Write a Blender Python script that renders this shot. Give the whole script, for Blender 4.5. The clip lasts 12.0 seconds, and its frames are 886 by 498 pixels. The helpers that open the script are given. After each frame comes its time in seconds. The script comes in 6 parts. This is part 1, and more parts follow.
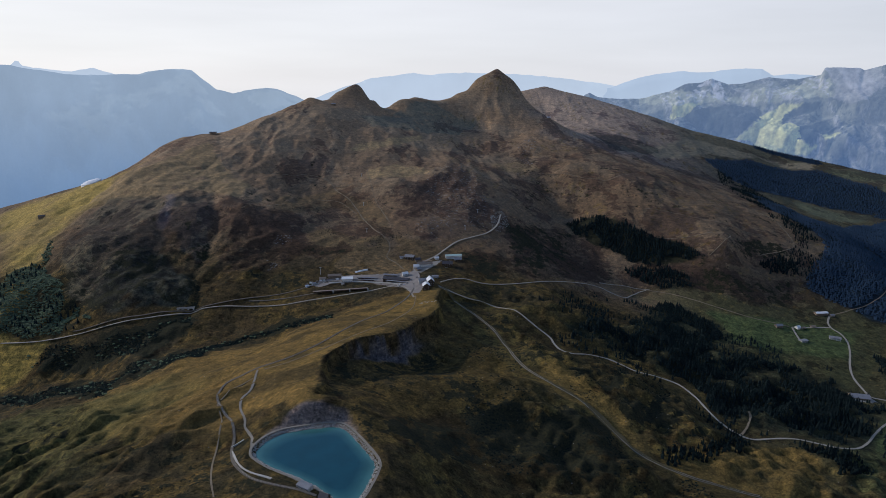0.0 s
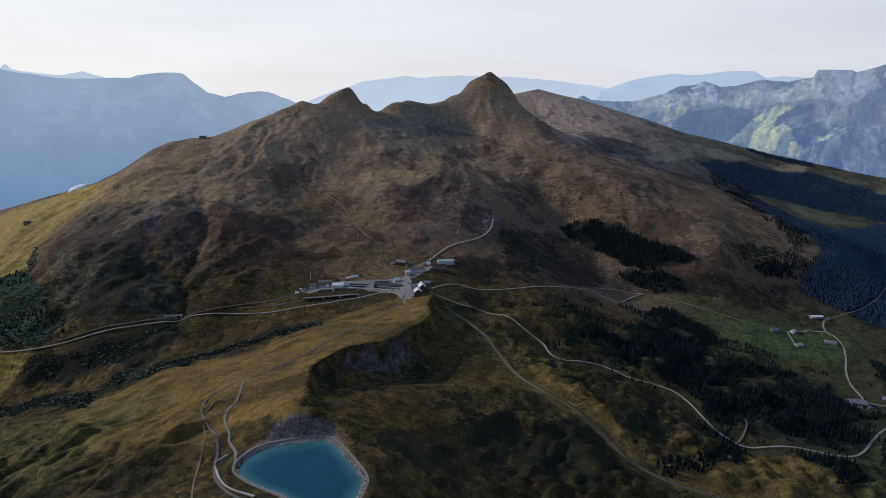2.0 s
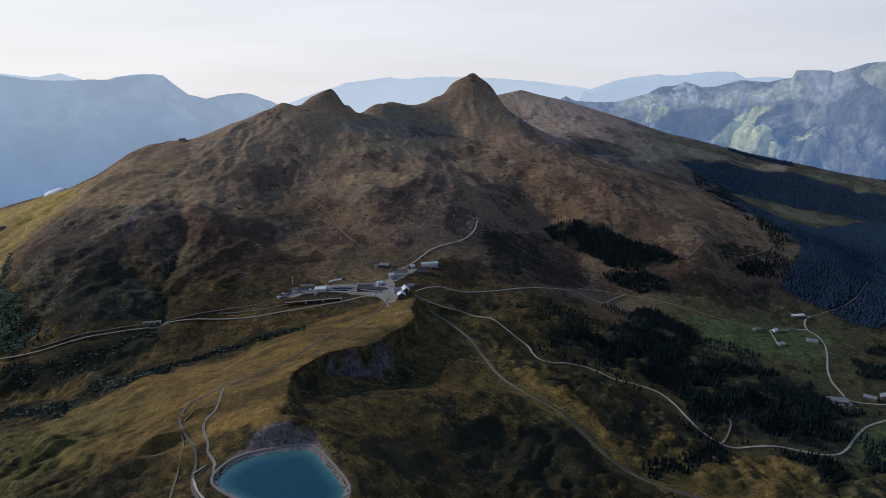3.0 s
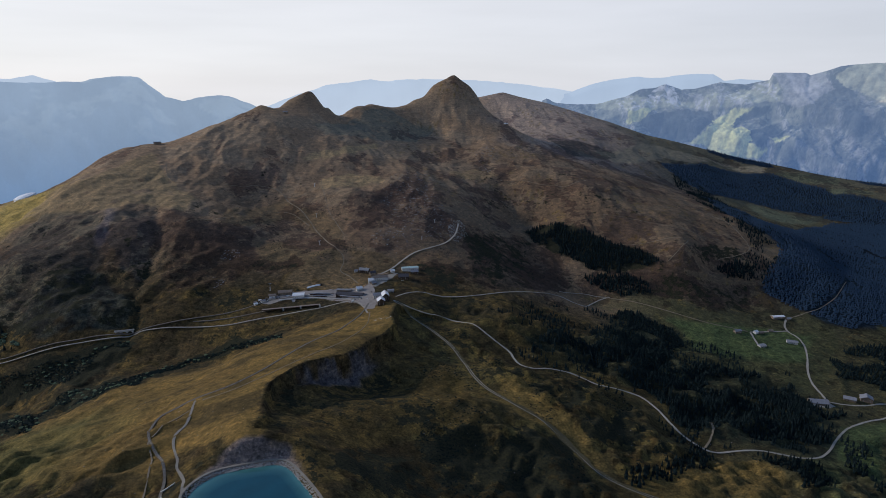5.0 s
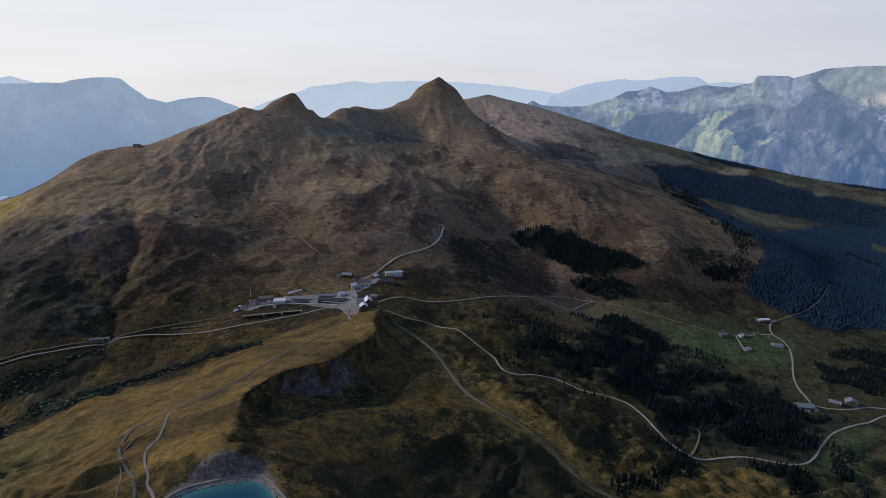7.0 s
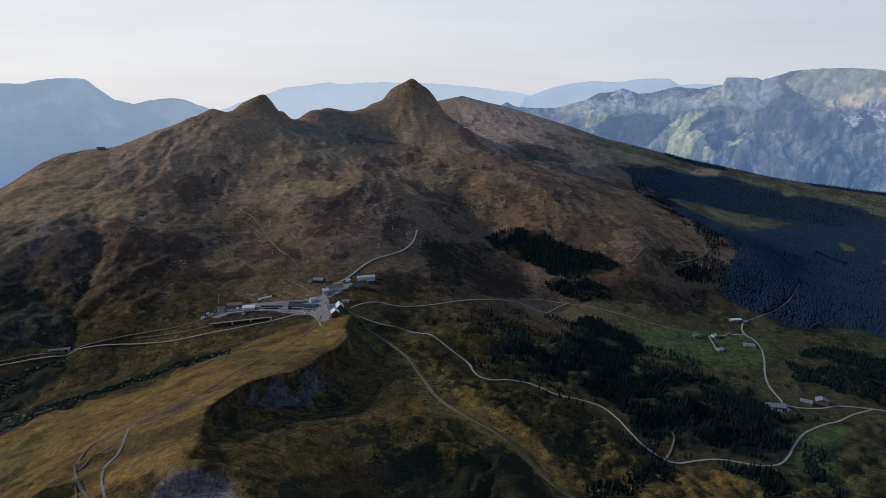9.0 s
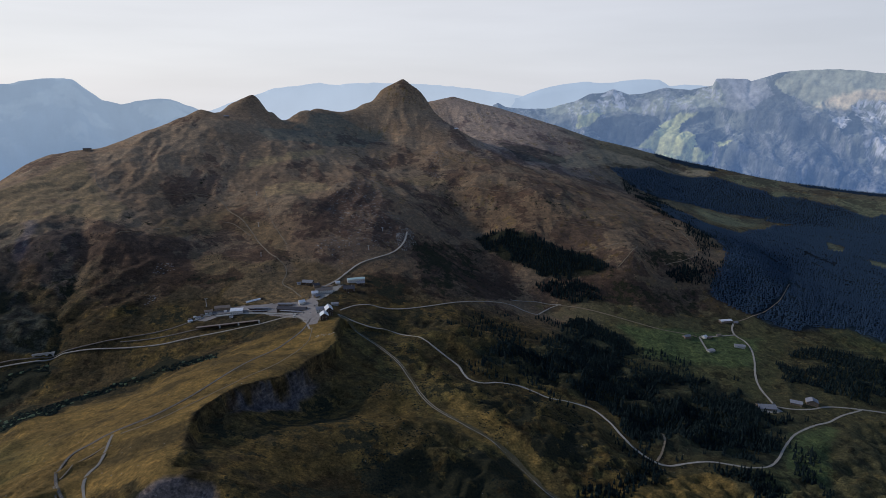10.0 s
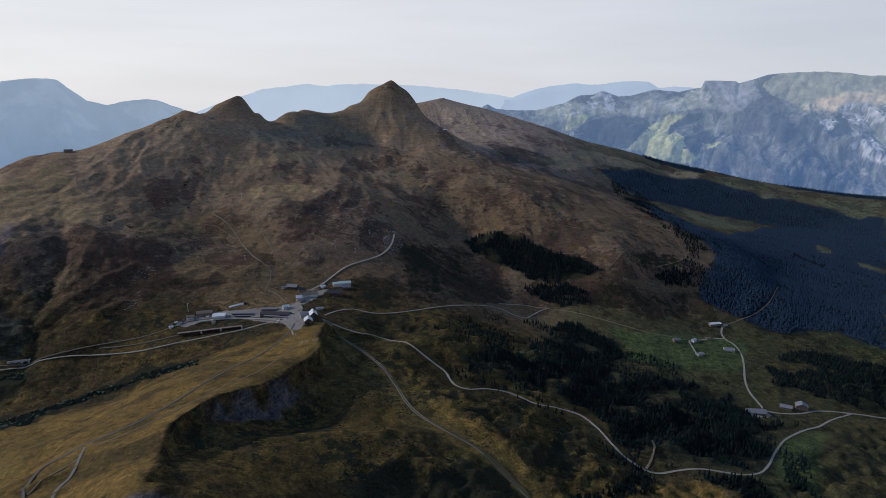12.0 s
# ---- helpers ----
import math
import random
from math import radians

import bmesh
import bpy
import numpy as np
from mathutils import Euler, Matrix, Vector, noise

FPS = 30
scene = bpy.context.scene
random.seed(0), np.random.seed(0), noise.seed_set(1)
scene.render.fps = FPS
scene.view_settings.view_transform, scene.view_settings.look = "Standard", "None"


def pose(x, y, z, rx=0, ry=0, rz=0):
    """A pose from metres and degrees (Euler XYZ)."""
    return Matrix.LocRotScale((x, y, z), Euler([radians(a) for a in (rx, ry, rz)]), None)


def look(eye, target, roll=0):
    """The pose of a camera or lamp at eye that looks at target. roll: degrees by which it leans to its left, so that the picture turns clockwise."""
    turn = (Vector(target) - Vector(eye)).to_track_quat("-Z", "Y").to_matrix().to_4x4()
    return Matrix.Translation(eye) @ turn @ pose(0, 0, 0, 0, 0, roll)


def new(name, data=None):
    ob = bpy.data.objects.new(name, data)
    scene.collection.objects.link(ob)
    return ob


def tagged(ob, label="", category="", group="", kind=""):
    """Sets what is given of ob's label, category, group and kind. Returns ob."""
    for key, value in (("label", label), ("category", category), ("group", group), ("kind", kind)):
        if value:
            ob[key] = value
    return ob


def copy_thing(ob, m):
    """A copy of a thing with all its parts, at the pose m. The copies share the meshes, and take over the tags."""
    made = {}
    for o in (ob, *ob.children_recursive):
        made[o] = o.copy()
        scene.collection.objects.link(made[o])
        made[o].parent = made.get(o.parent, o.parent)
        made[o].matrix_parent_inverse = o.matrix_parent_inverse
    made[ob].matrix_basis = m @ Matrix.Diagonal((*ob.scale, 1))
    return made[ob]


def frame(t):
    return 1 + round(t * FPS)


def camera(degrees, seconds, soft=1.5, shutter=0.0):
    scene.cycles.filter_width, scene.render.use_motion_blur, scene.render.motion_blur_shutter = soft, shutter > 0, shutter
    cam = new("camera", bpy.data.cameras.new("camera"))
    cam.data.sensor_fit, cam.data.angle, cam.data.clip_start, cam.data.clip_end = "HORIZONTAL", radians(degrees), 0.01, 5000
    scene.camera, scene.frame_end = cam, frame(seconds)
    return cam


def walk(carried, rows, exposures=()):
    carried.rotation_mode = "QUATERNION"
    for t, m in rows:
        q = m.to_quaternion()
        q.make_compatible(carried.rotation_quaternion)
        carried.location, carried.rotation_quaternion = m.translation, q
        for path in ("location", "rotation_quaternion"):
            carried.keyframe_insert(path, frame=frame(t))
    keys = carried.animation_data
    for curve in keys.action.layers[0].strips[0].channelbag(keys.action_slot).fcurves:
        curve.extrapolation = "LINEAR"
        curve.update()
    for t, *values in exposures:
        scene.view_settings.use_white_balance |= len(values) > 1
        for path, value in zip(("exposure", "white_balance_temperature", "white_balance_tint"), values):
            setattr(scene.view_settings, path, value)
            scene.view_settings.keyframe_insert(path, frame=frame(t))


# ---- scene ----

cam = camera(71.15, 12.0, soft=0.8)
PATH = [
    (0.0, pose(-0.00, -0.00, 500.62, 74.648, 0, 0.000) @ pose(0, 0, 0, 0, 0, 0.037)),
    (0.5, pose(1.10, 4.87, 500.78, 74.728, 0, 0.140) @ pose(0, 0, 0, 0, 0, 0.019)),
    (1.0, pose(2.54, 9.79, 501.02, 74.788, 0, 0.305) @ pose(0, 0, 0, 0, 0, -0.016)),
    (1.5, pose(4.55, 14.74, 501.20, 74.850, 0, 0.281) @ pose(0, 0, 0, 0, 0, -0.033)),
    (2.0, pose(6.67, 19.66, 501.49, 74.890, 0, -0.501) @ pose(0, 0, 0, 0, 0, -0.076)),
    (2.5, pose(8.66, 24.78, 501.76, 74.932, 0, -1.228) @ pose(0, 0, 0, 0, 0, -0.154)),
    (3.0, pose(10.42, 29.96, 502.06, 74.977, 0, -1.922) @ pose(0, 0, 0, 0, 0, -0.213)),
    (5.0, pose(17.77, 48.98, 502.49, 75.160, 0, -3.532) @ pose(0, 0, 0, 0, 0, -0.194)),
    (5.5, pose(20.20, 53.90, 502.72, 75.222, 0, -3.669) @ pose(0, 0, 0, 0, 0, -0.157)),
    (6.0, pose(22.28, 58.63, 502.96, 75.255, 0, -3.801) @ pose(0, 0, 0, 0, 0, -0.104)),
    (6.5, pose(24.39, 63.18, 502.99, 75.302, 0, -4.148) @ pose(0, 0, 0, 0, 0, -0.069)),
    (7.0, pose(26.63, 68.01, 503.11, 75.323, 0, -4.739) @ pose(0, 0, 0, 0, 0, -0.046)),
    (9.0, pose(35.87, 86.23, 503.81, 75.430, 0, -6.988) @ pose(0, 0, 0, 0, 0, 0.007)),
    (9.5, pose(38.08, 90.42, 504.18, 75.446, 0, -7.402) @ pose(0, 0, 0, 0, 0, 0.045)),
    (10.0, pose(40.62, 94.84, 504.34, 75.488, 0, -7.775) @ pose(0, 0, 0, 0, 0, 0.077)),
    (10.5, pose(43.30, 99.41, 504.39, 75.522, 0, -8.110) @ pose(0, 0, 0, 0, 0, 0.079)),
    (11.0, pose(45.88, 104.01, 504.35, 75.559, 0, -8.376) @ pose(0, 0, 0, 0, 0, 0.108)),
    (11.5, pose(48.61, 108.72, 504.28, 75.572, 0, -8.531) @ pose(0, 0, 0, 0, 0, 0.166)),
    (12.0, pose(51.25, 113.77, 503.96, 75.609, 0, -8.669) @ pose(0, 0, 0, 0, 0, 0.222)),
]
walk(cam, PATH, [(0.0, -0.02, 5500, 9), (12.0, -0.14, 5500, 9)])

# ---------------------------------------------------------------- light
SUN_TURN, SUN_HEIGHT = -66.0, 25.0  # degrees from the y axis towards x, and above the horizon
world = bpy.data.worlds.new("world")
scene.world = world
world.use_nodes = True
wn = world.node_tree.nodes
wl = world.node_tree.links
sky = wn.new("ShaderNodeTexSky")
sky.sky_type, sky.sun_disc = "NISHITA", False
sky.sun_elevation, sky.sun_rotation = radians(SUN_HEIGHT), radians(SUN_TURN)
sky.altitude, sky.air_density, sky.dust_density, sky.ozone_density = 2000, 1.6, 1.2, 3.5
# thin bright haze over the blue, thickest along the horizon
way = wn.new("ShaderNodeTexCoord")
split = wn.new("ShaderNodeSeparateXYZ")
wl.new(way.outputs["Generated"], split.inputs[0])
veil = wn.new("ShaderNodeMapRange")
veil.interpolation_type = "SMOOTHSTEP"
veil.inputs[1].default_value, veil.inputs[2].default_value = 0.16, 0.46
veil.inputs[3].default_value, veil.inputs[4].default_value = 0.92, 0.04
wl.new(split.outputs[2], veil.inputs[0])
pale = wn.new("ShaderNodeMix")
pale.data_type = "RGBA"
wl.new(veil.outputs[0], pale.inputs[0])
# the haze is brighter and warmer towards the sun
to_sun = wn.new("ShaderNodeVectorMath")
to_sun.operation = "DOT_PRODUCT"
wl.new(way.outputs["Generated"], to_sun.inputs[0])
to_sun.inputs[1].default_value = (math.sin(radians(SUN_TURN)), math.cos(radians(SUN_TURN)), 0.3)
tone = wn.new("ShaderNodeMapRange")
tone.inputs[1].default_value, tone.inputs[2].default_value = -0.3, 0.95
wl.new(to_sun.outputs["Value"], tone.inputs[0])
wisps = wn.new("ShaderNodeTexNoise")
wisps.inputs["Scale"].default_value, wisps.inputs["Detail"].default_value = 2.2, 5
flat = wn.new("ShaderNodeMapping")
flat.inputs["Scale"].default_value = (1, 1, 9)
wl.new(way.outputs["Generated"], flat.inputs[0])
wl.new(flat.outputs[0], wisps.inputs["Vector"])
haze = wn.new("ShaderNodeMix")
haze.data_type = "RGBA"
wl.new(tone.outputs[0], haze.inputs[0])
haze.inputs[6].default_value, haze.inputs[7].default_value = (6.3, 5.85, 5.55, 1), (8.7, 7.65, 6.6, 1)
cloud = wn.new("ShaderNodeMix")
cloud.data_type, cloud.blend_type = "RGBA", "MULTIPLY"
cloud.inputs[0].default_value = 1.0
wl.new(haze.outputs[2], cloud.inputs[6])
streak = wn.new("ShaderNodeMapRange")
streak.inputs[1].default_value, streak.inputs[2].default_value = 0.3, 0.7
streak.inputs[3].default_value, streak.inputs[4].default_value = 0.95, 1.06
wl.new(wisps.outputs[0], streak.inputs[0])
wl.new(streak.outputs[0], cloud.inputs[7])
wl.new(cloud.outputs[2], pale.inputs[7])
wl.new(sky.outputs[0], pale.inputs[6])
wl.new(pale.outputs[2], wn["Background"].inputs[0])
wn["Background"].inputs[1].default_value = 0.12

lamp = bpy.data.lights.new("sun", "SUN")
lamp.energy, lamp.angle, lamp.color = 3.15, radians(4.0), (1.0, 0.85, 0.66)
sun = new("sun", lamp)
sun_way = Vector((math.sin(radians(SUN_TURN)) * math.cos(radians(SUN_HEIGHT)), math.cos(radians(SUN_TURN)) * math.cos(radians(SUN_HEIGHT)), math.sin(radians(SUN_HEIGHT))))
sun.matrix_basis = look(sun_way * 1000, (0, 0, 0))
scene.view_settings.exposure = 0.0


# ---------------------------------------------------------------- materials
def nodes_of(name, rough=0.9, metal=0.0):
    m = bpy.data.materials.new(name)
    m.use_nodes = True
    n, l = m.node_tree.nodes, m.node_tree.links
    b = n["Principled BSDF"]
    b.inputs["Roughness"].default_value, b.inputs["Metallic"].default_value = rough, metal
    b.inputs["Specular IOR Level"].default_value = 0.25
    return m, n, l, b


def noise_node(n, l, scale, detail=4.0, space="Object", rough=0.55):
    t = n.new("ShaderNodeTexCoord")
    x = n.new("ShaderNodeTexNoise")
    x.inputs["Scale"].default_value, x.inputs["Detail"].default_value, x.inputs["Roughness"].default_value = scale, detail, rough
    l.new(t.outputs[space], x.inputs["Vector"])
    return x


def ramp(n, l, src, stops):
    r = n.new("ShaderNodeValToRGB")
    e = r.color_ramp.elements
    while len(e) < len(stops):
        e.new(0.5)
    for k, (p, c) in zip(e, stops):
        k.position, k.color = p, (*c, 1)
    l.new(src, r.inputs[0])
    return r


def mixed(n, l, a, b, fac=0.5, kind="MIX"):
    x = n.new("ShaderNodeMix")
    x.data_type, x.blend_type = "RGBA", kind
    for sock, v in ((x.inputs[0], fac), (x.inputs[6], a), (x.inputs[7], b)):
        if isinstance(v, bpy.types.NodeSocket):
            l.new(v, sock)
        elif isinstance(v, tuple):
            sock.default_value = (*v, 1)
        else:
            sock.default_value = v
    return x.outputs[2]


def bumped(n, l, b, src, strength, distance):
    k = n.new("ShaderNodeBump")
    k.inputs["Strength"].default_value, k.inputs["Distance"].default_value = strength, distance
    l.new(src, k.inputs["Height"])
    l.new(k.outputs[0], b.inputs["Normal"])


def worn(name, light, dark, scale=0.6, fine=6.0, rough=0.9, metal=0.0, bump=0.1, vary=0.0):
    """A surface of two tones at two scales, with fine relief."""
    m, n, l, b = nodes_of(name, rough, metal)
    big, small = noise_node(n, l, scale), noise_node(n, l, fine, 3)
    c = mixed(n, l, ramp(n, l, big.outputs[0], [(0.32, dark), (0.68, light)]).outputs[0], dark, small.outputs[0])
    c = mixed(n, l, c, ramp(n, l, small.outputs[0], [(0.3, (0.6, 0.6, 0.6)), (0.7, (1.15, 1.15, 1.15))]).outputs[0], 0.7, "MULTIPLY")
    if vary:
        o = n.new("ShaderNodeObjectInfo")
        c = mixed(n, l, c, ramp(n, l, o.outputs["Random"], [(0, (1 - vary,) * 3), (1, (1 + vary,) * 3)]).outputs[0], 1.0, "MULTIPLY")
    l.new(c, b.inputs["Base Color"])
    bumped(n, l, b, small.outputs[0], bump, 1.0 / fine)
    return m


def attribute(n, name):
    a = n.new("ShaderNodeAttribute")
    a.attribute_name = name
    return a.outputs["Fac"]


def patchy(n, l, density, src, edge):
    """1 where the noise falls under the density, with a crisp edge."""
    s = n.new("ShaderNodeMath")
    s.operation = "SUBTRACT"
    l.new(density, s.inputs[0])
    l.new(src, s.inputs[1])
    r = n.new("ShaderNodeMapRange")
    r.interpolation_type = "SMOOTHSTEP"
    r.inputs[1].default_value, r.inputs[2].default_value = -edge, edge
    l.new(s.outputs[0], r.inputs[0])
    return r.outputs[0]


def ground_material():
    """Turf, dry grass and heath in tufts and terraces, broken by scrub and bare rock."""
    m, n, l, b = nodes_of("alpine_turf", 0.95)
    b.inputs["Specular IOR Level"].default_value = 0.04
    a = n.new("ShaderNodeVertexColor")
    a.layer_name = "turf"
    mid, fine = noise_node(n, l, 0.05, 8, rough=0.68), noise_node(n, l, 0.30, 6, rough=0.72)
    c = mixed(n, l, a.outputs[0], ramp(n, l, mid.outputs[0], [(0.32, (0.36, 0.42, 0.40)), (0.5, (0.95, 0.95, 0.95)), (0.68, (1.65, 1.48, 1.2))]).outputs[0], attribute(n, "mottle"), "MULTIPLY")
    # hummocks, dwarf shrubs and bare scrapes
    specks = noise_node(n, l, 0.10, 7, rough=0.62)
    c = mixed(n, l, c, ramp(n, l, specks.outputs[0], [(0.40, (0.55, 0.57, 0.60)), (0.45, (0.92, 0.92, 0.92)), (0.55, (1.05, 1.05, 1.05)), (0.60, (1.5, 1.42, 1.3))]).outputs[0], attribute(n, "mottle"), "MULTIPLY")
    # dwarf shrub heath, darker than the turf between
    carpet = noise_node(n, l, 0.045, 10, rough=0.66)
    c = mixed(n, l, c, mixed(n, l, c, (0.58, 0.56, 0.62), 1.0, "MULTIPLY"), patchy(n, l, attribute(n, "shrub"), carpet.outputs[0], 0.03))
    # tussocks
    grain = attribute(n, "grain")
    c = mixed(n, l, c, ramp(n, l, fine.outputs[0], [(0.36, (0.36, 0.37, 0.38)), (0.51, (1, 1, 1)), (0.66, (1.75, 1.66, 1.5))]).outputs[0], grain, "MULTIPLY")
    # narrow terraces trodden along the slope
    place, squeeze = n.new("ShaderNodeTexCoord"), n.new("ShaderNodeMapping")
    squeeze.inputs["Scale"].default_value = (0.016, 0.016, 0.17)
    l.new(place.outputs["Object"], squeeze.inputs[0])
    terraces = n.new("ShaderNodeTexNoise")
    terraces.inputs["Scale"].default_value, terraces.inputs["Detail"].default_value, terraces.inputs["Roughness"].default_value = 1.0, 6, 0.6
    l.new(squeeze.outputs[0], terraces.inputs["Vector"])
    c = mixed(n, l, c, ramp(n, l, terraces.outputs[0], [(0.36, (0.55, 0.57, 0.58)), (0.5, (1, 1, 1)), (0.64, (1.5, 1.42, 1.25))]).outputs[0], attribute(n, "terrace"), "MULTIPLY")
    tufts = noise_node(n, l, 1.0, 3, rough=0.7)
    c = mixed(n, l, c, ramp(n, l, tufts.outputs[0], [(0.36, (0.45, 0.47, 0.45)), (0.52, (1, 1, 1)), (0.66, (1.6, 1.55, 1.4))]).outputs[0], 0.3, "MULTIPLY")
    clumps, crags = noise_node(n, l, 0.055, 9, rough=0.72), noise_node(n, l, 0.11, 8, rough=0.7)
    bush = ramp(n, l, fine.outputs[0], [(0.35, (0.009, 0.012, 0.010)), (0.65, (0.038, 0.034, 0.017))]).outputs[0]
    stone = ramp(n, l, fine.outputs[0], [(0.35, (0.09, 0.082, 0.080)), (0.65, (0.30, 0.275, 0.255))]).outputs[0]
    c = mixed(n, l, c, stone, patchy(n, l, attribute(n, "stone"), crags.outputs[0], 0.02))
    c = mixed(n, l, c, bush, patchy(n, l, attribute(n, "brush"), clumps.outputs[0], 0.035))
    l.new(c, b.inputs["Base Color"])
    k = n.new("ShaderNodeBump")
    k.inputs["Distance"].default_value = 4.0
    l.new(grain, k.inputs["Strength"])
    l.new(mixed(n, l, fine.outputs[0], mid.outputs[0], 0.5), k.inputs["Height"])
    l.new(k.outputs[0], b.inputs["Normal"])
    return m


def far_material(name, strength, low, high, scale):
    """A far range under miles of haze: own colours plus airlight painted as emission."""
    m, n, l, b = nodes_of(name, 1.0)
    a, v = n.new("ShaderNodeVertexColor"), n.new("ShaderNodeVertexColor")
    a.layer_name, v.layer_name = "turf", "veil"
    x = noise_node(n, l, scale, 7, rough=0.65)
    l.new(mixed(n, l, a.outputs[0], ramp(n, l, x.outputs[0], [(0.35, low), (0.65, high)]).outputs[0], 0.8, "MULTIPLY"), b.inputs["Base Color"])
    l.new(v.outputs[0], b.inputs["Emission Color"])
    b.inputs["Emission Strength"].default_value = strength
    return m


GROUND = ground_material()
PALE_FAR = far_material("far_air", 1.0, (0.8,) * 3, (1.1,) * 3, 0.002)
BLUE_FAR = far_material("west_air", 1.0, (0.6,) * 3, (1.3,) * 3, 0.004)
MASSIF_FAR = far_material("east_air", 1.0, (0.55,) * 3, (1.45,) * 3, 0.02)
VERGE = worn("bare_ground", (0.105, 0.082, 0.040), (0.060, 0.050, 0.024), 0.08, 0.7)
PATHWAY = worn("worn_path", (0.28, 0.25, 0.215), (0.18, 0.16, 0.135), 0.15, 1.2)
ASPHALT = worn("worn_asphalt", (0.33, 0.29, 0.265), (0.19, 0.165, 0.15), 0.12, 0.8)
CARRIAGE = worn("dark_carriage_paint", (0.075, 0.030, 0.028), (0.05, 0.022, 0.022), 0.4, 3.0, 0.4)
GRAVEL = worn("pale_gravel", (0.36, 0.322, 0.275), (0.24, 0.213, 0.18), 0.15, 1.2)
TRAIL = worn("trodden_earth", (0.24, 0.19, 0.13), (0.15, 0.118, 0.08), 0.06, 0.8)
BALLAST = worn("railway_ballast", (0.165, 0.142, 0.118), (0.10, 0.085, 0.07), 0.2, 2.0)
PALE_BALLAST = worn("pale_ballast", (0.30, 0.265, 0.215), (0.19, 0.165, 0.13), 0.2, 2.0)
RAIL = worn("rail_steel", (0.42, 0.40, 0.38), (0.30, 0.26, 0.22), 0.3, 3.0, 0.4, 0.7)
STONE = worn("pale_stone", (0.48, 0.45, 0.41), (0.32, 0.30, 0.275), 0.1, 1.0, vary=0.2)
RENDERED = worn("pale_render", (0.62, 0.60, 0.56), (0.50, 0.48, 0.45), 0.2, 2.0)
TIMBER = worn("dark_timber", (0.085, 0.055, 0.035), (0.045, 0.030, 0.020), 0.5, 4.0)
WOOD = worn("weathered_wood", (0.24, 0.18, 0.13), (0.15, 0.115, 0.085), 0.5, 4.0)
WHITE_ROOF = worn("white_sheet_roof", (0.72, 0.72, 0.74), (0.58, 0.58, 0.60), 0.15, 1.5, 0.5)
GREY_ROOF = worn("grey_slate_roof", (0.26, 0.26, 0.28), (0.17, 0.17, 0.19), 0.2, 2.0, 0.7)
DARK_ROOF = worn("dark_roof", (0.075, 0.070, 0.080), (0.045, 0.042, 0.050), 0.2, 2.0, 0.7)
BROWN_ROOF = worn("brown_roof", (0.24, 0.19, 0.16), (0.15, 0.12, 0.10), 0.2, 2.0, 0.8)
GREEN_ROOF = worn("green_copper_roof", (0.46, 0.56, 0.54), (0.34, 0.44, 0.43), 0.15, 1.5, 0.6)
CONCRETE = worn("concrete", (0.42, 0.41, 0.39), (0.30, 0.29, 0.28), 0.2, 2.0)
FRAME = worn("painted_frame", (0.62, 0.60, 0.55), (0.5, 0.48, 0.44), 1.0, 6.0)
STEEL = worn("galvanised_steel", (0.55, 0.56, 0.58), (0.42, 0.43, 0.45), 0.5, 4.0, 0.45, 0.6)
BARK = worn("bark", (0.09, 0.065, 0.045), (0.05, 0.038, 0.028), 0.6, 5.0)
TAN_DECK = worn("tan_decking", (0.36, 0.24, 0.15), (0.24, 0.16, 0.10), 0.3, 2.0)
CRAG = worn("grey_crag", (0.27, 0.245, 0.23), (0.15, 0.135, 0.13), 0.1, 0.8)
SHEET = worn("white_fleece", (0.80, 0.80, 0.82), (0.68, 0.68, 0.70), 0.05, 0.5)


def glass_material():
    m, n, l, b = nodes_of("window_glass", 0.08)
    b.inputs["Base Color"].default_value = (0.02, 0.025, 0.03, 1)
    b.inputs["Specular IOR Level"].default_value = 0.6
    return m


def foliage_material(name, light, dark, vary=0.8):
    """Needles and leaves: each clump and each tree a little different."""
    m, n, l, b = nodes_of(name, 0.8)
    g = n.new("ShaderNodeNewGeometry")
    o = n.new("ShaderNodeObjectInfo")
    c = ramp(n, l, g.outputs["Random Per Island"], [(0, dark), (1, light)]).outputs[0]
    c = mixed(n, l, c, ramp(n, l, o.outputs["Random"], [(0, (0.75, 0.8, 0.8)), (1, (1.25, 1.2, 1.1))]).outputs[0], 1.0, "MULTIPLY")
    fine = noise_node(n, l, 0.9, 3)
    l.new(g.outputs["Position"], fine.inputs["Vector"])
    c = mixed(n, l, c, ramp(n, l, fine.outputs[0], [(0.3, (0.6,) * 3), (0.7, (1.35,) * 3)]).outputs[0], vary, "MULTIPLY")
    l.new(c, b.inputs["Base Color"])
    b.inputs["Specular IOR Level"].default_value = 0.02
    return m


def water_material():
    m, n, l, b = nodes_of("glacial_water", 0.09)
    a = n.new("ShaderNodeVertexColor")
    a.layer_name = "turf"
    x = noise_node(n, l, 0.05, 4)
    l.new(mixed(n, l, a.outputs[0], ramp(n, l, x.outputs[0], [(0.3, (0.88,) * 3), (0.7, (1.1,) * 3)]).outputs[0], 1.0, "MULTIPLY"), b.inputs["Base Color"])
    b.inputs["Specular IOR Level"].default_value = 0.35
    w = noise_node(n, l, 0.9, 4)
    bumped(n, l, b, w.outputs[0], 0.12, 0.15)
    return m


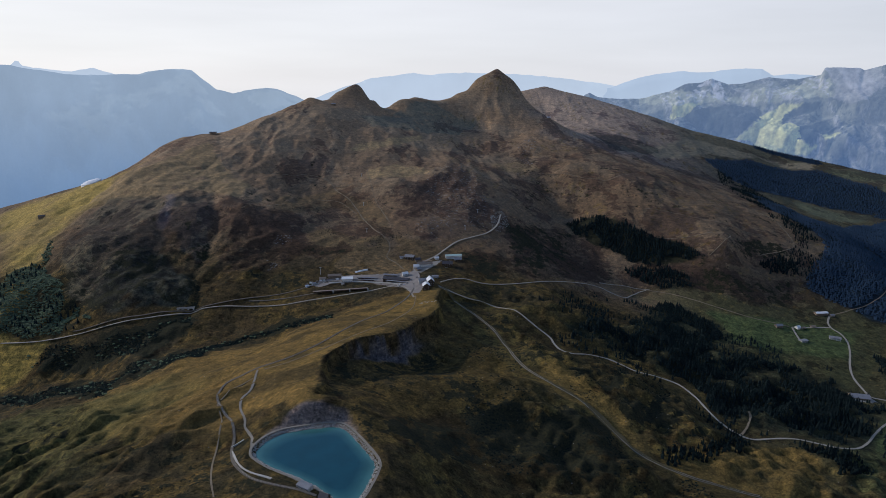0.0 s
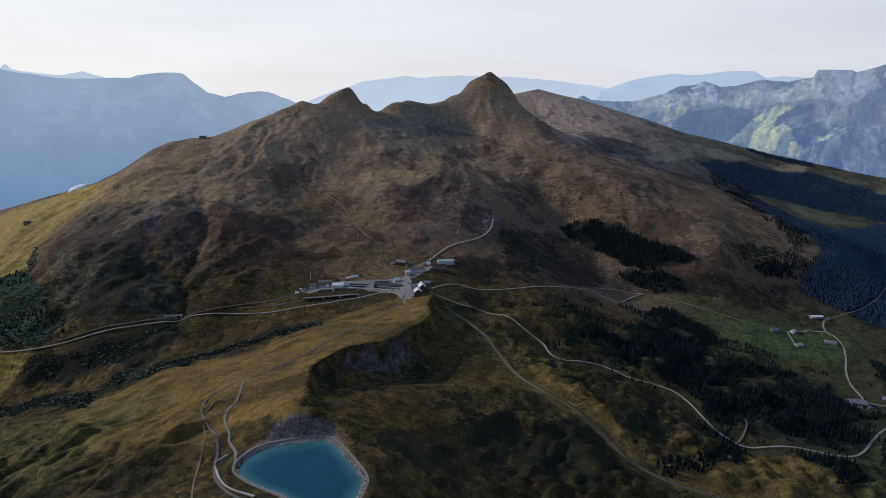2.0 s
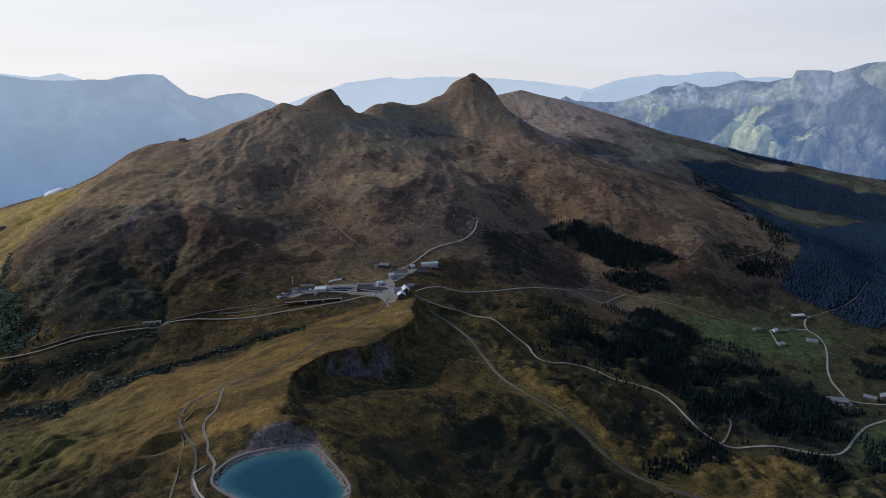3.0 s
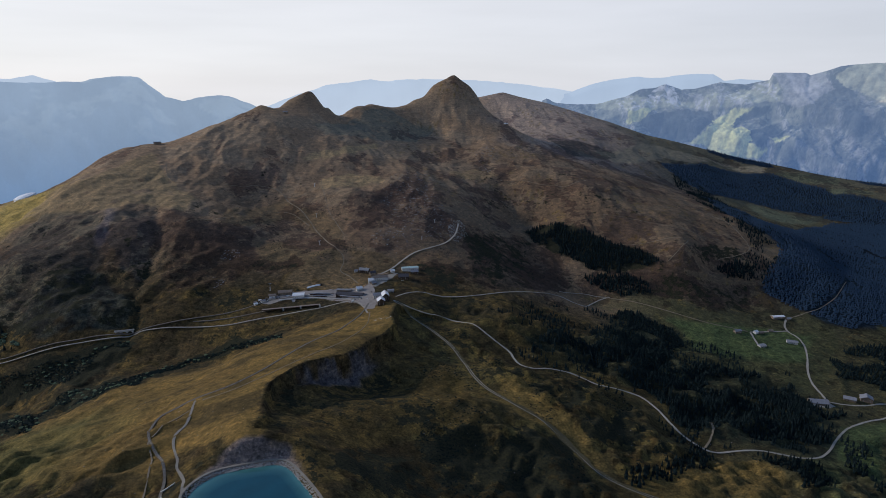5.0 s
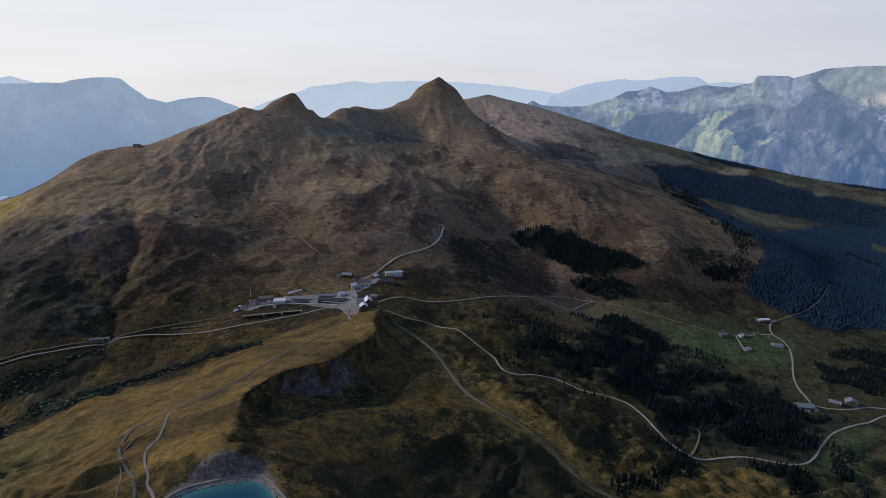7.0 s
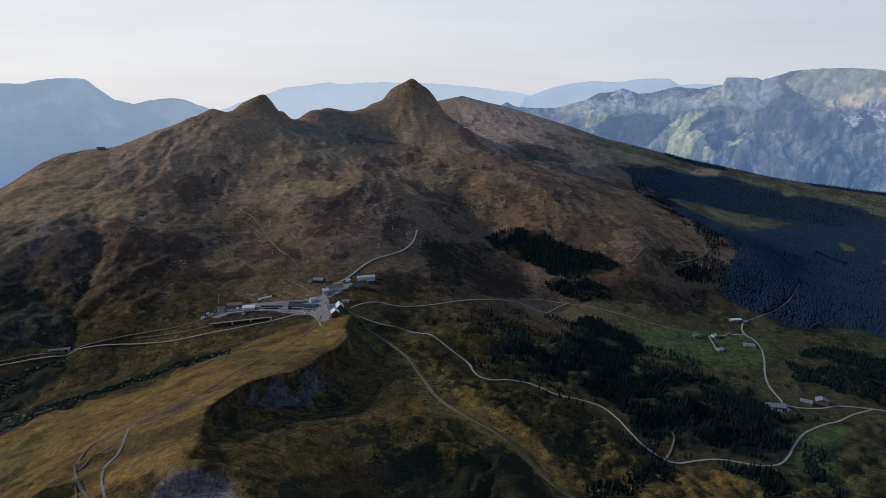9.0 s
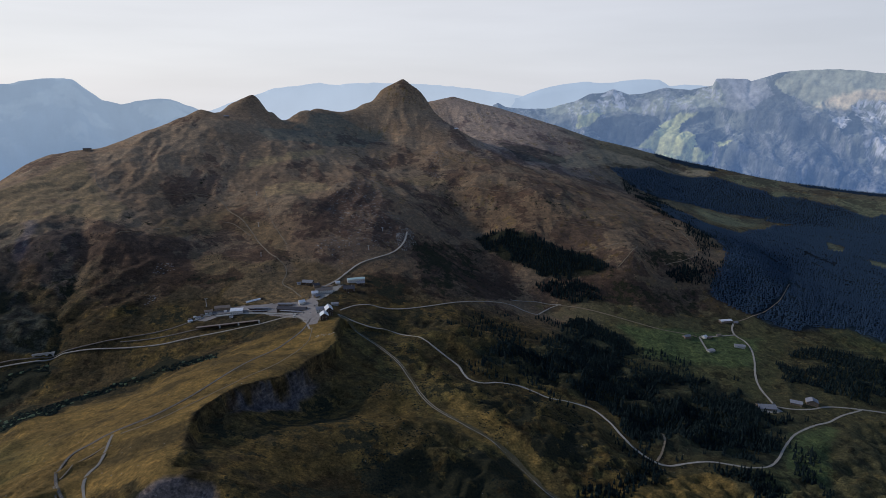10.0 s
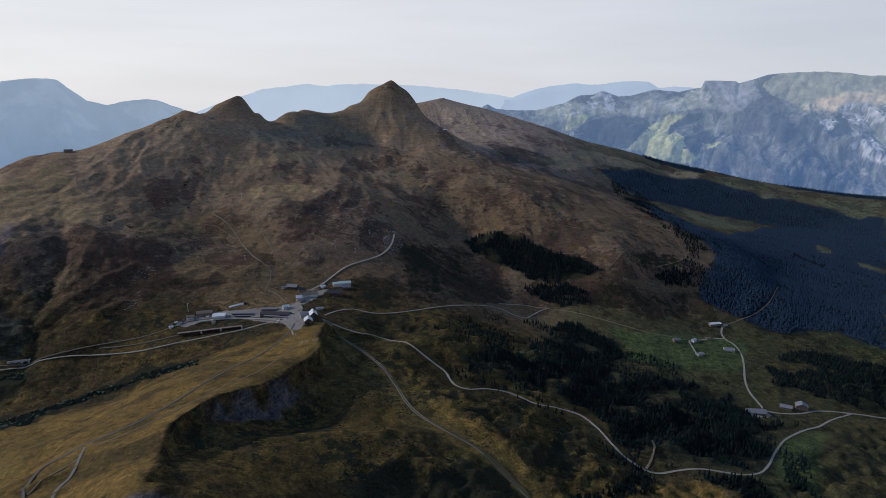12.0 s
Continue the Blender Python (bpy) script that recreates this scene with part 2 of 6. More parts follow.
GLASS = glass_material()
NEEDLES = foliage_material("spruce_needles", (0.015, 0.024, 0.026), (0.006, 0.010, 0.013))
# far forest: distance haze put into the blue of its needles
FOREST = foliage_material("hazy_spruce_needles", (0.024, 0.041, 0.075), (0.020, 0.035, 0.064), 0.3)
LEAVES = foliage_material("alder_leaves", (0.016, 0.025, 0.021), (0.006, 0.010, 0.011))
BIRCH = foliage_material("light_green_leaves", (0.120, 0.145, 0.085), (0.042, 0.060, 0.046))
WATER = water_material()

# ---------------------------------------------------------------- roads, woods and fields in plan
GRAVEL_ROAD = [
    (-10, 1290), (23, 1262), (63, 1252), (105, 1274), (141, 1237), (167, 1205), (190, 1180), (214, 1153), (219, 1122), (226, 1098), (246, 1090),
    (279, 1103), (316, 1103), (343, 1087), (365, 1072), (403, 1068), (440, 1054), (457, 1016), (462, 973), (469, 932), (485, 901), (504, 890),
    (540, 893), (580, 894), (611, 887), (644, 882), (680, 892), (718, 921), (756, 958), (815, 1008), (890, 1056), (943, 1078), (997, 1107),
    (1064, 1134)
]
UPPER_ROAD = [
    (-7, 1314), (23, 1353), (54, 1374), (83, 1374), (129, 1388), (196, 1422), (276, 1482), (368, 1557), (419, 1584), (455, 1573), (489, 1570),
    (514, 1601), (538, 1618), (563, 1624)
]
CONNECTING_TRACK = [
    (563, 1624), (614, 1592), (664, 1553), (722, 1511), (792, 1472), (872, 1453)
]
EAST_RAILWAY = [
    (-7, 1282), (33, 1227), (74, 1177), (104, 1128), (119, 1070), (127, 1010), (145, 962), (178, 919), (213, 883), (238, 850), (258, 815),
    (277, 779), (304, 754), (340, 732), (382, 716), (420, 704)
]
LAKE_RAILWAY = [
    (-63, 1277), (-68, 1246), (-78, 1208), (-101, 1160), (-131, 1090), (-164, 990), (-202, 914), (-245, 859), (-293, 821), (-312, 801), (-308, 764),
    (-290, 722), (-264, 686), (-249, 654), (-239, 615), (-222, 576), (-196, 546), (-165, 530), (-139, 522), (-123, 517)
]
LAKE_PATH = [
    (-270, 824), (-268, 809), (-264, 786), (-262, 762), (-266, 742), (-263, 721), (-252, 696), (-243, 678), (-239, 664), (-230, 650), (-220, 631),
    (-211, 601)
]
SHORT_CUT = [
    (-269, 799), (-285, 776), (-295, 740)
]
SOUTH_PATH = [
    (-293, 722), (-276, 689), (-267, 655), (-256, 605), (-239, 553), (-223, 517)
]
RIDGE_PATH = [
    (-57, 1225), (-57, 1194), (-58, 1158), (-68, 1112), (-86, 1049), (-107, 1000), (-132, 963), (-156, 929), (-185, 895), (-212, 863), (-238, 834),
    (-259, 821)
]
WEST_ROAD = [
    (-957, 1239), (-887, 1234), (-839, 1233), (-778, 1232), (-706, 1235), (-639, 1249), (-576, 1264), (-529, 1275), (-465, 1277), (-400, 1275),
    (-349, 1272), (-300, 1274), (-235, 1281), (-170, 1291), (-123, 1305), (-92, 1299), (-72, 1263), (-61, 1217)
]
WEST_RAILWAY = [
    (-797, 1240), (-732, 1242), (-665, 1251), (-608, 1266), (-553, 1276), (-512, 1283), (-467, 1289), (-415, 1302), (-362, 1313), (-322, 1328),
    (-286, 1354), (-248, 1362), (-200, 1358), (-149, 1338), (-101, 1304), (-70, 1264)
]
SIDING = [
    (-429, 1290), (-357, 1294), (-299, 1298), (-252, 1309)
]
HILL_ROAD = [
    (-67, 1433), (-46, 1460), (-21, 1492), (1, 1527), (24, 1558), (46, 1581), (73, 1602), (113, 1640), (139, 1682), (158, 1732), (170, 1791)
]
EAST_TRAIL = [
    (366, 2275), (443, 2241), (516, 2201), (588, 2173), (664, 2208)
]
MOOR_TRAIL = [
    (761, 1699), (817, 1739), (861, 1799), (832, 1805), (755, 1796), (678, 1814), (619, 1853)
]
MOOR_TRAIL_HIGH = [
    (655, 1975), (739, 1945), (817, 1906), (890, 1880), (927, 1864), (992, 1872)
]
MOOR_TRAIL_EAST = [
    (1094, 2120), (1110, 2029), (1103, 1925), (1083, 1847), (1030, 1797), (935, 1754)
]
FARM_ROAD = [
    (1017, 1525), (995, 1494), (987, 1465), (994, 1435), (984, 1392), (954, 1335), (915, 1273), (893, 1225), (883, 1180), (877, 1148), (880, 1141),
    (904, 1131), (942, 1130), (997, 1142), (1068, 1137), (1140, 1125)
]
FARM_LANE = [
    (986, 1468), (937, 1463), (882, 1456)
]
FARM_TRACK = [
    (880, 1453), (869, 1415), (862, 1381), (871, 1374)
]
FOREST_TRACK = [
    (1017, 1525), (1080, 1548), (1147, 1578), (1230, 1634), (1332, 1739)
]
GROVE_TRACK = [
    (492, 903), (514, 928), (535, 962), (546, 1002)
]
GROVE = [
    (425, 1317), (568, 1544), (619, 1520), (673, 1433), (671, 1365), (619, 1338), (623, 1259), (692, 1241), (774, 1250), (834, 1201), (832, 1123),
    (750, 1006), (752, 956), (698, 894), (638, 900), (591, 918), (522, 914), (500, 949), (476, 962), (485, 1029), (466, 1087), (416, 1103),
    (382, 1137), (326, 1138), (317, 1171), (259, 1140), (267, 1207), (334, 1266)
]
GROVE_EDGE = [
    (201, 1364), (432, 1543), (586, 1551), (705, 1408), (899, 1202), (759, 930), (446, 895), (430, 1023), (236, 1131)
]
ROADSIDE_WOOD = [
    (567, 878), (623, 877), (689, 876), (738, 828), (721, 800), (580, 773), (574, 816), (558, 847)
]
TRACK_WOOD = [
    (311, 776), (344, 801), (413, 823), (483, 914), (480, 862), (432, 810), (372, 770), (311, 754)
]
HILL_WOOD = [
    (396, 1951), (466, 1982), (546, 1935), (614, 1858), (705, 1770), (741, 1708), (711, 1691), (605, 1712), (550, 1750), (485, 1826), (411, 1887)
]
HILL_WOOD_LOW = [
    (524, 1714), (602, 1701), (668, 1657), (589, 1657), (534, 1688)
]
CLUMP = [
    (915, 1716), (994, 1757), (1047, 1740), (1017, 1700), (940, 1680)
]
FIELD_WOOD = [
    (1007, 1315), (1099, 1394), (1186, 1395), (1311, 1308), (1147, 1132), (1066, 1175), (995, 1225), (964, 1247)
]
COPSE = [
    (819, 1080), (875, 1084), (900, 1071), (847, 1048), (803, 1050)
]
COPSE_SOUTH = [
    (762, 949), (802, 946), (772, 883), (717, 850), (705, 871)
]
WEST_WOOD = [
    (-1063, 1410), (-1051, 1458), (-1018, 1476), (-923, 1398), (-848, 1320), (-768, 1260), (-773, 1244), (-849, 1243), (-930, 1254), (-972, 1262)
]
WEST_STREAM = [
    (-1045, 1586), (-1001, 1500), (-996, 1441), (-970, 1386), (-946, 1379), (-957, 1424), (-989, 1517)
]
GULLY_SCRUB = [
    (-880, 1107), (-847, 1116), (-780, 1102), (-723, 1104), (-624, 1042), (-604, 1100), (-485, 1103), (-442, 1166), (-335, 1205), (-226, 1195),
    (-220, 1164), (-330, 1186), (-433, 1141), (-459, 1040), (-492, 1019), (-574, 1040), (-608, 1038), (-567, 939), (-625, 974), (-699, 1025),
    (-762, 1036), (-844, 1088), (-854, 1070)
]
GULLY_HIGH = [
    (-890, 1188), (-871, 1213), (-825, 1221), (-745, 1203), (-679, 1209), (-621, 1225), (-568, 1254), (-529, 1232), (-585, 1142), (-656, 1158),
    (-722, 1161), (-760, 1158), (-844, 1179)
]
WEST_MEADOW = [
    (-975, 1262), (-900, 1236), (-852, 1230), (-850, 1190), (-872, 1165), (-905, 1140), (-960, 1150)
]
HEATH_CLUMP = [
    (813, 1725), (908, 1814), (1028, 1832), (1009, 1775), (908, 1735), (817, 1693)
]
MOOR_HEATH = [
    (330, 1640), (420, 1800), (560, 1990), (760, 1960), (900, 1850), (820, 1740), (700, 1660), (520, 1640)
]
LOWER_WOOD = [
    (541, 1724), (636, 1691), (689, 1635), (684, 1600), (612, 1617), (550, 1672)
]
ROAD_LOOP = [
    (429, 1620), (499, 1643), (544, 1632), (572, 1623)
]
OUTCROP = [
    (-440, 1417), (-415, 1461), (-396, 1414), (-418, 1393)
]
OUTCROP_HIGH = [
    (-477, 1540), (-421, 1578), (-376, 1521), (-422, 1521)
]
QUARRY = [
    (138, 1757), (182, 1843), (190, 1753), (154, 1675), (137, 1702)
]
KNOLL_WEST = [
    (-341, 1504), (-326, 1526), (-299, 1521), (-287, 1491), (-310, 1478), (-331, 1481)
]
KNOLL_MIDDLE = [
    (-277, 1511), (-254, 1533), (-221, 1510), (-224, 1489), (-255, 1490)
]
KNOLL_EAST = [
    (-161, 1611), (-145, 1638), (-123, 1612), (-126, 1581), (-151, 1578)
]
LIFT_SCRUB = [
    (51, 1515), (94, 1543), (147, 1507), (134, 1428), (81, 1412), (54, 1455)
]
FOREST_FRINGE = [
    (1339, 3032), (1471, 2864), (1373, 2422), (1301, 2134), (1277, 1967), (1128, 1765), (1006, 1634), (975, 1692), (1117, 1906), (1127, 2099), (1155, 2437)
]
# shaded west slope, its darkness painted on as scrub cover
WEST_SHADE = [
    (-848, 1319), (-807, 1401), (-766, 1479), (-668, 1458), (-624, 1308), (-664, 1251), (-767, 1231)
]
EAST_SCRUB = [
    (170, 1709), (273, 1877), (365, 1786), (274, 1542), (179, 1490)
]
ROCKS = [
    (-45, 2053), (92, 2201), (136, 1944), (180, 1823), (135, 1668), (56, 1657), (-6, 1572), (-67, 1616), (-40, 1816)
]
ROCKS_EAST = [
    (339, 2673), (389, 2691), (365, 2416), (317, 2296), (298, 2413)
]
SCAR_LAKE = [
    (-203, 626), (-185, 662), (-146, 674), (-117, 667), (-88, 616), (-112, 643), (-149, 648), (-185, 632)
]
SCAR_HILL = [
    (-729, 1551), (-773, 1705), (-746, 1708), (-718, 1589), (-718, 1546)
]
MEADOW = [
    (681, 1487), (903, 1481), (1051, 1452), (933, 1295), (838, 1317), (692, 1350)
]
MEADOW_EAST = [
    (730, 926), (805, 992), (924, 1047), (741, 825), (709, 864)
]
PLATEAU_TURF = [
    (-606, 942), (-553, 988), (-467, 1018), (-389, 1140), (-258, 1169), (-159, 1234), (-70, 1264), (-21, 1248), (-10, 1139), (-57, 1048),
    (-118, 938), (-160, 888), (-180, 818), (-160, 717), (-181, 677), (-240, 699), (-264, 631), (-445, 695)
]
WEST_LIT_TURF = [
    (-1441, 1972), (-1268, 2007), (-1011, 1921), (-985, 1983), (-969, 1729), (-1045, 1599), (-984, 1446), (-995, 1301)
]
EDGE = [
    (-169, 688), (-161, 721), (-178, 801), (-177, 829), (-162, 860), (-149, 897), (-118, 935), (-87, 967), (-68, 1003), (-52, 1051), (-24, 1088),
    (-10, 1123), (-18, 1193), (-10, 1250)
]
YARD = [
    (-300, 1339), (-282, 1372), (-255, 1395), (-205, 1392), (-142, 1392), (-78, 1387), (-67, 1429), (-56, 1386), (-44, 1306), (-46, 1244),
    (-63, 1238), (-90, 1288), (-174, 1345), (-248, 1351), (-280, 1330)
]
YARD_UPPER = [
    (-72, 1389), (-65, 1432), (-16, 1470), (0, 1480), (-15, 1437), (-50, 1381)
]
YARD_FARM = [
    (817, 1115), (852, 1158), (878, 1151), (873, 1119), (838, 1105)
]
RAVINE = [
    (-553, 1269), (-546, 1288), (-560, 1341), (-587, 1386), (-583, 1485), (-587, 1572), (-644, 1706)
]
RAVINE_WEST = [
    (-722, 1563), (-705, 1465), (-699, 1405), (-679, 1324)
]
STATION_TURF = [
    (-383, 1640), (-316, 1654), (-213, 1568), (-140, 1586), (-130, 1488), (-67, 1433), (-64, 1375), (-179, 1395), (-264, 1426), (-260,
    1488), (-206, 1513), (-267, 1538), (-335, 1512)
]
TRAIL_TURF = [
    (-485, 1784), (-390, 1883), (-347, 1940), (-263, 1843), (-199, 1801), (-148, 1689), (-142, 1603), (-208, 1657), (-254, 1775), (-326,
    1810), (-403, 1703), (-465, 1643)
]
HIGH_LEDGE = [
    (-316, 2153), (-286, 2195), (-191, 2253), (-85, 2403), (-73, 2367), (-169, 2215), (-262, 2155)
]
MIDDLE_LEDGE = [
    (-250, 2037), (-160, 2083), (-64, 2069), (-41, 2027), (-153, 1979), (-241, 1959)
]
EAST_LEDGE = [
    (169, 2286), (294, 2375), (370, 2301), (193, 2204)
]
SHOULDER_TURF = [
    (-1043, 1745), (-995, 1855), (-887, 1932), (-788, 2108), (-675, 1922), (-573, 1809), (-574, 1705), (-703, 1758), (-759, 1698), (-930,
    1720)
]
SHOULDER_HEATH = [
    (-954, 1735), (-779, 1707), (-699, 1499), (-699, 1339), (-740, 1284), (-857, 1337), (-953, 1495)
]
# darker patches along the ravine and at the mountain's foot
RAVINE_DARK = [
    (-736, 1679), (-659, 1745), (-594, 1569), (-598, 1449), (-649, 1478), (-706, 1557)
]
FOOT_DARK = [
    (-782, 1375), (-739, 1494), (-660, 1431), (-573, 1359), (-568, 1291), (-714, 1254), (-799, 1297)
]
KNOLL_HEATH = [
    (-515, 1605), (-467, 1709), (-381, 1671), (-348, 1507), (-372, 1426), (-442, 1384), (-538, 1393), (-549, 1518)
]
ROCK_HEATH = [
    (-145, 1869), (11, 2022), (130, 1841), (157, 1749), (24, 1578), (-65, 1577), (-132, 1686)
]
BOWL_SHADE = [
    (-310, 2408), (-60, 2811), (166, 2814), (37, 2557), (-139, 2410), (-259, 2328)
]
EAST_HEATH = [
    (190, 1745), (387, 1913), (456, 1732), (490, 1669), (203, 1453), (171, 1559)
]
GOLD_STRIP = [
    (172, 983), (211, 976), (253, 907), (284, 851), (298, 783), (275, 762), (251, 823), (198, 864), (155, 927)
]
STONY_PASTURE = [
    (318, 770), (477, 842), (544, 850), (569, 819), (518, 710), (409, 705), (320, 730)
]
GREEN_PASTURE = [
    (639, 871), (782, 968), (603, 723), (588, 768)
]
ROAD_BRUSH = [
    (225, 998), (348, 1068), (329, 968), (252, 905), (219, 922)
]
BEND_BRUSH = [
    (274, 881), (461, 1022), (448, 939), (347, 852), (281, 841)
]
RAIL_BRUSH = [
    (144, 802), (237, 840), (252, 797), (255, 703), (223, 693), (131, 713)
]
FLANK_BRUSH = [
    (-59, 692), (13, 778), (95, 807), (144, 799), (131, 716), (217, 699), (187, 665), (81, 659), (11, 646), (-41, 623)
]
EDGE_BRUSH = [
    (-118, 818), (-78, 935), (-14, 1031), (38, 1059), (84, 972), (38, 822), (-35, 779), (-82, 783)
]
BASIN_GREEN = [
    (483, 1641), (651, 1630), (812, 1534), (995, 1561), (1167, 1544), (1023, 1311), (846, 1171), (830, 1267), (622, 1211), (635, 1385),
    (562, 1541)
]
BASIN_HEATH = [
    (599, 1717), (814, 1651), (979, 1655), (982, 1596), (801, 1543), (662, 1615)
]
GOLD_FLANK = [
    (18, 1146), (99, 1036), (124, 839), (96, 812), (13, 782), (-61, 709), (-106, 732), (-23, 975)
]
# darker, more densely covered stretch of the folds
FOLD_STREAKS = [
    (-618, 761), (-517, 756), (-379, 675), (-312, 621), (-316, 572), (-367, 544), (-510, 612)
]
FOREST_UPPER = [
    (1330, 3161), (1624, 3317), (1842, 3280), (1976, 3282), (2029, 3243), (2091, 3136), (2188, 2989), (2327, 2913), (2479, 2789), (2559,
    2650), (2265, 2331), (2188, 2507), (2105, 2690), (1980, 2723), (1889, 2810), (1728, 2842), (1630, 2881), (1461, 2843), (1385, 2899),
    (1350, 3022)
]
FOREST_LOWER = [
    (1320, 2672), (1355, 2390), (1376, 2296), (1506, 2269), (1950, 2680), (2179, 2673), (2294, 2363), (1409, 1415), (1341, 1506), (1158,
    1487), (1078, 1567), (1017, 1639), (1040, 1680), (1150, 1802), (1234, 1943), (1211, 2047), (1193, 2224)
]
PASTURE_A = [
    (1644, 2852), (1710, 2810), (1813, 2738), (2004, 2802), (1904, 2699), (1628, 2457), (1524, 2376), (1483, 2469)
]
PASTURE_B = [
    (1981, 3290), (2179, 3279), (2349, 3245), (2261, 3095), (2100, 3151), (2029, 3243)
]
PASTURE_C = [
    (2153, 3056), (2379, 3028), (2376, 2972), (2147, 2975)
]
PASTURE_D = [
    (2422, 2955), (2743, 2854), (2654, 2755), (2448, 2679), (2413, 2784)
]
PASTURE_E = [
    (1976, 2382), (1977, 2274), (1890, 2186), (1849, 2212)
]
PASTURE_F = [
    (1925, 2099), (1979, 2024), (1929, 1969), (1893, 2049)
]
CREST_TURF = [
    (921, 3015), (1392, 3488), (2032, 3380), (1964, 3290), (1728, 3393), (1363, 3245), (989, 2873)
]
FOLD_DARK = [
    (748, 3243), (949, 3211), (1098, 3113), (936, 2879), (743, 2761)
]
TRAIL_HIGH = [
    (-719, 2022), (-697, 1962), (-666, 1924), (-620, 1915), (-506, 1945), (-437, 1994), (-370, 1973), (-321, 1892), (-268, 1816), (-234,
    1744), (-191, 1639), (-146, 1569), (-136, 1531), (-140, 1486), (-116, 1454), (-93, 1411)
]
TRAIL_LEDGE = [
    (-536, 1619), (-492, 1687), (-450, 1738)
]
TRAIL_KNOLL = [
    (-383, 1845), (-312, 1830), (-249, 1761)
]
TRAIL_FORK = [
    (-367, 1958), (-319, 1933), (-257, 1944)
]
TRAIL_LIFT = [
    (-250, 2042), (-220, 1894), (-193, 1792), (-147, 1673)
]
LIFT_TURF = [
    (-126, 1588), (-35, 1559), (1, 1512), (-33, 1435), (-81, 1440), (-120, 1504)
]
CREST_FOREST = [
    (1785, 3560), (1920, 3450), (2050, 3350), (2080, 3430), (1925, 3540), (1805, 3640)
]
SPUR_FOREST = [
    (2420, 3130), (2560, 3030), (2690, 2950), (2800, 2860), (2860, 2900), (2690, 3030), (2510, 3155), (2430, 3190)
]
PASTURES = (PASTURE_A, PASTURE_B, PASTURE_C, PASTURE_D, PASTURE_E, PASTURE_F)
ROADS = (GRAVEL_ROAD, ROAD_LOOP, UPPER_ROAD, CONNECTING_TRACK, EAST_RAILWAY, LAKE_RAILWAY, LAKE_PATH, SHORT_CUT, RIDGE_PATH, WEST_ROAD, WEST_RAILWAY, SIDING, HILL_ROAD, FARM_ROAD, FARM_LANE, FARM_TRACK)
WAYS = (GRAVEL_ROAD, ROAD_LOOP, UPPER_ROAD, CONNECTING_TRACK, EAST_RAILWAY, LAKE_RAILWAY, LAKE_PATH, SHORT_CUT, SOUTH_PATH, RIDGE_PATH, WEST_ROAD, WEST_RAILWAY, SIDING, HILL_ROAD, TRAIL_HIGH, TRAIL_LEDGE, TRAIL_KNOLL, TRAIL_FORK, TRAIL_LIFT, EAST_TRAIL, MOOR_TRAIL, MOOR_TRAIL_HIGH, MOOR_TRAIL_EAST, FARM_ROAD, FARM_LANE, FARM_TRACK, FOREST_TRACK, GROVE_TRACK)
# ---------------------------------------------------------------- landform
# Crest lines, shoulders, gullies and valley floors of the place, each as (x, y, z).
SKYLINE_WEST = [(-1900, 2150, -40), (-1516, 2080, 72), (-1380, 2060, 110), (-1262, 2030, 142), (-1160, 2005, 168),
                (-1092, 2040, 190), (-1037, 2090, 224), (-971, 2150, 279), (-916, 2190, 304), (-880, 2185, 309), (-848, 2180, 316),
                (-808, 2250, 312), (-773, 2330, 323), (-720, 2385, 345), (-666, 2450, 350)]
TWIN_PEAK = [(-600, 2460, 374), (-574, 2460, 392), (-548, 2460, 407), (-526, 2453, 423), (-507, 2448, 431), (-494, 2465, 421), (-483, 2480, 416), (-474, 2499, 417),
             (-451, 2547, 426), (-432, 2592, 447), (-402, 2634, 463), (-375, 2662, 476), (-354, 2664, 478), (-338, 2665, 462), (-322, 2660, 437), (-309, 2656, 411),
             (-289, 2652, 414), (-273, 2650, 401), (-257, 2650, 384), (-224, 2661, 381), (-213, 2691, 399), (-193, 2720, 411), (-159, 2720, 420)]
SHARP_PEAK = [(-132, 2822, 423), (-99, 2850, 418), (-54, 2880, 410), (-19, 2904, 407), (17, 2932, 413), (47, 2955, 422), (67, 2973, 436), (108, 3008, 448),
              (140, 3040, 472), (152, 3051, 492), (187, 3084, 515), (227, 3103, 533), (263, 3117, 548), (288, 3109, 531), (311, 3099, 510), (336, 3083, 493),
              (362, 3055, 460), (382, 3028, 427), (396, 3009, 402), (421, 2965, 376), (452, 2908, 351), (478, 2831, 325), (502, 2790, 300)]
BACK_RIDGE = [(300, 4250, 380), (470, 4280, 412), (560, 4290, 428), (678, 4250, 454), (792, 4150, 422), (918, 4050, 391), (1110, 3950, 332),
              (1274, 3900, 283), (1500, 3800, 203), (1695, 3706, 157), (1908, 3543, 97), (2088, 3416, 60), (2288, 3284, 19), (2503, 3147, -12),
              (2677, 3025, -27), (2812, 2925, -34), (3300, 2500, -50)]
BEHIND = [(-270, 2760, 340), (-238, 2735, 350), (-305, 2750, 375), (-345, 2750, 415), (-400, 2740, 420), (-450, 2680, 400), (-520, 2550, 375), (-200, 2800, 385),
          (-100, 2960, 380), (-10, 3020, 370), (70, 3090, 395), (130, 3150, 430), (200, 3200, 470), (263, 3230, 485), (330, 3190, 440), (390, 3130, 375), (430, 3060, 335),
          (-1900, 2900, -420), (-1200, 2900, -330), (-700, 3100, -150), (-300, 3300, 40), (100, 3700, 120), (350, 3560, 250), (450, 3500, 190),
          (-2600, 2300, -400), (200, 4900, 100), (900, 4900, 120), (1600, 4700, -60), (2400, 4400, -250), (3300, 4100, -420)]
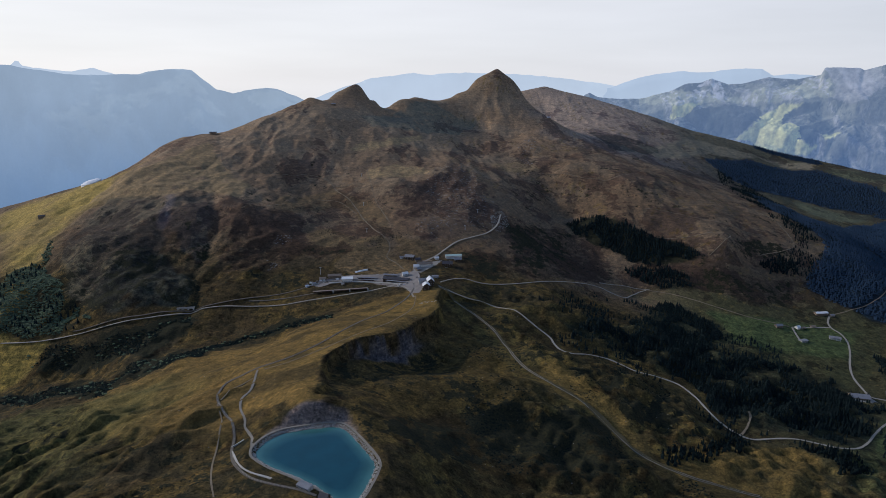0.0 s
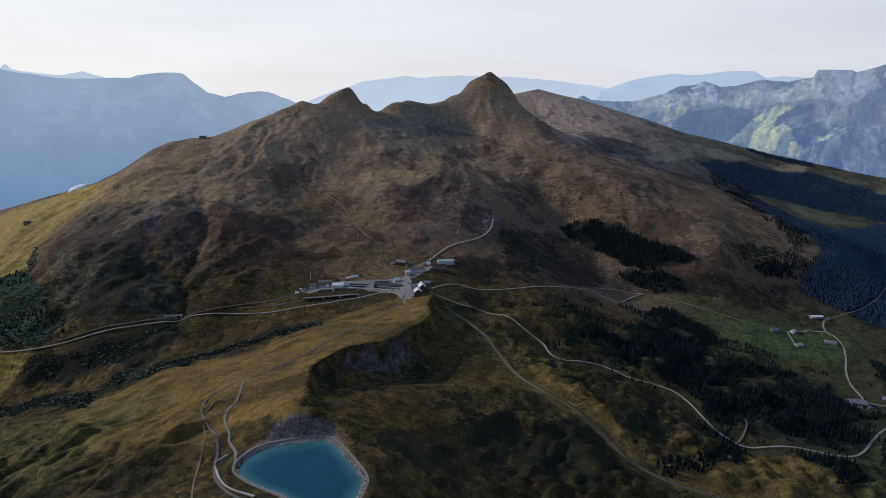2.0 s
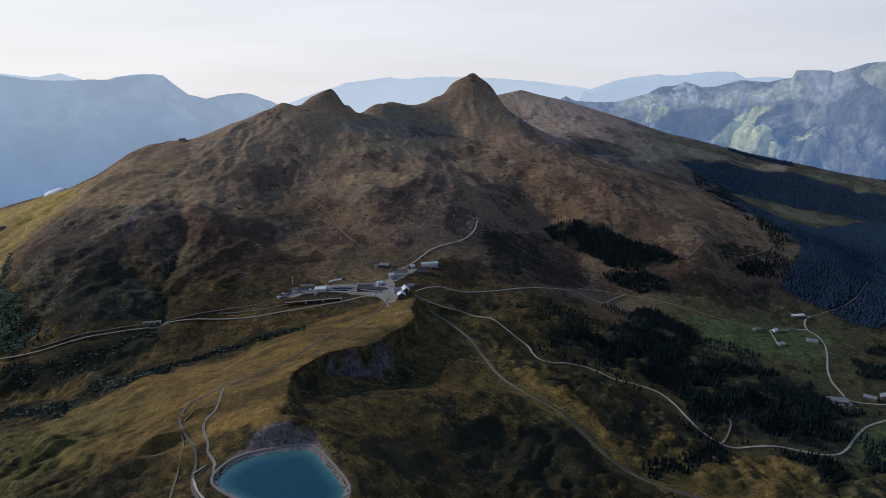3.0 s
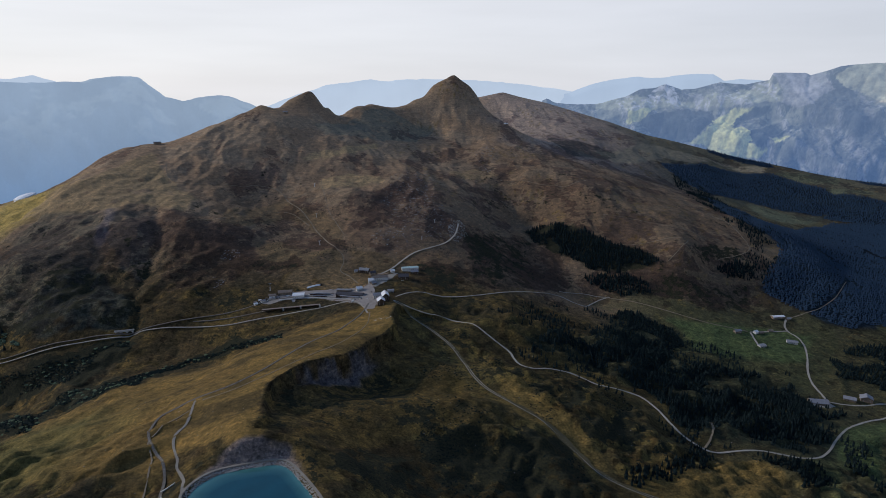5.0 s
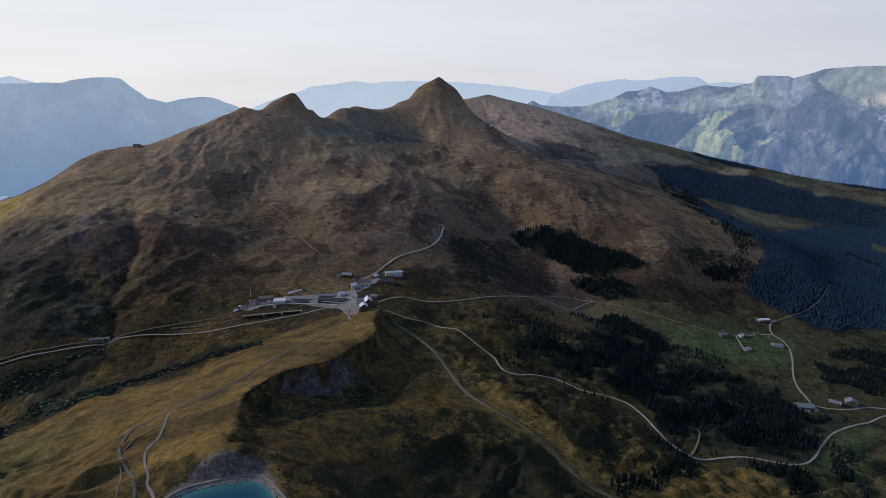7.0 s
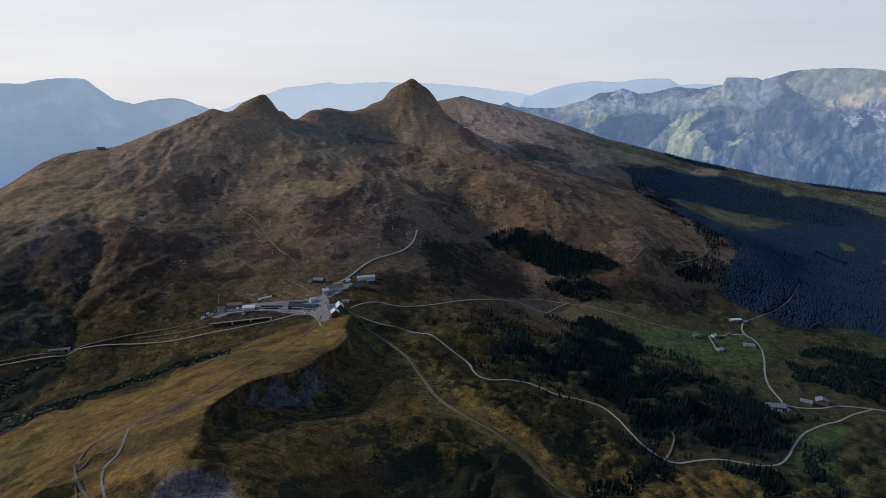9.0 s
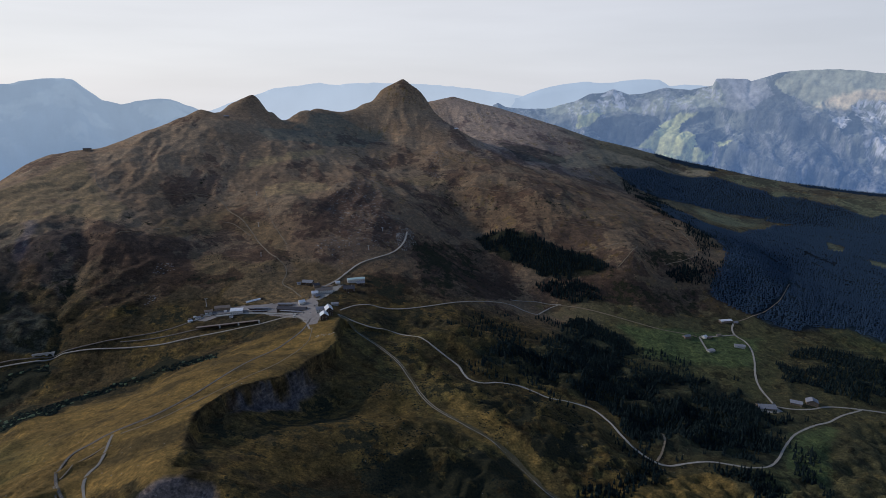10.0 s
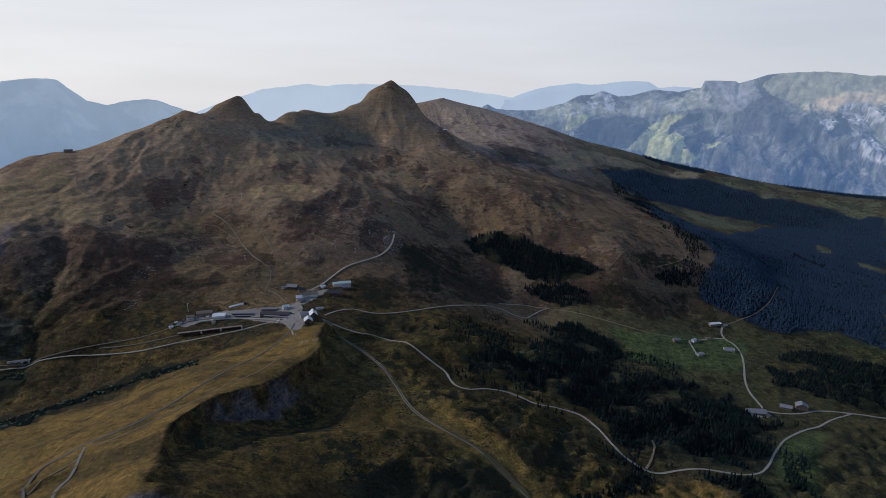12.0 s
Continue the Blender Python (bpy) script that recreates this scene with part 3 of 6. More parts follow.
BOWL = [(-211, 2370, 327), (-111, 2354, 284), (-20, 2500, 290), (60, 2680, 300), (114, 2794, 305), (-334, 2233, 300), (-23, 2151, 231),
        (-380, 2480, 400), (-210, 2560, 352), (234, 2767, 319), (298, 2668, 262), (341, 2428, 205), (353, 2491, 240), (200, 2560, 250), (150, 2380, 215)]
SOUTH_FACE = [(-282, 2035, 211), (-459, 1994, 201), (-679, 1900, 222), (-647, 1720, 187), (-527, 1622, 172), (-453, 1527, 112),
              (-355, 1640, 108), (-374, 1895, 159), (-269, 1746, 113), (-138, 1909, 206), (-122, 1955, 190), (-29, 1899, 171), (59, 2054, 205),
              (-3, 1642, 119), (-91, 1635, 120), (169, 1791, 115), (110, 1850, 150), (-197, 1548, 98), (-140, 1516, 79)]
WEST_SHOULDER = [(-912, 1861, 228), (-751, 1658, 170), (-897, 1604, 128), (-877, 1481, 115), (-667, 1412, 72), (-679, 1313, 55), (-1017, 1479, 62),
                 (-1120, 1760, 120), (-1300, 1700, 30), (-1250, 1450, -20), (-1050, 1300, -20), (-850, 1320, 20), (-1700, 1700, -150)]
EAST_SLOPES = [(390, 2191, 131), (465, 2286, 188), (418, 2025, 42), (496, 1953, 62), (647, 2113, 155), (719, 2702, 198), (945, 2626, 135),
               (1242, 2835, 55), (710, 1941, 86), (857, 1766, 40), (829, 1734, 43), (1065, 2182, 70), (1036, 1840, 15), (891, 1720, -16),
               (969, 1707, -23), (405, 1777, -6), (212, 1557, 46), (80, 1524, 70), (300, 1900, 70), (250, 2080, 140), (600, 3100, 250), (900, 3300, 230)]
EAST_VALLEY = [(1318, 1707, -75), (1250, 1790, -25), (1300, 2050, 10), (1623, 2760, -60), (1983, 2768, -105), (2181, 2684, -118), (1850, 3350, 40),
               (2469, 2781, -72), (2230, 2990, -25), (1800, 1900, -118), (1942, 2313, -112), (2231, 2318, -105), (1503, 1898, -105), (1750, 1600, -150),
               (2300, 1900, -140), (3000, 1800, -150), (1500, 1300, -170), (1400, 2400, 0), (1300, 3300, 150), (2900, 2300, -70)]
EAST_BASIN = [(526, 1604, -74), (677, 1597, -50), (950, 1597, -81), (1002, 1533, -98), (890, 1452, -105), (843, 1443, -96), (907, 1319, -115),
              (1096, 1386, -125), (863, 1151, -127), (1015, 1188, -137), (988, 1117, -136), (814, 1003, -105), (697, 902, -86), (647, 844, -75),
              (789, 1228, -121), (669, 1248, -103), (666, 1383, -92), (513, 1349, -64), (382, 1355, -34), (1300, 1000, -190), (1700, 900, -260),
              (1000, 850, -140), (1300, 500, -190), (800, 600, -90)]
EAST_FLANK = [(244, 1314, 10), (172, 1239, 32), (118, 1291, 12), (69, 1270, 43), (229, 1158, -5), (118, 1093, 18), (164, 1002, 24), (245, 979, 2),
              (326, 956, -20), (391, 921, -43), (504, 891, -66), (568, 914, -67), (310, 776, -20), (398, 789, -34), (503, 787, -45), (151, 756, 3),
              (244, 825, -4), (208, 855, 13), (119, 811, 33), (91, 949, 25), (60, 1053, 34), (2, 1016, 53), (44, 858, 55), (-37, 840, 69), (3, 755, 52),
              (350, 600, -20), (150, 550, 20), (20, 560, 62), (500, 500, -30)]
LAKE_SPUR = [(-59, 690, 92), (-96, 741, 97), (-147, 663, 123), (-148, 700, 122), (-187, 694, 120), (-148, 749, 112), (-219, 790, 106), (-230, 740, 100),
             (-50, 620, 100), (-40, 560, 98), (-45, 500, 100), (-60, 440, 112), (-120, 430, 120), (-200, 470, 112), (-230, 560, 104), (-243, 640, 90),
             (-60, 300, 150), (-250, 330, 130), (150, 300, 60), (-100, 0, 210), (200, -50, 160), (-500, 100, 120), (0, -600, 330), (900, -400, 60), (-900, -400, 120)]
PLATEAU = [(-182, 826, 101), (-215, 850, 95), (-263, 809, 92), (-256, 787, 91), (-323, 804, 72), (-256, 708, 93), (-277, 707, 90), (-369, 899, 49),
           (-185, 928, 91), (-152, 900, 93), (-83, 1129, 64), (-60, 1050, 74), (-182, 1232, 39), (-285, 1189, 19), (-240, 1010, 73), (-40, 1210, 64),
           (-340, 1150, -5), (-363, 723, 67), (-448, 766, 45), (-330, 960, 44), (-330, 620, 84), (-500, 600, 40)]
CLIFF_TOP = [(-178, 816, 101), (-165, 836, 99), (-146, 857, 97), (-132, 900, 93), (-110, 950, 88), (-84, 990, 83), (-66, 1050, 76), (-30, 1095, 71), (-14, 1128, 69)]
CLIFF_FOOT = [(-140, 805, 93), (-112, 838, 85), (-88, 870, 74), (-70, 915, 62), (-50, 960, 58), (-30, 1000, 55), (0, 1060, 52), (22, 1110, 47), (30, 1140, 45)]
WEST_GULLY = [(-478, 1044, 4), (-511, 927, 2), (-694, 1127, -64), (-626, 1140, -30), (-571, 1204, -16), (-715, 1214, -22), (-450, 1230, -9),
              (-405, 1250, 8), (-640, 1010, -40), (-800, 1150, -90), (-1000, 1100, -150), (-700, 800, -20), (-1100, 700, -80), (-1500, 1000, -260)]
PASS = [(-567, 1278, 12), (-470, 1312, 42), (-27, 1317, 65), (-128, 1361, 55), (-250, 1390, 52), (-350, 1370, 48), (22, 1500, 66), (-60, 1450, 68),
        (20, 1400, 60), (50, 1330, 50), (-647, 1257, 8), (-300, 1300, 40), (-200, 1300, 48), (-100, 1300, 58), (-60, 1250, 62), (-420, 1400, 62)]
LANDFORM = (SKYLINE_WEST, TWIN_PEAK, SHARP_PEAK, BACK_RIDGE, BEHIND, BOWL, SOUTH_FACE, WEST_SHOULDER, EAST_SLOPES, EAST_VALLEY, EAST_BASIN,
            EAST_FLANK, LAKE_SPUR, PLATEAU, CLIFF_TOP, CLIFF_FOOT, WEST_GULLY, PASS)
CRESTS = (SKYLINE_WEST, TWIN_PEAK, SHARP_PEAK, BACK_RIDGE, CLIFF_TOP, CLIFF_FOOT)
LAKE_LEVEL = 105.0
LAKE = [(-206, 598), (-200, 618), (-185, 634), (-158, 643), (-134, 648), (-121, 647), (-111, 639), (-104, 629), (-91, 609), (-75, 583), (-71, 570),
        (-74, 548), (-81, 520), (-92, 512), (-108, 520), (-128, 538), (-154, 555), (-181, 569), (-201, 585)]


def spline_terms():
    """Spline weights that carry the ground over the landform lines."""
    spots = {}
    for line in LANDFORM:
        pts = [np.array(p, float) for p in line]
        for p in pts:
            spots[(round(p[0]), round(p[1]))] = p[2]
        if any(line is c for c in CRESTS):
            for a, b in zip(pts, pts[1:]):
                n = int(np.hypot(*(b - a)[:2]) // 45)
                for i in range(1, n):
                    p = a + (b - a) * i / n
                    spots[(round(p[0]), round(p[1]))] = p[2]
    xy = np.array(list(spots), float)
    z = np.array(list(spots.values()))
    n = len(xy)
    r = np.sqrt(((xy[:, None] - xy[None]) ** 2).sum(-1) + SPLINE_C ** 2)
    A = np.zeros((n + 3, n + 3))
    A[:n, :n] = -r + np.eye(n) * 0.3
    A[:n, n] = A[n, :n] = 1
    A[:n, n + 1:] = xy / 1000
    A[n + 1:, :n] = xy.T / 1000
    return xy, np.linalg.solve(A, np.concatenate([z, np.zeros(3)]))


SPLINE_C = 13.0
SPOTS, WEIGHTS = spline_terms()


def hash01(ix, iy, seed):
    h = (ix.astype(np.int64) * 374761393 + iy.astype(np.int64) * 668265263 + seed * 982451653) & 0xFFFFFFFF
    h = ((h ^ (h >> 13)) * 1274126177) & 0xFFFFFFFF
    return ((h ^ (h >> 16)) & 0xFFFFFF) / float(0xFFFFFF)


def vnoise(x, y, seed=0):
    """Smooth noise from -1 to 1 with cells of size 1."""
    ix, iy = np.floor(x), np.floor(y)
    u, v = x - ix, y - iy
    u, v = u * u * u * (u * (u * 6 - 15) + 10), v * v * v * (v * (v * 6 - 15) + 10)
    a, b = hash01(ix, iy, seed), hash01(ix + 1, iy, seed)
    c, d = hash01(ix, iy + 1, seed), hash01(ix + 1, iy + 1, seed)
    return 2 * (a + (b - a) * u + (c - a) * v + (a - b - c + d) * u * v) - 1


def fbm(x, y, size, octaves, seed=0, gain=0.5):
    total, amp = np.zeros_like(x), 1.0
    for o in range(octaves):
        s = 2.03 ** o / size
        total += amp * vnoise(x * s * 0.86 + y * s * 0.5 + 17.3 * o, y * s * 0.86 - x * s * 0.5 - 9.1 * o, seed + o)
        amp *= gain
    return total


def ridged(x, y, size, octaves, seed=0):
    total, amp = np.zeros_like(x), 1.0
    for o in range(octaves):
        s = 2.1 ** o / size
        total += amp * (1 - 2 * np.abs(vnoise(x * s * 0.8 - y * s * 0.6 + 5.7 * o, y * s * 0.8 + x * s * 0.6 + 3.3 * o, seed + o)))
        amp *= 0.5
    return total


def base_height(x, y):
    out = np.empty(x.size)
    fx, fy = x.ravel(), y.ravel()
    for i in range(0, fx.size, 20000):
        sx, sy = fx[i:i + 20000], fy[i:i + 20000]
        r = np.sqrt((sx[:, None] - SPOTS[None, :, 0]) ** 2 + (sy[:, None] - SPOTS[None, :, 1]) ** 2 + SPLINE_C ** 2)
        n = len(SPOTS)
        out[i:i + 20000] = -r @ WEIGHTS[:n] + WEIGHTS[n] + (sx * WEIGHTS[n + 1] + sy * WEIGHTS[n + 2]) / 1000
    return out.reshape(x.shape)


def to_line(x, y, pts):
    """The distance of each place from a line of points."""
    best = np.full(x.shape, 1e9)
    for (ax, ay), (bx, by) in zip(pts, pts[1:]):
        dx, dy = bx - ax, by - ay
        t = np.clip(((x - ax) * dx + (y - ay) * dy) / max(dx * dx + dy * dy, 1e-6), 0, 1)
        best = np.minimum(best, np.hypot(x - ax - t * dx, y - ay - t * dy))
    return best


def inside(x, y, pts):
    hit = np.zeros(x.shape, bool)
    for (ax, ay), (bx, by) in zip(pts, pts[1:] + pts[:1]):
        if ay != by:
            hit ^= ((ay > y) != (by > y)) & (x < (bx - ax) * (y - ay) / (by - ay) + ax)
    return hit


def smooth(a, lo, hi):
    t = np.clip((a - lo) / (hi - lo), 0, 1)
    return t * t * (3 - 2 * t)


def lake_side(x, y):
    """Distance from the shore: negative on the water."""
    d = to_line(x, y, LAKE + LAKE[:1])
    return np.where(inside(x, y, LAKE), -d, d)


def way_side(x, y, ways=WAYS):
    """Distance from the nearest road, path or railway, up to 60 m."""
    best = np.full(x.shape, 60.0)
    for way in ways:
        ax, ay = np.array(way).T
        near = (x > ax.min() - 60) & (x < ax.max() + 60) & (y > ay.min() - 60) & (y < ay.max() + 60)
        best[near] = np.minimum(best[near], to_line(x[near], y[near], way))
    return best


def height(x, y):
    """The ground's height."""
    x, y = np.asarray(x, float), np.asarray(y, float)
    z = base_height(x, y)
    far = smooth(y, 1350, 2000)
    east = smooth(x, 20, 160) * (1 - smooth(y, 1250, 1500))
    village = np.exp(-(((x + 100) / 260) ** 2 + ((y - 1370) / 130) ** 2) ** 2)
    rough = 0.3 + 0.5 * far + 0.95 * east + 0.6 * smooth(-x, 330, 560)
    rough *= (1 - 0.85 * village) * (0.35 + 0.65 * smooth(np.abs(x - 900) + np.abs(y - 1350) * 0.7, 150, 420))
    crest = np.minimum.reduce([to_line(x, y, [p[:2] for p in c]) for c in (SKYLINE_WEST, TWIN_PEAK, SHARP_PEAK, BACK_RIDGE)])
    rough *= 0.22 + 0.78 * smooth(crest, 10, 140)
    rough *= 0.06 + 0.94 * smooth(way_side(x, y, ROADS), 6, 60) ** 1.4
    z = z + rough * ((8 - 2.5 * east - 4 * far) * fbm(x, y, 170, 3, 11) + (7 - 4.8 * far) * ridged(x, y, 95, 4, 23) - 3 + (3.0 - 1.4 * far) * fbm(x, y, 26, 3, 37))
    z = z + east * rough * (4.0 * ridged(x * 0.5 + y * 0.3 + 12 * fbm(x, y, 60, 2, 52), y - 0.35 * x, 52, 3, 53) + 1.6 * ridged(x, y, 21, 3, 57))
    # spurs and gullies down the fall of the mountain
    bent = x + 30 * fbm(x, y, 260, 3, 41)
    furrows = 6.5 * ridged(bent, y * 0.34, 180, 5, 43) + 2.2 * ridged(bent + 0.3 * y, y * 0.4, 62, 4, 44)
    furrows *= 1 - 0.6 * smooth(-x, 560, 800)
    z = z + far * rough * (furrows * smooth(crest, 30, 200) * (1 - 0.55 * smooth(x, 700, 1200)) + 6 * fbm(x, y, 340, 2, 47))
    cleft = to_line(x, y, RAVINE)
    z = z - 8 * (1 - smooth(cleft, 4, 95)) * smooth(y, 1290, 1400) - 6 * (1 - smooth(cleft, 1, 20)) - 8 * (1 - smooth(to_line(x, y, RAVINE_WEST), 2, 55))
    # long folds in the turf below the railway
    fold = smooth(-x, 225, 320) * (1 - smooth(y, 760, 900)) * smooth(y, 380, 480)
    z = z + fold * (10.0 * ridged(x * 0.8 - y * 0.6 + 14 * fbm(x, y, 70, 2, 66), (x * 0.6 + y * 0.8) * 0.3, 66, 4, 67) + 2.0 * ridged(x, y, 30, 3, 68))
    # the broken edge of the grassy ridge
    near = (x > -330) & (x < 190) & (y > 640) & (y < 1340)
    ex, ey = x[near], y[near]
    d = to_line(ex, ey, EDGE) + 3.0 * fbm(ex, ey, 26, 3, 29)
    right = inside(ex, ey, EDGE + [(400, EDGE[-1][1]), (400, EDGE[0][1])])
    fall = (8 + 15 * np.exp(-((ey - 945) / 62) ** 2)) * smooth(d, 7, 15) * (1 - smooth(d, 40, 165))
    z[near] += np.where(right, (8 + 0.7 * d) * (1 - smooth(d, 7, 15)) * smooth(ey, 720, 820) - fall, 8 * np.exp(-(d / 22) ** 2) * smooth(ey, 720, 820))
    # the bank and the bed of the reservoir
    d = lake_side(x, y)
    bank = LAKE_LEVEL + np.clip(d * 0.45, -5, 3.2)
    w = 1 - smooth(d, 10, 24)
    return z * (1 - w) + bank * w


# ---------------------------------------------------------------- the ground
def spread(stops):
    """Grid lines: (from, step) pairs and the end."""
    out = []
    for (a, s), (b, _) in zip(stops, stops[1:]):
        out.extend(np.linspace(a, b, max(1, int(round((b - a) / s))), endpoint=False))
    return np.array(out + [stops[-1][0]])


def sheet(name, verts, nx, ny, colours, material, veil=None, masks=()):
    me = bpy.data.meshes.new(name)
    i = np.arange(nx * ny).reshape(ny, nx)
    quads = np.stack([i[:-1, :-1], i[:-1, 1:], i[1:, 1:], i[1:, :-1]], -1).reshape(-1, 4)
    me.vertices.add(len(verts))
    me.vertices.foreach_set("co", verts.astype(np.float32).ravel())
    me.loops.add(quads.size)
    me.loops.foreach_set("vertex_index", quads.astype(np.int32).ravel())
    me.polygons.add(len(quads))
    me.polygons.foreach_set("loop_start", np.arange(0, quads.size, 4, dtype=np.int32))
    me.polygons.foreach_set("use_smooth", np.ones(len(quads), bool))
    me.update(calc_edges=True)
    at = me.color_attributes.new("turf", "FLOAT_COLOR", "POINT")
    at.data.foreach_set("color", np.concatenate([colours, np.ones((len(colours), 1))], 1).astype(np.float32).ravel())
    if veil is not None:
        at = me.color_attributes.new("veil", "FLOAT_COLOR", "POINT")
        at.data.foreach_set("color", np.concatenate([veil, np.ones((len(veil), 1))], 1).astype(np.float32).ravel())
    for key, values in masks:
        at = me.attributes.new(key, "FLOAT", "POINT")
        at.data.foreach_set("value", values.astype(np.float32).ravel())
    me.materials.append(material)
    return tagged(new(name, me), kind="structure")


GX = spread([(-2600, 40), (-1700, 16), (-1150, 8), (-750, 4.5), (700, 6), (1150, 10), (1800, 20), (2600, 40), (4200, 40)])
GY = spread([(-1200, 60), (200, 20), (430, 4.5), (1450, 6), (2100, 9), (2800, 13), (3300, 22), (4950, 22)])
XX, YY = np.meshgrid(GX, GY)
ZZ = height(XX, YY)


def ground_z(x, y):
    """The height of the ground's mesh itself."""
    x, y = np.asarray(x, float), np.asarray(y, float)
    i = np.clip(np.searchsorted(GX, x) - 1, 0, len(GX) - 2)
    j = np.clip(np.searchsorted(GY, y) - 1, 0, len(GY) - 2)
    u, v = (x - GX[i]) / (GX[i + 1] - GX[i]), (y - GY[j]) / (GY[j + 1] - GY[j])
    return ZZ[j, i] * (1 - u) * (1 - v) + ZZ[j, i + 1] * u * (1 - v) + ZZ[j + 1, i] * (1 - u) * v + ZZ[j + 1, i + 1] * u * v


def zone(pts, soft=8.0, ragged=10.0):
    """A patch of the plan with a ragged, soft edge: 1 inside, 0 outside."""
    out = np.zeros(XX.shape)
    px, py = np.array(pts).T
    pad = soft + 2 * ragged
    j0, j1 = np.searchsorted(GY, (py.min() - pad, py.max() + pad))
    i0, i1 = np.searchsorted(GX, (px.min() - pad, px.max() + pad))
    x, y = XX[j0:j1, i0:i1], YY[j0:j1, i0:i1]
    d = to_line(x, y, pts + pts[:1])
    d = np.where(inside(x, y, pts), -d, d) + ragged * fbm(x, y, 4 * ragged + 8, 3, len(pts))
    out[j0:j1, i0:i1] = 1 - smooth(d, -soft, soft)
    return out


def turf_colours():
    gy, gx = np.gradient(ZZ, GY, GX)
    steep = np.hypot(gx, gy)
    n1, n2, n3, n4 = fbm(XX, YY, 260, 4, 51), fbm(XX, YY, 75, 4, 61), fbm(XX, YY, 24, 3, 71), ridged(XX, YY * 0.55, 60, 4, 81)
    far = smooth(YY, 1380, 1600)
    heath = np.array((0.132, 0.090, 0.057))
    olive = np.array((0.048, 0.036, 0.017))
    gold = np.array((0.152, 0.105, 0.036))
    meadow = np.array((0.050, 0.072, 0.030))
    earth = np.array((0.170, 0.138, 0.130))
    col = np.ones(XX.shape + (3,)) * olive

    def lay(colour, w):
        nonlocal col
        w = np.clip(w, 0, 1)[..., None]
        col = col * (1 - w) + colour * w

    # dry grass between patches of dark scrub, below
    lay(gold * np.array((0.60, 0.62, 0.60)), smooth(n2 + 0.5 * n3, -0.05, 0.35) * (1 - far) * 0.8)
    lay(np.array((0.034, 0.031, 0.018)), smooth(fbm(XX, YY * 1.3, 85, 5, 92, 0.6), 0.16, 0.30) * (1 - far) * 0.75)
    flank = smooth(XX + 25 * n2, -70, 20) * (1 - smooth(YY, 1240, 1340))
    lay(np.array((0.055, 0.045, 0.017)), flank * 0.7)
    lay(np.array((0.104, 0.081, 0.027)), flank * smooth(n2 + 0.5 * n3, 0.05, 0.35) * 0.75)
    # heath on the mountain: tan turf, patches of dark dwarf shrub and of olive grass
    lay(heath, (0.12 + 0.88 * far) * (0.6 + 0.4 * far))
    lay(np.array((0.146, 0.106, 0.070)), smooth(fbm(XX, YY * 1.2, 110, 5, 94, 0.6), 0.12, 0.24) * far * 0.75)
    # back ridge paler, its haze put into the tan
    lay(np.array((0.160, 0.126, 0.105)), smooth(YY + 160 * n2, 2450, 3000) * smooth(XX + 60 * n2, 300, 700) * 0.85)
    # lightens with height: haze over the upper slopes, put into the colour
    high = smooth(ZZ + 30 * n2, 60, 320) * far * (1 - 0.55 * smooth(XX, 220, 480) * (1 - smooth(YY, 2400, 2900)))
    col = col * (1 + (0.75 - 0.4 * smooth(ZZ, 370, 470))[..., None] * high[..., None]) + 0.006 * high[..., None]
    lay(gold * 0.6, smooth(n4 + 0.4 * n2, 0.75, 1.35) * 0.5 * (1 - far))
    # green bottoms of the eastern basin
    basin = smooth(XX + 60 * n1, 380, 700) * (1 - smooth(YY, 1560, 1720))
    lay(np.array((0.054, 0.053, 0.029)), basin * 0.75)
    lay(meadow * 0.8, smooth(XX, 1050, 1500) * 0.5)
    # cattle paths along the slope
    paths = 1 - np.abs(2 * np.mod(ZZ / 19 + 1.3 * n2 + 0.5 * n1, 1) - 1)
    lay(gold * 0.95, smooth(paths, 0.86, 0.97) * smooth(fbm(XX, YY, 130, 2, 95), -0.05, 0.35) * (0.35 + 0.45 * far) * smooth(XX, -150, 100))
    plateau = zone(PLATEAU_TURF, 5, 6)
    near = (XX > -330) & (XX < 60) & (YY > 640) & (YY < 1340)
    rim = np.zeros(XX.shape)
    ex, ey = XX[near], YY[near]
    rim[near] = (1 - smooth(to_line(ex, ey, EDGE), 14, 30)) * ~inside(ex, ey, EDGE + [(400, EDGE[-1][1]), (400, EDGE[0][1])])
    plateau = np.maximum(plateau, rim)
    below = np.zeros(XX.shape)
    below[near] = np.where(inside(ex, ey, EDGE + [(400, EDGE[-1][1]), (400, EDGE[0][1])]), to_line(ex, ey, EDGE), 999)
    below = np.where(near, below, 999) + 6 * n3
    crag = smooth(below, 8, 12) * (1 - smooth(below, 24, 36)) * smooth(YY + 20 * n3, 865, 900) * (1 - smooth(YY + 20 * n3, 1000, 1035))
    plateau = plateau * (1 - (1 - smooth(np.where(below > 900, 999, below), 8, 12)) * (below < 900))
    lay(gold * np.array((1.06, 1.0, 0.95)), plateau * (0.62 + 0.38 * smooth(n2 + 0.4 * n3, -0.6, 0.5)))
    lay(olive * 1.25, plateau * smooth(fbm(XX, YY * 1.7, 60, 3, 90), 0.1, 0.6) * 0.75)
    # sunlight on the west slope, put into its gold turf
    lay(gold * np.array((2.0, 2.1, 1.9)), zone(WEST_LIT_TURF, 40, 25) * (0.6 + 0.4 * smooth(fbm(XX, YY, 140, 4, 97), -0.3, 0.3)))
    lay(np.array((0.100, 0.092, 0.032)), smooth(-XX + 40 * n2, 330, 470) * (1 - smooth(YY, 880, 980)) * 0.6)
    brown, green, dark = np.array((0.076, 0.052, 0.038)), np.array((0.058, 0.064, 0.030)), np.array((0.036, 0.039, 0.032))
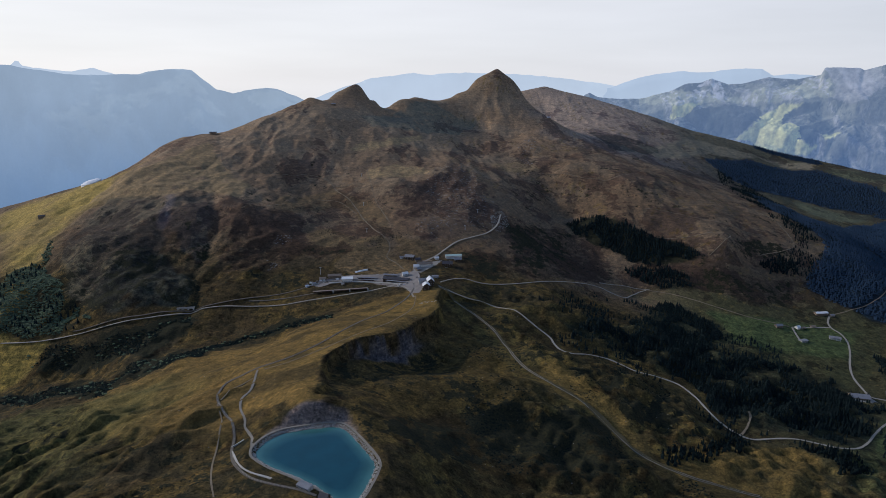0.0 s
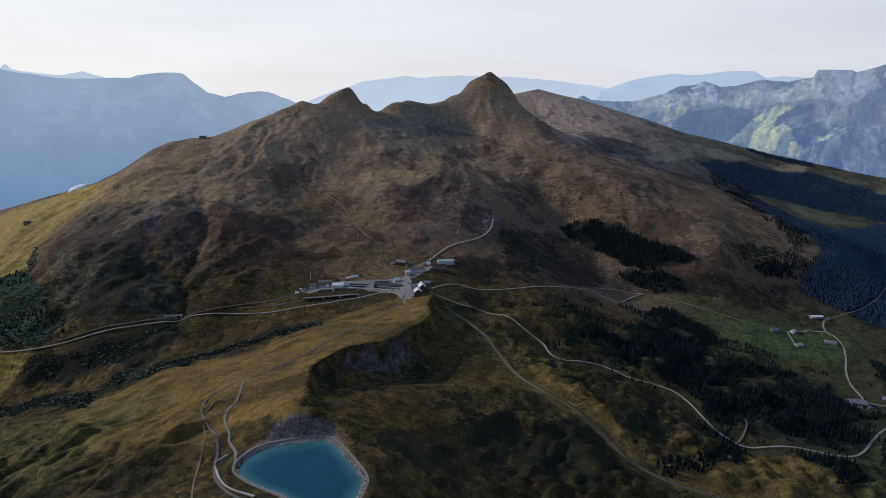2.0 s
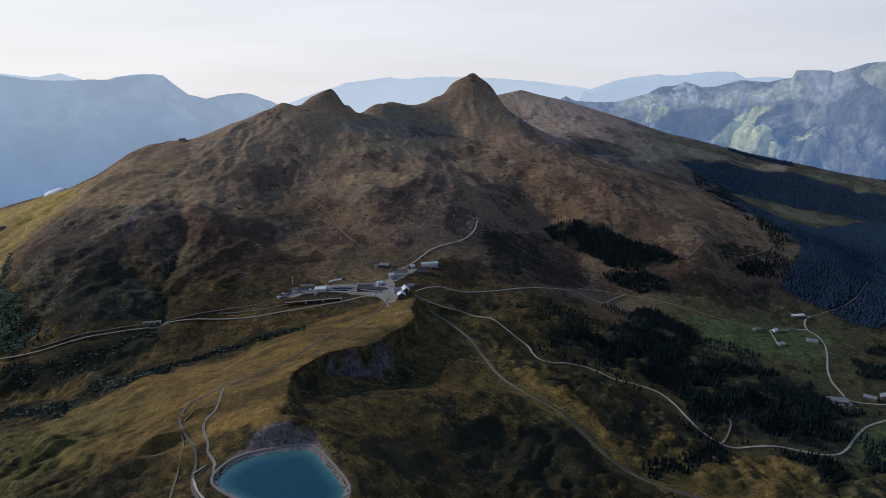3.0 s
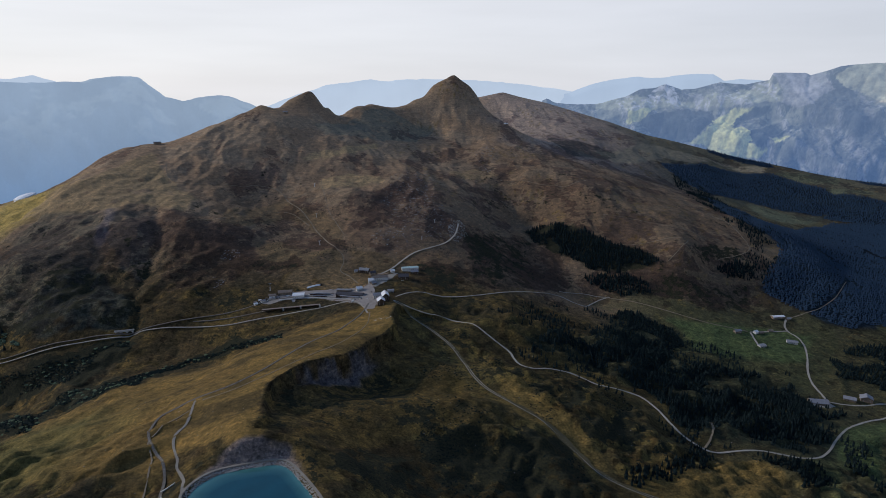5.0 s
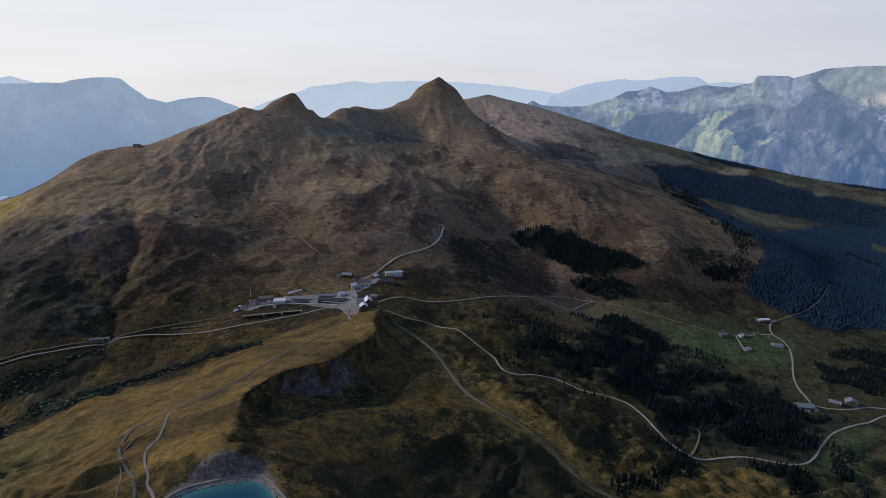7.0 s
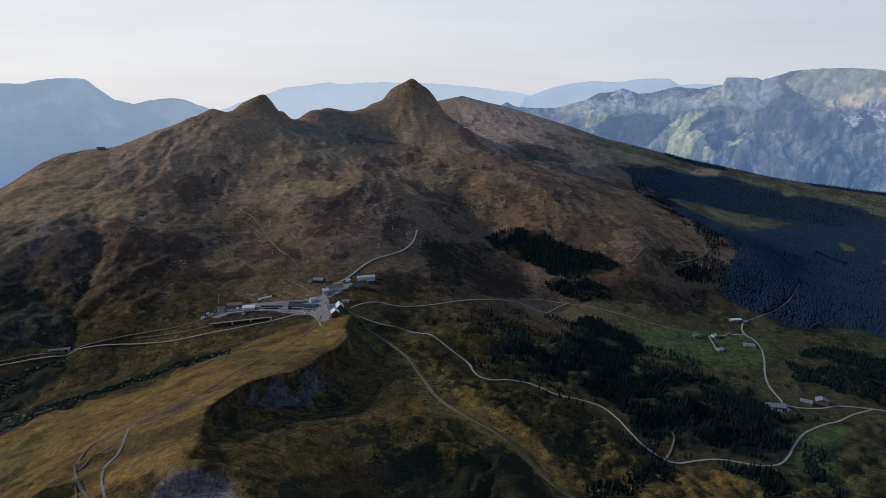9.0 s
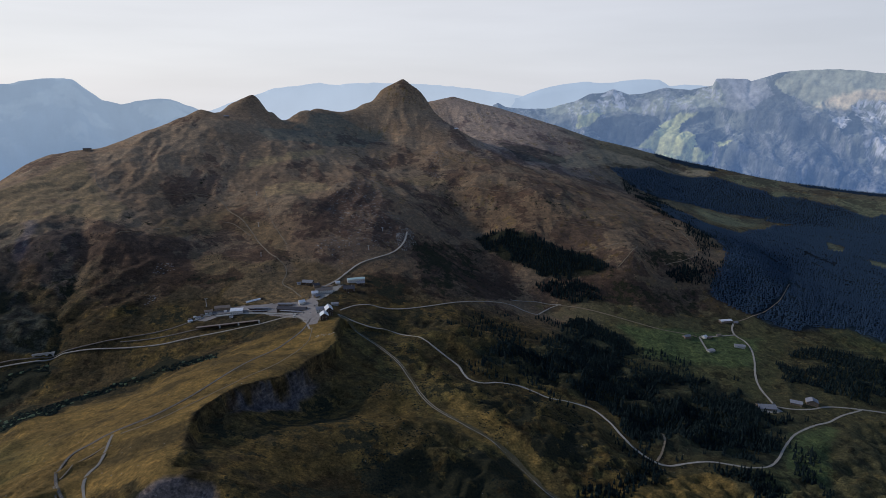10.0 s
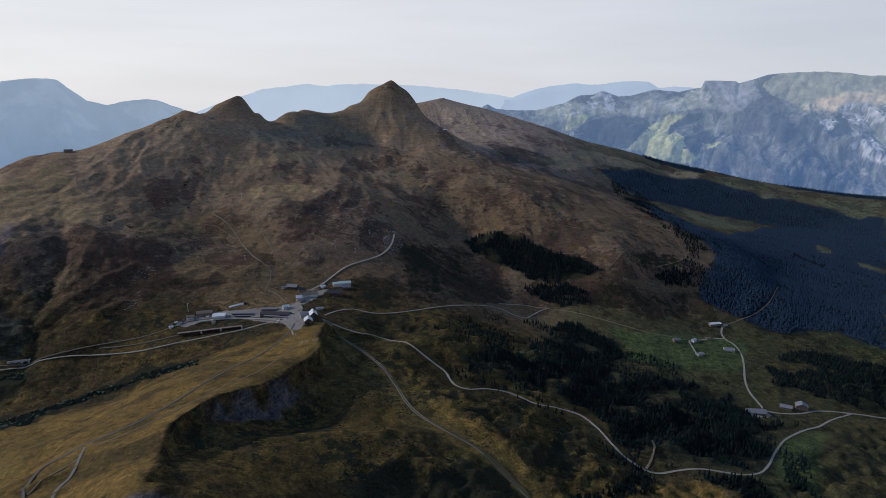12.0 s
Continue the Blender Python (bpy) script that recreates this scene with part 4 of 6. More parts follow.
    dry = np.array((0.142, 0.101, 0.056))
    # high bowl: shade put into the patch colour; eastern fold: shade and dark scrub
    for patch, colour, w in ((STATION_TURF, dry * 0.95, 0.85), (TRAIL_TURF, dry * 0.9, 0.6), (LIFT_TURF, dry * 0.75, 0.7), (HIGH_LEDGE, dry * 2.2, 0.85),
                             (MIDDLE_LEDGE, dry * 2.0, 0.85), (EAST_LEDGE, dry * 1.6, 0.6), (SHOULDER_TURF, dry * 1.8, 0.75), (SHOULDER_HEATH, np.array((0.094, 0.084, 0.062)), 0.6),
                             (RAVINE_DARK, np.array((0.084, 0.074, 0.062)), 0.6), (FOOT_DARK, dark * 1.15, 0.75), (KNOLL_HEATH, brown, 0.3), (ROCK_HEATH, brown * 1.5, 0.5),
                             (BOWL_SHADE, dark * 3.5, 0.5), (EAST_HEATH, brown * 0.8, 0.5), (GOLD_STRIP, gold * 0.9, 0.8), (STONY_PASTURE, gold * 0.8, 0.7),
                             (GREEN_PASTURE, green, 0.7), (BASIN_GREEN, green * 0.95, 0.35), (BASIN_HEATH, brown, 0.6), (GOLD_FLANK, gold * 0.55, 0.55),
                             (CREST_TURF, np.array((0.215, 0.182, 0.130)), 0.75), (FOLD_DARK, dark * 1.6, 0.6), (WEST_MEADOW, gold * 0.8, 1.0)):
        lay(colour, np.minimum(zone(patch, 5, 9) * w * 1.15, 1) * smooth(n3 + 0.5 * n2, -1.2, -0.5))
    for patch in (MEADOW, MEADOW_EAST):
        lay(meadow * np.array((1.3, 1.2, 1.2)), zone(patch, 14, 14) * 0.8)
    for patch in PASTURES:
        lay(np.array((0.110, 0.116, 0.074)), zone(patch, 14, 10) * 0.9)
    forest = np.zeros(XX.shape)
    for patch in (FOREST_UPPER, FOREST_LOWER, CREST_FOREST, SPUR_FOREST):
        forest = np.maximum(forest, zone(patch, 10, 12))
    for patch in PASTURES:
        forest *= 1 - zone(patch, 8, 8)
    lay(np.array((0.030, 0.034, 0.022)), np.maximum(zone(GROVE, 10, 10), zone(HILL_WOOD, 10, 8)) * 0.8)
    # far forest floor, with the same haze in its blue
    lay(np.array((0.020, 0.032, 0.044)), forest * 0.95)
    lay(np.array((0.070, 0.068, 0.078)), crag)
    lay(earth, zone(SCAR_LAKE, 4, 4) * 0.9)
    lay(earth, zone(SCAR_HILL, 8, 8) * 0.8)
    # how densely scrub and bare rock cover the turf
    brush = 0.385 - 0.035 * far + (0.11 - 0.05 * far) * n2 + 0.06 * n3 - 0.04 * n1 - 0.02 * smooth(XX, 0, 80) * (1 - far)
    brush -= 0.22 * plateau + 0.25 * zone(WEST_LIT_TURF, 40, 25) + 0.16 * zone(MEADOW, 40, 30) + 0.16 * zone(MEADOW_EAST, 20, 20)
    # sunlit roadside meadow: the light is put into its gold
    lay(gold * np.array((1.5, 1.6, 1.3)), zone(WEST_MEADOW, 10, 8) * 0.9)
    # the extra brush on the west slope paints its shade
    for patch, w in ((WEST_MEADOW, -0.7), (STATION_TURF, -0.12), (TRAIL_TURF, -0.07), (LIFT_TURF, -0.08), (HIGH_LEDGE, -0.2), (MIDDLE_LEDGE, -0.2), (SHOULDER_TURF, -0.12),
                     (GOLD_STRIP, -0.2), (STONY_PASTURE, -0.12), (GREEN_PASTURE, -0.15), (BASIN_GREEN, -0.06), (CREST_TURF, -0.3),
                     (GULLY_SCRUB, 0.35), (GULLY_HIGH, 0.38), (WEST_SHADE, 0.06), (EAST_SCRUB, 0.13), (GROVE, 0.10), (HILL_WOOD, 0.2),
                     (FOOT_DARK, 0.03), (EAST_HEATH, 0.05), (HEATH_CLUMP, 0.18), (KNOLL_WEST, 0.2), (KNOLL_MIDDLE, 0.2), (KNOLL_EAST, 0.2), (LIFT_SCRUB, 0.16),
                     (ROAD_BRUSH, 0.16), (BEND_BRUSH, 0.16), (RAIL_BRUSH, 0.26), (FLANK_BRUSH, 0.17), (EDGE_BRUSH, 0.05), (BASIN_HEATH, 0.10), (FOLD_STREAKS, 0.07)):
        brush += w * zone(patch, 16, 14)
    brush += 0.12 * (1.0 - smooth(to_line(XX, YY, RAVINE) + 8 * n3, 3, 20)) * (1 - smooth(YY, 1420, 1560)) + 0.1 * (1.0 - smooth(to_line(XX, YY, RAVINE_WEST) + 4 * n3, 3, 16))
    for patch in PASTURES:
        brush -= 0.5 * zone(patch, 12, 12)
    brush -= 0.4 * forest
    brush -= 0.10 * smooth(ZZ, 150, 330) * far
    stone = 0.16 + 0.26 * smooth(steep, 0.85, 1.4) * smooth(YY, 1350, 1500) + 0.24 * zone(ROCKS, 30, 30) + 0.25 * zone(ROCKS_EAST, 20, 20) + 0.14 * crag
    stone += 0.2 * zone(OUTCROP, 6, 6) + 0.14 * zone(OUTCROP_HIGH, 8, 8) + 0.14 * zone(QUARRY, 6, 6)
    stone += 0.2 * zone(SCAR_LAKE, 4, 4) + 0.12 * zone(SCAR_HILL, 6, 6)
    stone += 0.06 * smooth(-to_line(XX, YY, [p[:2] for p in TWIN_PEAK + SHARP_PEAK]), -160, -20)
    brush -= 0.3 * crag + 0.25 * zone(SCAR_LAKE, 6, 5) + 0.06 * zone(ROCKS, 30, 30)
    shrub = 0.44 + (0.24 * fbm(XX, YY * 0.8, 95, 4, 93, 0.6) + 0.05 * n1) * (0.35 + 0.65 * far) - 0.03 * (1 - far)
    for patch, w in ((SHOULDER_HEATH, 0.10), (RAVINE_DARK, 0.12), (FOOT_DARK, 0.08), (KNOLL_HEATH, 0.12), (ROCK_HEATH, 0.08), (EAST_HEATH, 0.12), (BASIN_HEATH, 0.12), (RAIL_BRUSH, 0.12), (FLANK_BRUSH, 0.12),
                     (FOLD_DARK, 0.15), (KNOLL_WEST, 0.4), (KNOLL_MIDDLE, 0.4), (KNOLL_EAST, 0.4), (LIFT_SCRUB, 0.2), (STATION_TURF, -0.16), (TRAIL_TURF, -0.10), (LIFT_TURF, -0.1), (HIGH_LEDGE, -0.3), (MIDDLE_LEDGE, -0.3), (SHOULDER_TURF, -0.16),
                     (WEST_LIT_TURF, -0.3), (CREST_TURF, -0.2), (MEADOW, -0.2), (GOLD_STRIP, -0.2), (STONY_PASTURE, -0.1)):
        shrub += w * zone(patch, 14, 10)
    shrub += 0.14 * zone(MOOR_HEATH, 40, 20)
    shrub += 0.03 * flank
    shrub -= 0.25 * plateau + 0.12 * smooth(ZZ, 190, 330) * far + 0.3 * zone(WEST_MEADOW, 16, 12)
    grain = (0.75 - 0.33 * smooth(np.hypot(XX, YY), 1300, 2200)) * (1 - 0.3 * plateau)
    terrace = (0.2 + 0.4 * smooth(steep, 0.1, 0.4)) * (1 - 0.6 * plateau) * (1 - 0.55 * far)
    return col.reshape(-1, 3), (("brush", brush), ("stone", stone), ("shrub", shrub), ("grain", grain), ("terrace", terrace), ("mottle", (0.62 - 0.27 * far) * (1 - 0.35 * plateau - 0.3 * flank)))


TURF, COVER = turf_colours()
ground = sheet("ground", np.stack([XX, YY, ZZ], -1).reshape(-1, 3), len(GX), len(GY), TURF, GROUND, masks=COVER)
tagged(ground, "rough alpine turf with brown heath, dark scrub and bare rock", "ground")

# ---------------------------------------------------------------- far ranges
EYE = (25.0, 60.0, 502.5)
WEST_RANGE = [(-60, 1.2), (-45, 0.8), (-38, 1.1), (-34.46, 0.94), (-33.46, 0.71), (-32.42, 0.56), (-31.18, 0.36), (-29.89, 0.24), (-26.36, 0.33), (-23.84, 0.7), (-22.6, 0.78),
              (-21.9, 0.68), (-21.13, -0.01), (-20.1, -0.83), (-18.78, -1.21), (-16.91, -0.8), (-15.04, -0.81), (-13.65, -1.43), (-12.48, -1.92), (-10.6, -3.6), (-8, -5)]
PALE_WEST = [(-42, 0.3), (-35.2, 0.6), (-34.46, 0.94), (-34.13, 1.3), (-33.93, 1.26), (-33.77, 0.95), (-33.09, 0.79), (-31.87, 0.64), (-30.6, 0.53), (-29.05, 0.79), (-27.56, 0.29), (-25.64, -0.45), (-20, -2)]
PALE_MID = [(-16, -4), (-14.23, -2.87), (-12.23, -1.83), (-9.24, -0.73), (-6.73, 0.0), (-4.23, 0.34), (-2.97, 0.49), (-1.22, 0.34), (0.29, 0.49), (2.8, 0.49), (5.81, 0.39), (8.78, 0.25), (10.75, 0.01), (13.66, -0.37), (16.05, -0.74), (20, -2)]
PALE_EAST = [(10, -2), (12.75, -1.18), (14.64, -0.7), (16.91, 0.15), (18.49, 0.38), (20.03, 0.61), (22.23, 0.51), (25.14, 0.85), (26.37, 0.76), (27.23, 0.28), (28.39, 0.4), (29.56, 0.32), (30.9, 0.15), (32.97, -0.39), (40, -1)]
MASSIF = [(9, -3), (11.99, -1.98), (12.38, -1.33), (12.78, -1.18), (13.5, -1.57), (15.53, -1.7), (17.52, -1.59), (19.48, -1.04), (20.9, -0.35), (21.96, -0.3), (22.7, 0.04),
          (23.19, -0.2), (24.02, -0.48), (25.18, -0.33), (26.99, 0.15), (28.81, -0.03), (30.54, 0.3), (30.75, 0.84), (33.05, 0.79), (33.32, 0.61), (34.47, 0.96), (35.24, 1.31),
          (37.0, 1.46), (39.28, 1.52), (41.49, 1.25), (43.15, 1.08), (50, 1.3), (60, 0.5)]


def far_range(name, label, crest, near, far, foot, rough, material, paint, steps, rows, jag=0.05, cliffs=0.0):
    """A mountain range round the horizon: crest by bearing and elevation, a broken face, and a back slope."""
    az = np.linspace(crest[0][0], crest[-1][0], steps)
    el = np.interp(az, [c[0] for c in crest], [c[1] for c in crest])
    el = el + jag * fbm(az * 1.0, az * 0.0 + 3.1, 1.1, 4, 19)
    v = np.concatenate([np.linspace(0, 1, rows), [1.08, 1.2]])
    A, V = np.meshgrid(az, v)
    r = near + (far - near) * np.minimum(V, 1) + (far - near) * 0.5 * np.maximum(V - 1, 0)
    top = EYE[2] + np.tan(np.radians(el)) * far
    x, y = A * 75.0, V * 900.0
    edge = np.sin(np.pi * np.clip(V, 0, 1)) ** 0.7
    rise = np.clip(V, 0, 1) ** 0.9
    if cliffs:
        # benches and steep steps, tilted and broken along the face
        s = rise * 4 + 0.55 * fbm(x, y * 0.4, 520, 4, 9) + 0.0011 * (x - 2000)
        step = np.floor(s) + smooth(s - np.floor(s), 0.45, 0.72)
        rise = rise + cliffs * edge * (step - s) / 4
    # the steps of the skyline fade out down the face
    soft = np.convolve(np.pad(top, 60, "edge"), np.ones(121) / 121, "valid") if cliffs else top
    w = smooth(V + 0.06 * fbm(x, y, 90, 3, 21), 0.80, 0.98)
    z = foot + (soft[None] * (1 - w) + top[None] * w - foot) * rise
    gully = 0.8 * ridged(x + 110 * fbm(x, y, 300, 4, 3), y * 0.6 + 0.45 * x, 280, 7, 5) + 0.35 * fbm(x, y, 60, 4, 6, 0.6)
    broken = gully + 0.5 * fbm(x, y, 110, 5, 8)
    z = z + rough * edge * broken
    z[V > 1] = (top[None] - (V - 1) * 900)[V > 1]
    r = r + rough * 1.5 * edge * ridged(x, y * 0.8, 420, 4, 15)
    a = np.radians(A)
    verts = np.stack([EYE[0] + r * np.sin(a), EYE[1] + r * np.cos(a), z], -1)
    colour, veil = paint(x, y, V, broken, z)
    ob = sheet(name, verts.reshape(-1, 3), steps, len(v), colour.reshape(-1, 3), material, veil.reshape(-1, 3))
    return tagged(ob, label, "mountain range")


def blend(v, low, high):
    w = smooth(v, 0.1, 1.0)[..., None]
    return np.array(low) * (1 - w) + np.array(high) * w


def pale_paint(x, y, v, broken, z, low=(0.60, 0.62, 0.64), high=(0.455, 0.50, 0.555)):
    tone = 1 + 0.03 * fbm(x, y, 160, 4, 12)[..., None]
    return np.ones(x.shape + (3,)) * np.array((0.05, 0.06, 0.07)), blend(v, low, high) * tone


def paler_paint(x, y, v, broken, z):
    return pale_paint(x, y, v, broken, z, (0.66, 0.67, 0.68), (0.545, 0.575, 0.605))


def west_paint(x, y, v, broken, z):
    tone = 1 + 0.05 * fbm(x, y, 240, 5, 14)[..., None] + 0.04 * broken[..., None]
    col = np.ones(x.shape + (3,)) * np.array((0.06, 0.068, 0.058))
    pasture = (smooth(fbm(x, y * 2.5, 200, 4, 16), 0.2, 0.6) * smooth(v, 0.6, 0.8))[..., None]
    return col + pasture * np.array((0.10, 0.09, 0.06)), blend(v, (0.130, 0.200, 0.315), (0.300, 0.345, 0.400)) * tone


# Woods, alps and cliffs of the massif: outlines by bearing and elevation, in degrees.
FAR_WOODS = ([(20.5, -2.7), (22.5, -2.5), (24.4, -2.2), (26.3, -2.3), (26.8, -3.0), (25.9, -3.7), (25.0, -4.8), (22.1, -4.6)],
             [(27.5, -3.7), (29.0, -2.1), (30.9, -1.7), (30.7, -2.4), (29.1, -3.1), (28.2, -3.9)],
             [(29.6, -3.8), (31.3, -3.3), (32.6, -3.7), (31.0, -4.2), (30.8, -5.0), (29.9, -4.5)],
             [(39.7, -2.2), (40.4, -1.6), (41.1, -2.1), (41.4, -3.0), (40.5, -3.4), (39.8, -2.9)])
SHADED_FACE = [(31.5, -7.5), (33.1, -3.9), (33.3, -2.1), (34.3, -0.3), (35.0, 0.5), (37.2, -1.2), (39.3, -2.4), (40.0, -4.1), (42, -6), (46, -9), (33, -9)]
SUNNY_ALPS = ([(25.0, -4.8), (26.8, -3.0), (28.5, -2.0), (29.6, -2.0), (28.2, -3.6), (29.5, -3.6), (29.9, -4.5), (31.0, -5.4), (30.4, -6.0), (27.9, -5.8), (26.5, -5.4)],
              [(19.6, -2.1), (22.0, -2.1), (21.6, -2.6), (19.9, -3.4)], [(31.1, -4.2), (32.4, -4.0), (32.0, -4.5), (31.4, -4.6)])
STONY_ALP = [(17, -1.2), (19.6, -1.1), (21.7, -1.1), (24.4, -1.6), (26.6, -0.85), (30.9, 0.1), (31.3, -1.3), (26.7, -2.0), (24.4, -2.05), (17, -2.2)]
HIGH_PLATEAU = [(35.2, 0.6), (37, 2.0), (46, 2.0), (46, -0.6), (43.2, -0.5), (40.2, -1.3), (38.0, -1.2), (36.5, -0.7), (35.7, -0.1)]
LIT_DRY_PLATEAU = [(38.0, -1.15), (40.1, -0.3), (43.1, 0.0), (46, 0.0), (46, -0.9), (43.2, -0.9), (40.9, -0.9), (40.2, -1.3)]
PALE_CLIFFS = ([(40.4, -1.5), (40.9, -0.95), (43.3, -0.9), (46, -0.9), (46, -2.3), (43.4, -2.1), (42.2, -2.5), (41.1, -2.1)],
               [(39.4, -2.4), (40.0, -1.8), (40.4, -2.5), (40.1, -2.9)], [(41.6, -3.8), (43.0, -3.3), (45, -3.9), (45, -5.3), (42.9, -5.2), (41.9, -4.4)],
               [(21.7, -1.0), (22.6, 0.2), (23.6, -0.6), (24.1, -1.7), (23.0, -2.1)])
GREY_FACE = [(30.5, 1.0), (33.5, 1.0), (34.6, 0.55), (35.1, -0.55), (33.2, -1.7), (31.9, -1.5)]


def massif_paint(x, y, v, broken, z):
    n, fine = fbm(x, y, 150, 5, 31, 0.6), fbm(x, y * 1.4, 26, 5, 36, 0.75)
    bearing = x / 75.0
    rise = np.degrees(np.arctan2(z - EYE[2], 4120 + 580 * np.minimum(v, 1)))
    bx, by = bearing + 0.28 * n + 0.12 * fine, rise + 0.20 * fbm(x + 900, y, 90, 5, 33, 0.6)
    leaning = ridged(x + 0.55 * y + 25 * n, y * 0.16, 55, 4, 38)
    col = np.ones(x.shape + (3,)) * np.array((0.140, 0.140, 0.108))
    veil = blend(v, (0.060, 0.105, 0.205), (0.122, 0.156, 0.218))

    def lay(colour, pts, w=1.0, soft=0.06):
        nonlocal col
        d = to_line(bx, by, pts + pts[:1])
        d = np.where(inside(bx, by, pts), -d, d)
        k = ((1 - smooth(d, -soft, soft)) * w)[..., None]
        col = col * (1 - k) + np.array(colour) * k

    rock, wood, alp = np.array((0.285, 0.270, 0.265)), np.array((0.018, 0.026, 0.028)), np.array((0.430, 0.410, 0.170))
    k = (smooth(leaning + 0.7 * fine, 0.55, 1.3) * 0.7)[..., None]
    col = col * (1 - k) + rock * k
    k = (smooth(n + 0.6 * fine, 0.25, 0.6) * 0.7)[..., None]
    col = col * (1 - k) + wood * k
    # shade of the big cliff face, painted into its colour
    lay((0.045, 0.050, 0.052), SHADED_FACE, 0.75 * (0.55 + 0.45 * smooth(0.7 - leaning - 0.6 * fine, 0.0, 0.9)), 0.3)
    lay((0.270, 0.262, 0.175), STONY_ALP, 0.85)
    lay(rock * 1.35, STONY_ALP, smooth(leaning + fine, 0.9, 1.4) * 0.8)
    lay(rock * 0.85, GREY_FACE, 0.6 + 0.4 * smooth(leaning, 0.2, 0.9))
    lay((0.275, 0.262, 0.170), HIGH_PLATEAU, 0.9)
    # dry tan of the plateau, with sunlight put into it
    lay((0.600, 0.470, 0.290), LIT_DRY_PLATEAU, 0.9, 0.25)
    for pts in FAR_WOODS:
        lay(wood, pts, 0.85)
    # alps: their green is brightened to carry the sunlight
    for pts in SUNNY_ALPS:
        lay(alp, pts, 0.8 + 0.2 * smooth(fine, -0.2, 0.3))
    for pts in PALE_CLIFFS:
        lay(rock * 1.6, pts, smooth(leaning + fine, -0.1, 0.9) * 0.9)
    return col, veil


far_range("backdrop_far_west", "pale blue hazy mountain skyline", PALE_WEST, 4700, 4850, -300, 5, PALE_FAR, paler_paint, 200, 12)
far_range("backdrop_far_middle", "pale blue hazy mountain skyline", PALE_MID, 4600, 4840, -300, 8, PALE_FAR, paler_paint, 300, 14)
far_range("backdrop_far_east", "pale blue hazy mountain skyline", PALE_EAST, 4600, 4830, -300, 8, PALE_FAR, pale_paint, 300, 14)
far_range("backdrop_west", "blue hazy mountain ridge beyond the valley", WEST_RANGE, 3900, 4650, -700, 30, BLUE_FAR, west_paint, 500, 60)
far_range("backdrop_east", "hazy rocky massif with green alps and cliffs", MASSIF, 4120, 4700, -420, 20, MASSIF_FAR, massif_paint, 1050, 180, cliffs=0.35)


# ---------------------------------------------------------------- roads, railways and the reservoir
def part(name, bm, material, parent=None, label=""):
    """Links a bmesh as one mesh object, under a thing or a part."""
    me = bpy.data.meshes.new(name)
    bm.to_mesh(me)
    bm.free()
    me.materials.append(material)
    ob = new(name, me)
    ob.parent = parent
    if label:
        ob["label"] = label
    return ob


def from_arrays(name, verts, faces, material, parent=None, flat=True):
    me = bpy.data.meshes.new(name)
    me.from_pydata([tuple(v) for v in verts], [], [tuple(f) for f in faces])
    me.materials.append(material)
    ob = new(name, me)
    ob.parent = parent
    return ob


def curve_through(pts, step):
    """A smooth line through the points, with points a step apart."""
    p = np.array(pts, float)
    p = np.vstack([2 * p[0] - p[1], p, 2 * p[-1] - p[-2]])
    out = []
    for a, b, c, d in zip(p, p[1:], p[2:], p[3:]):
        n = max(2, int(np.hypot(*(c - b)) / step))
        t = np.linspace(0, 1, n, endpoint=False)[:, None]
        out.append(0.5 * (2 * b + (c - a) * t + (2 * a - 5 * b + 4 * c - d) * t ** 2 + (3 * b - a - 3 * c + d) * t ** 3))
    return np.vstack(out + [p[-2:-1]])


def ribbon(name, pts, width, thick, material, parent=None, side=0.0, lift=0.35, step=4.0, ragged=0.0):
    """A strip of that width along the line, lying on the ground."""
    c = curve_through(pts, step)
    d = np.gradient(c, axis=0)
    d /= np.maximum(np.hypot(d[:, 0], d[:, 1]), 1e-6)[:, None]
    nrm = np.stack([-d[:, 1], d[:, 0]], 1)
    half = width / 2 * (1 + ragged * fbm(c[:, 0], c[:, 1], 14, 2, 5))
    c = c + nrm * side
    rows = []
    top = np.max([ground_z(*(c + nrm * (half * k)[:, None]).T) for k in (-1, -0.5, 0, 0.5, 1)], axis=0)
    mean = np.convolve(np.pad(top, 3, "edge"), np.ones(7) / 7, "valid")
    top = np.maximum(mean, top - 0.3) + lift
    for k, drop in ((-1.0, thick), (-1.0, 0), (1.0, 0), (1.0, thick)):
        q = c + nrm * (half * k)[:, None]
        rows.append(np.column_stack([q, top - drop]))
    n = len(c)
    verts = np.concatenate(rows)
    faces = [(r * n + i, r * n + i + 1, (r + 1) * n + i + 1, (r + 1) * n + i) for r in range(3) for i in range(n - 1)]
    return from_arrays(name, verts, faces, material, parent)


def road(label, pts, width, material=None, ragged=0.18, name="road"):
    ob = ribbon(name, pts, width, 1.2, material or GRAVEL, ragged=ragged)
    return tagged(ob, label, "road", kind="structure")


road("pale gravel road winding down the alpine slope", GRAVEL_ROAD, 3.7)
road("pale gravel road along the alpine slope", UPPER_ROAD, 3.4)
road("pale gravel loop road on the alpine slope", ROAD_LOOP, 2.6)
road("faint earth track across the pasture", CONNECTING_TRACK, 3.0, TRAIL)
road("pale gravel path beside the reservoir", LAKE_PATH, 3.0, PATHWAY)
road("narrow trodden path across the turf", SHORT_CUT, 1.6, TRAIL)
road("narrow trodden path across the turf", SOUTH_PATH, 1.8, TRAIL)
road("trodden path along the grassy ridge", RIDGE_PATH, 1.5, TRAIL)
road("pale road across the mountainside below the railway", WEST_ROAD, 3.8)
road("pale gravel road climbing to the rocks", HILL_ROAD, 4.5)
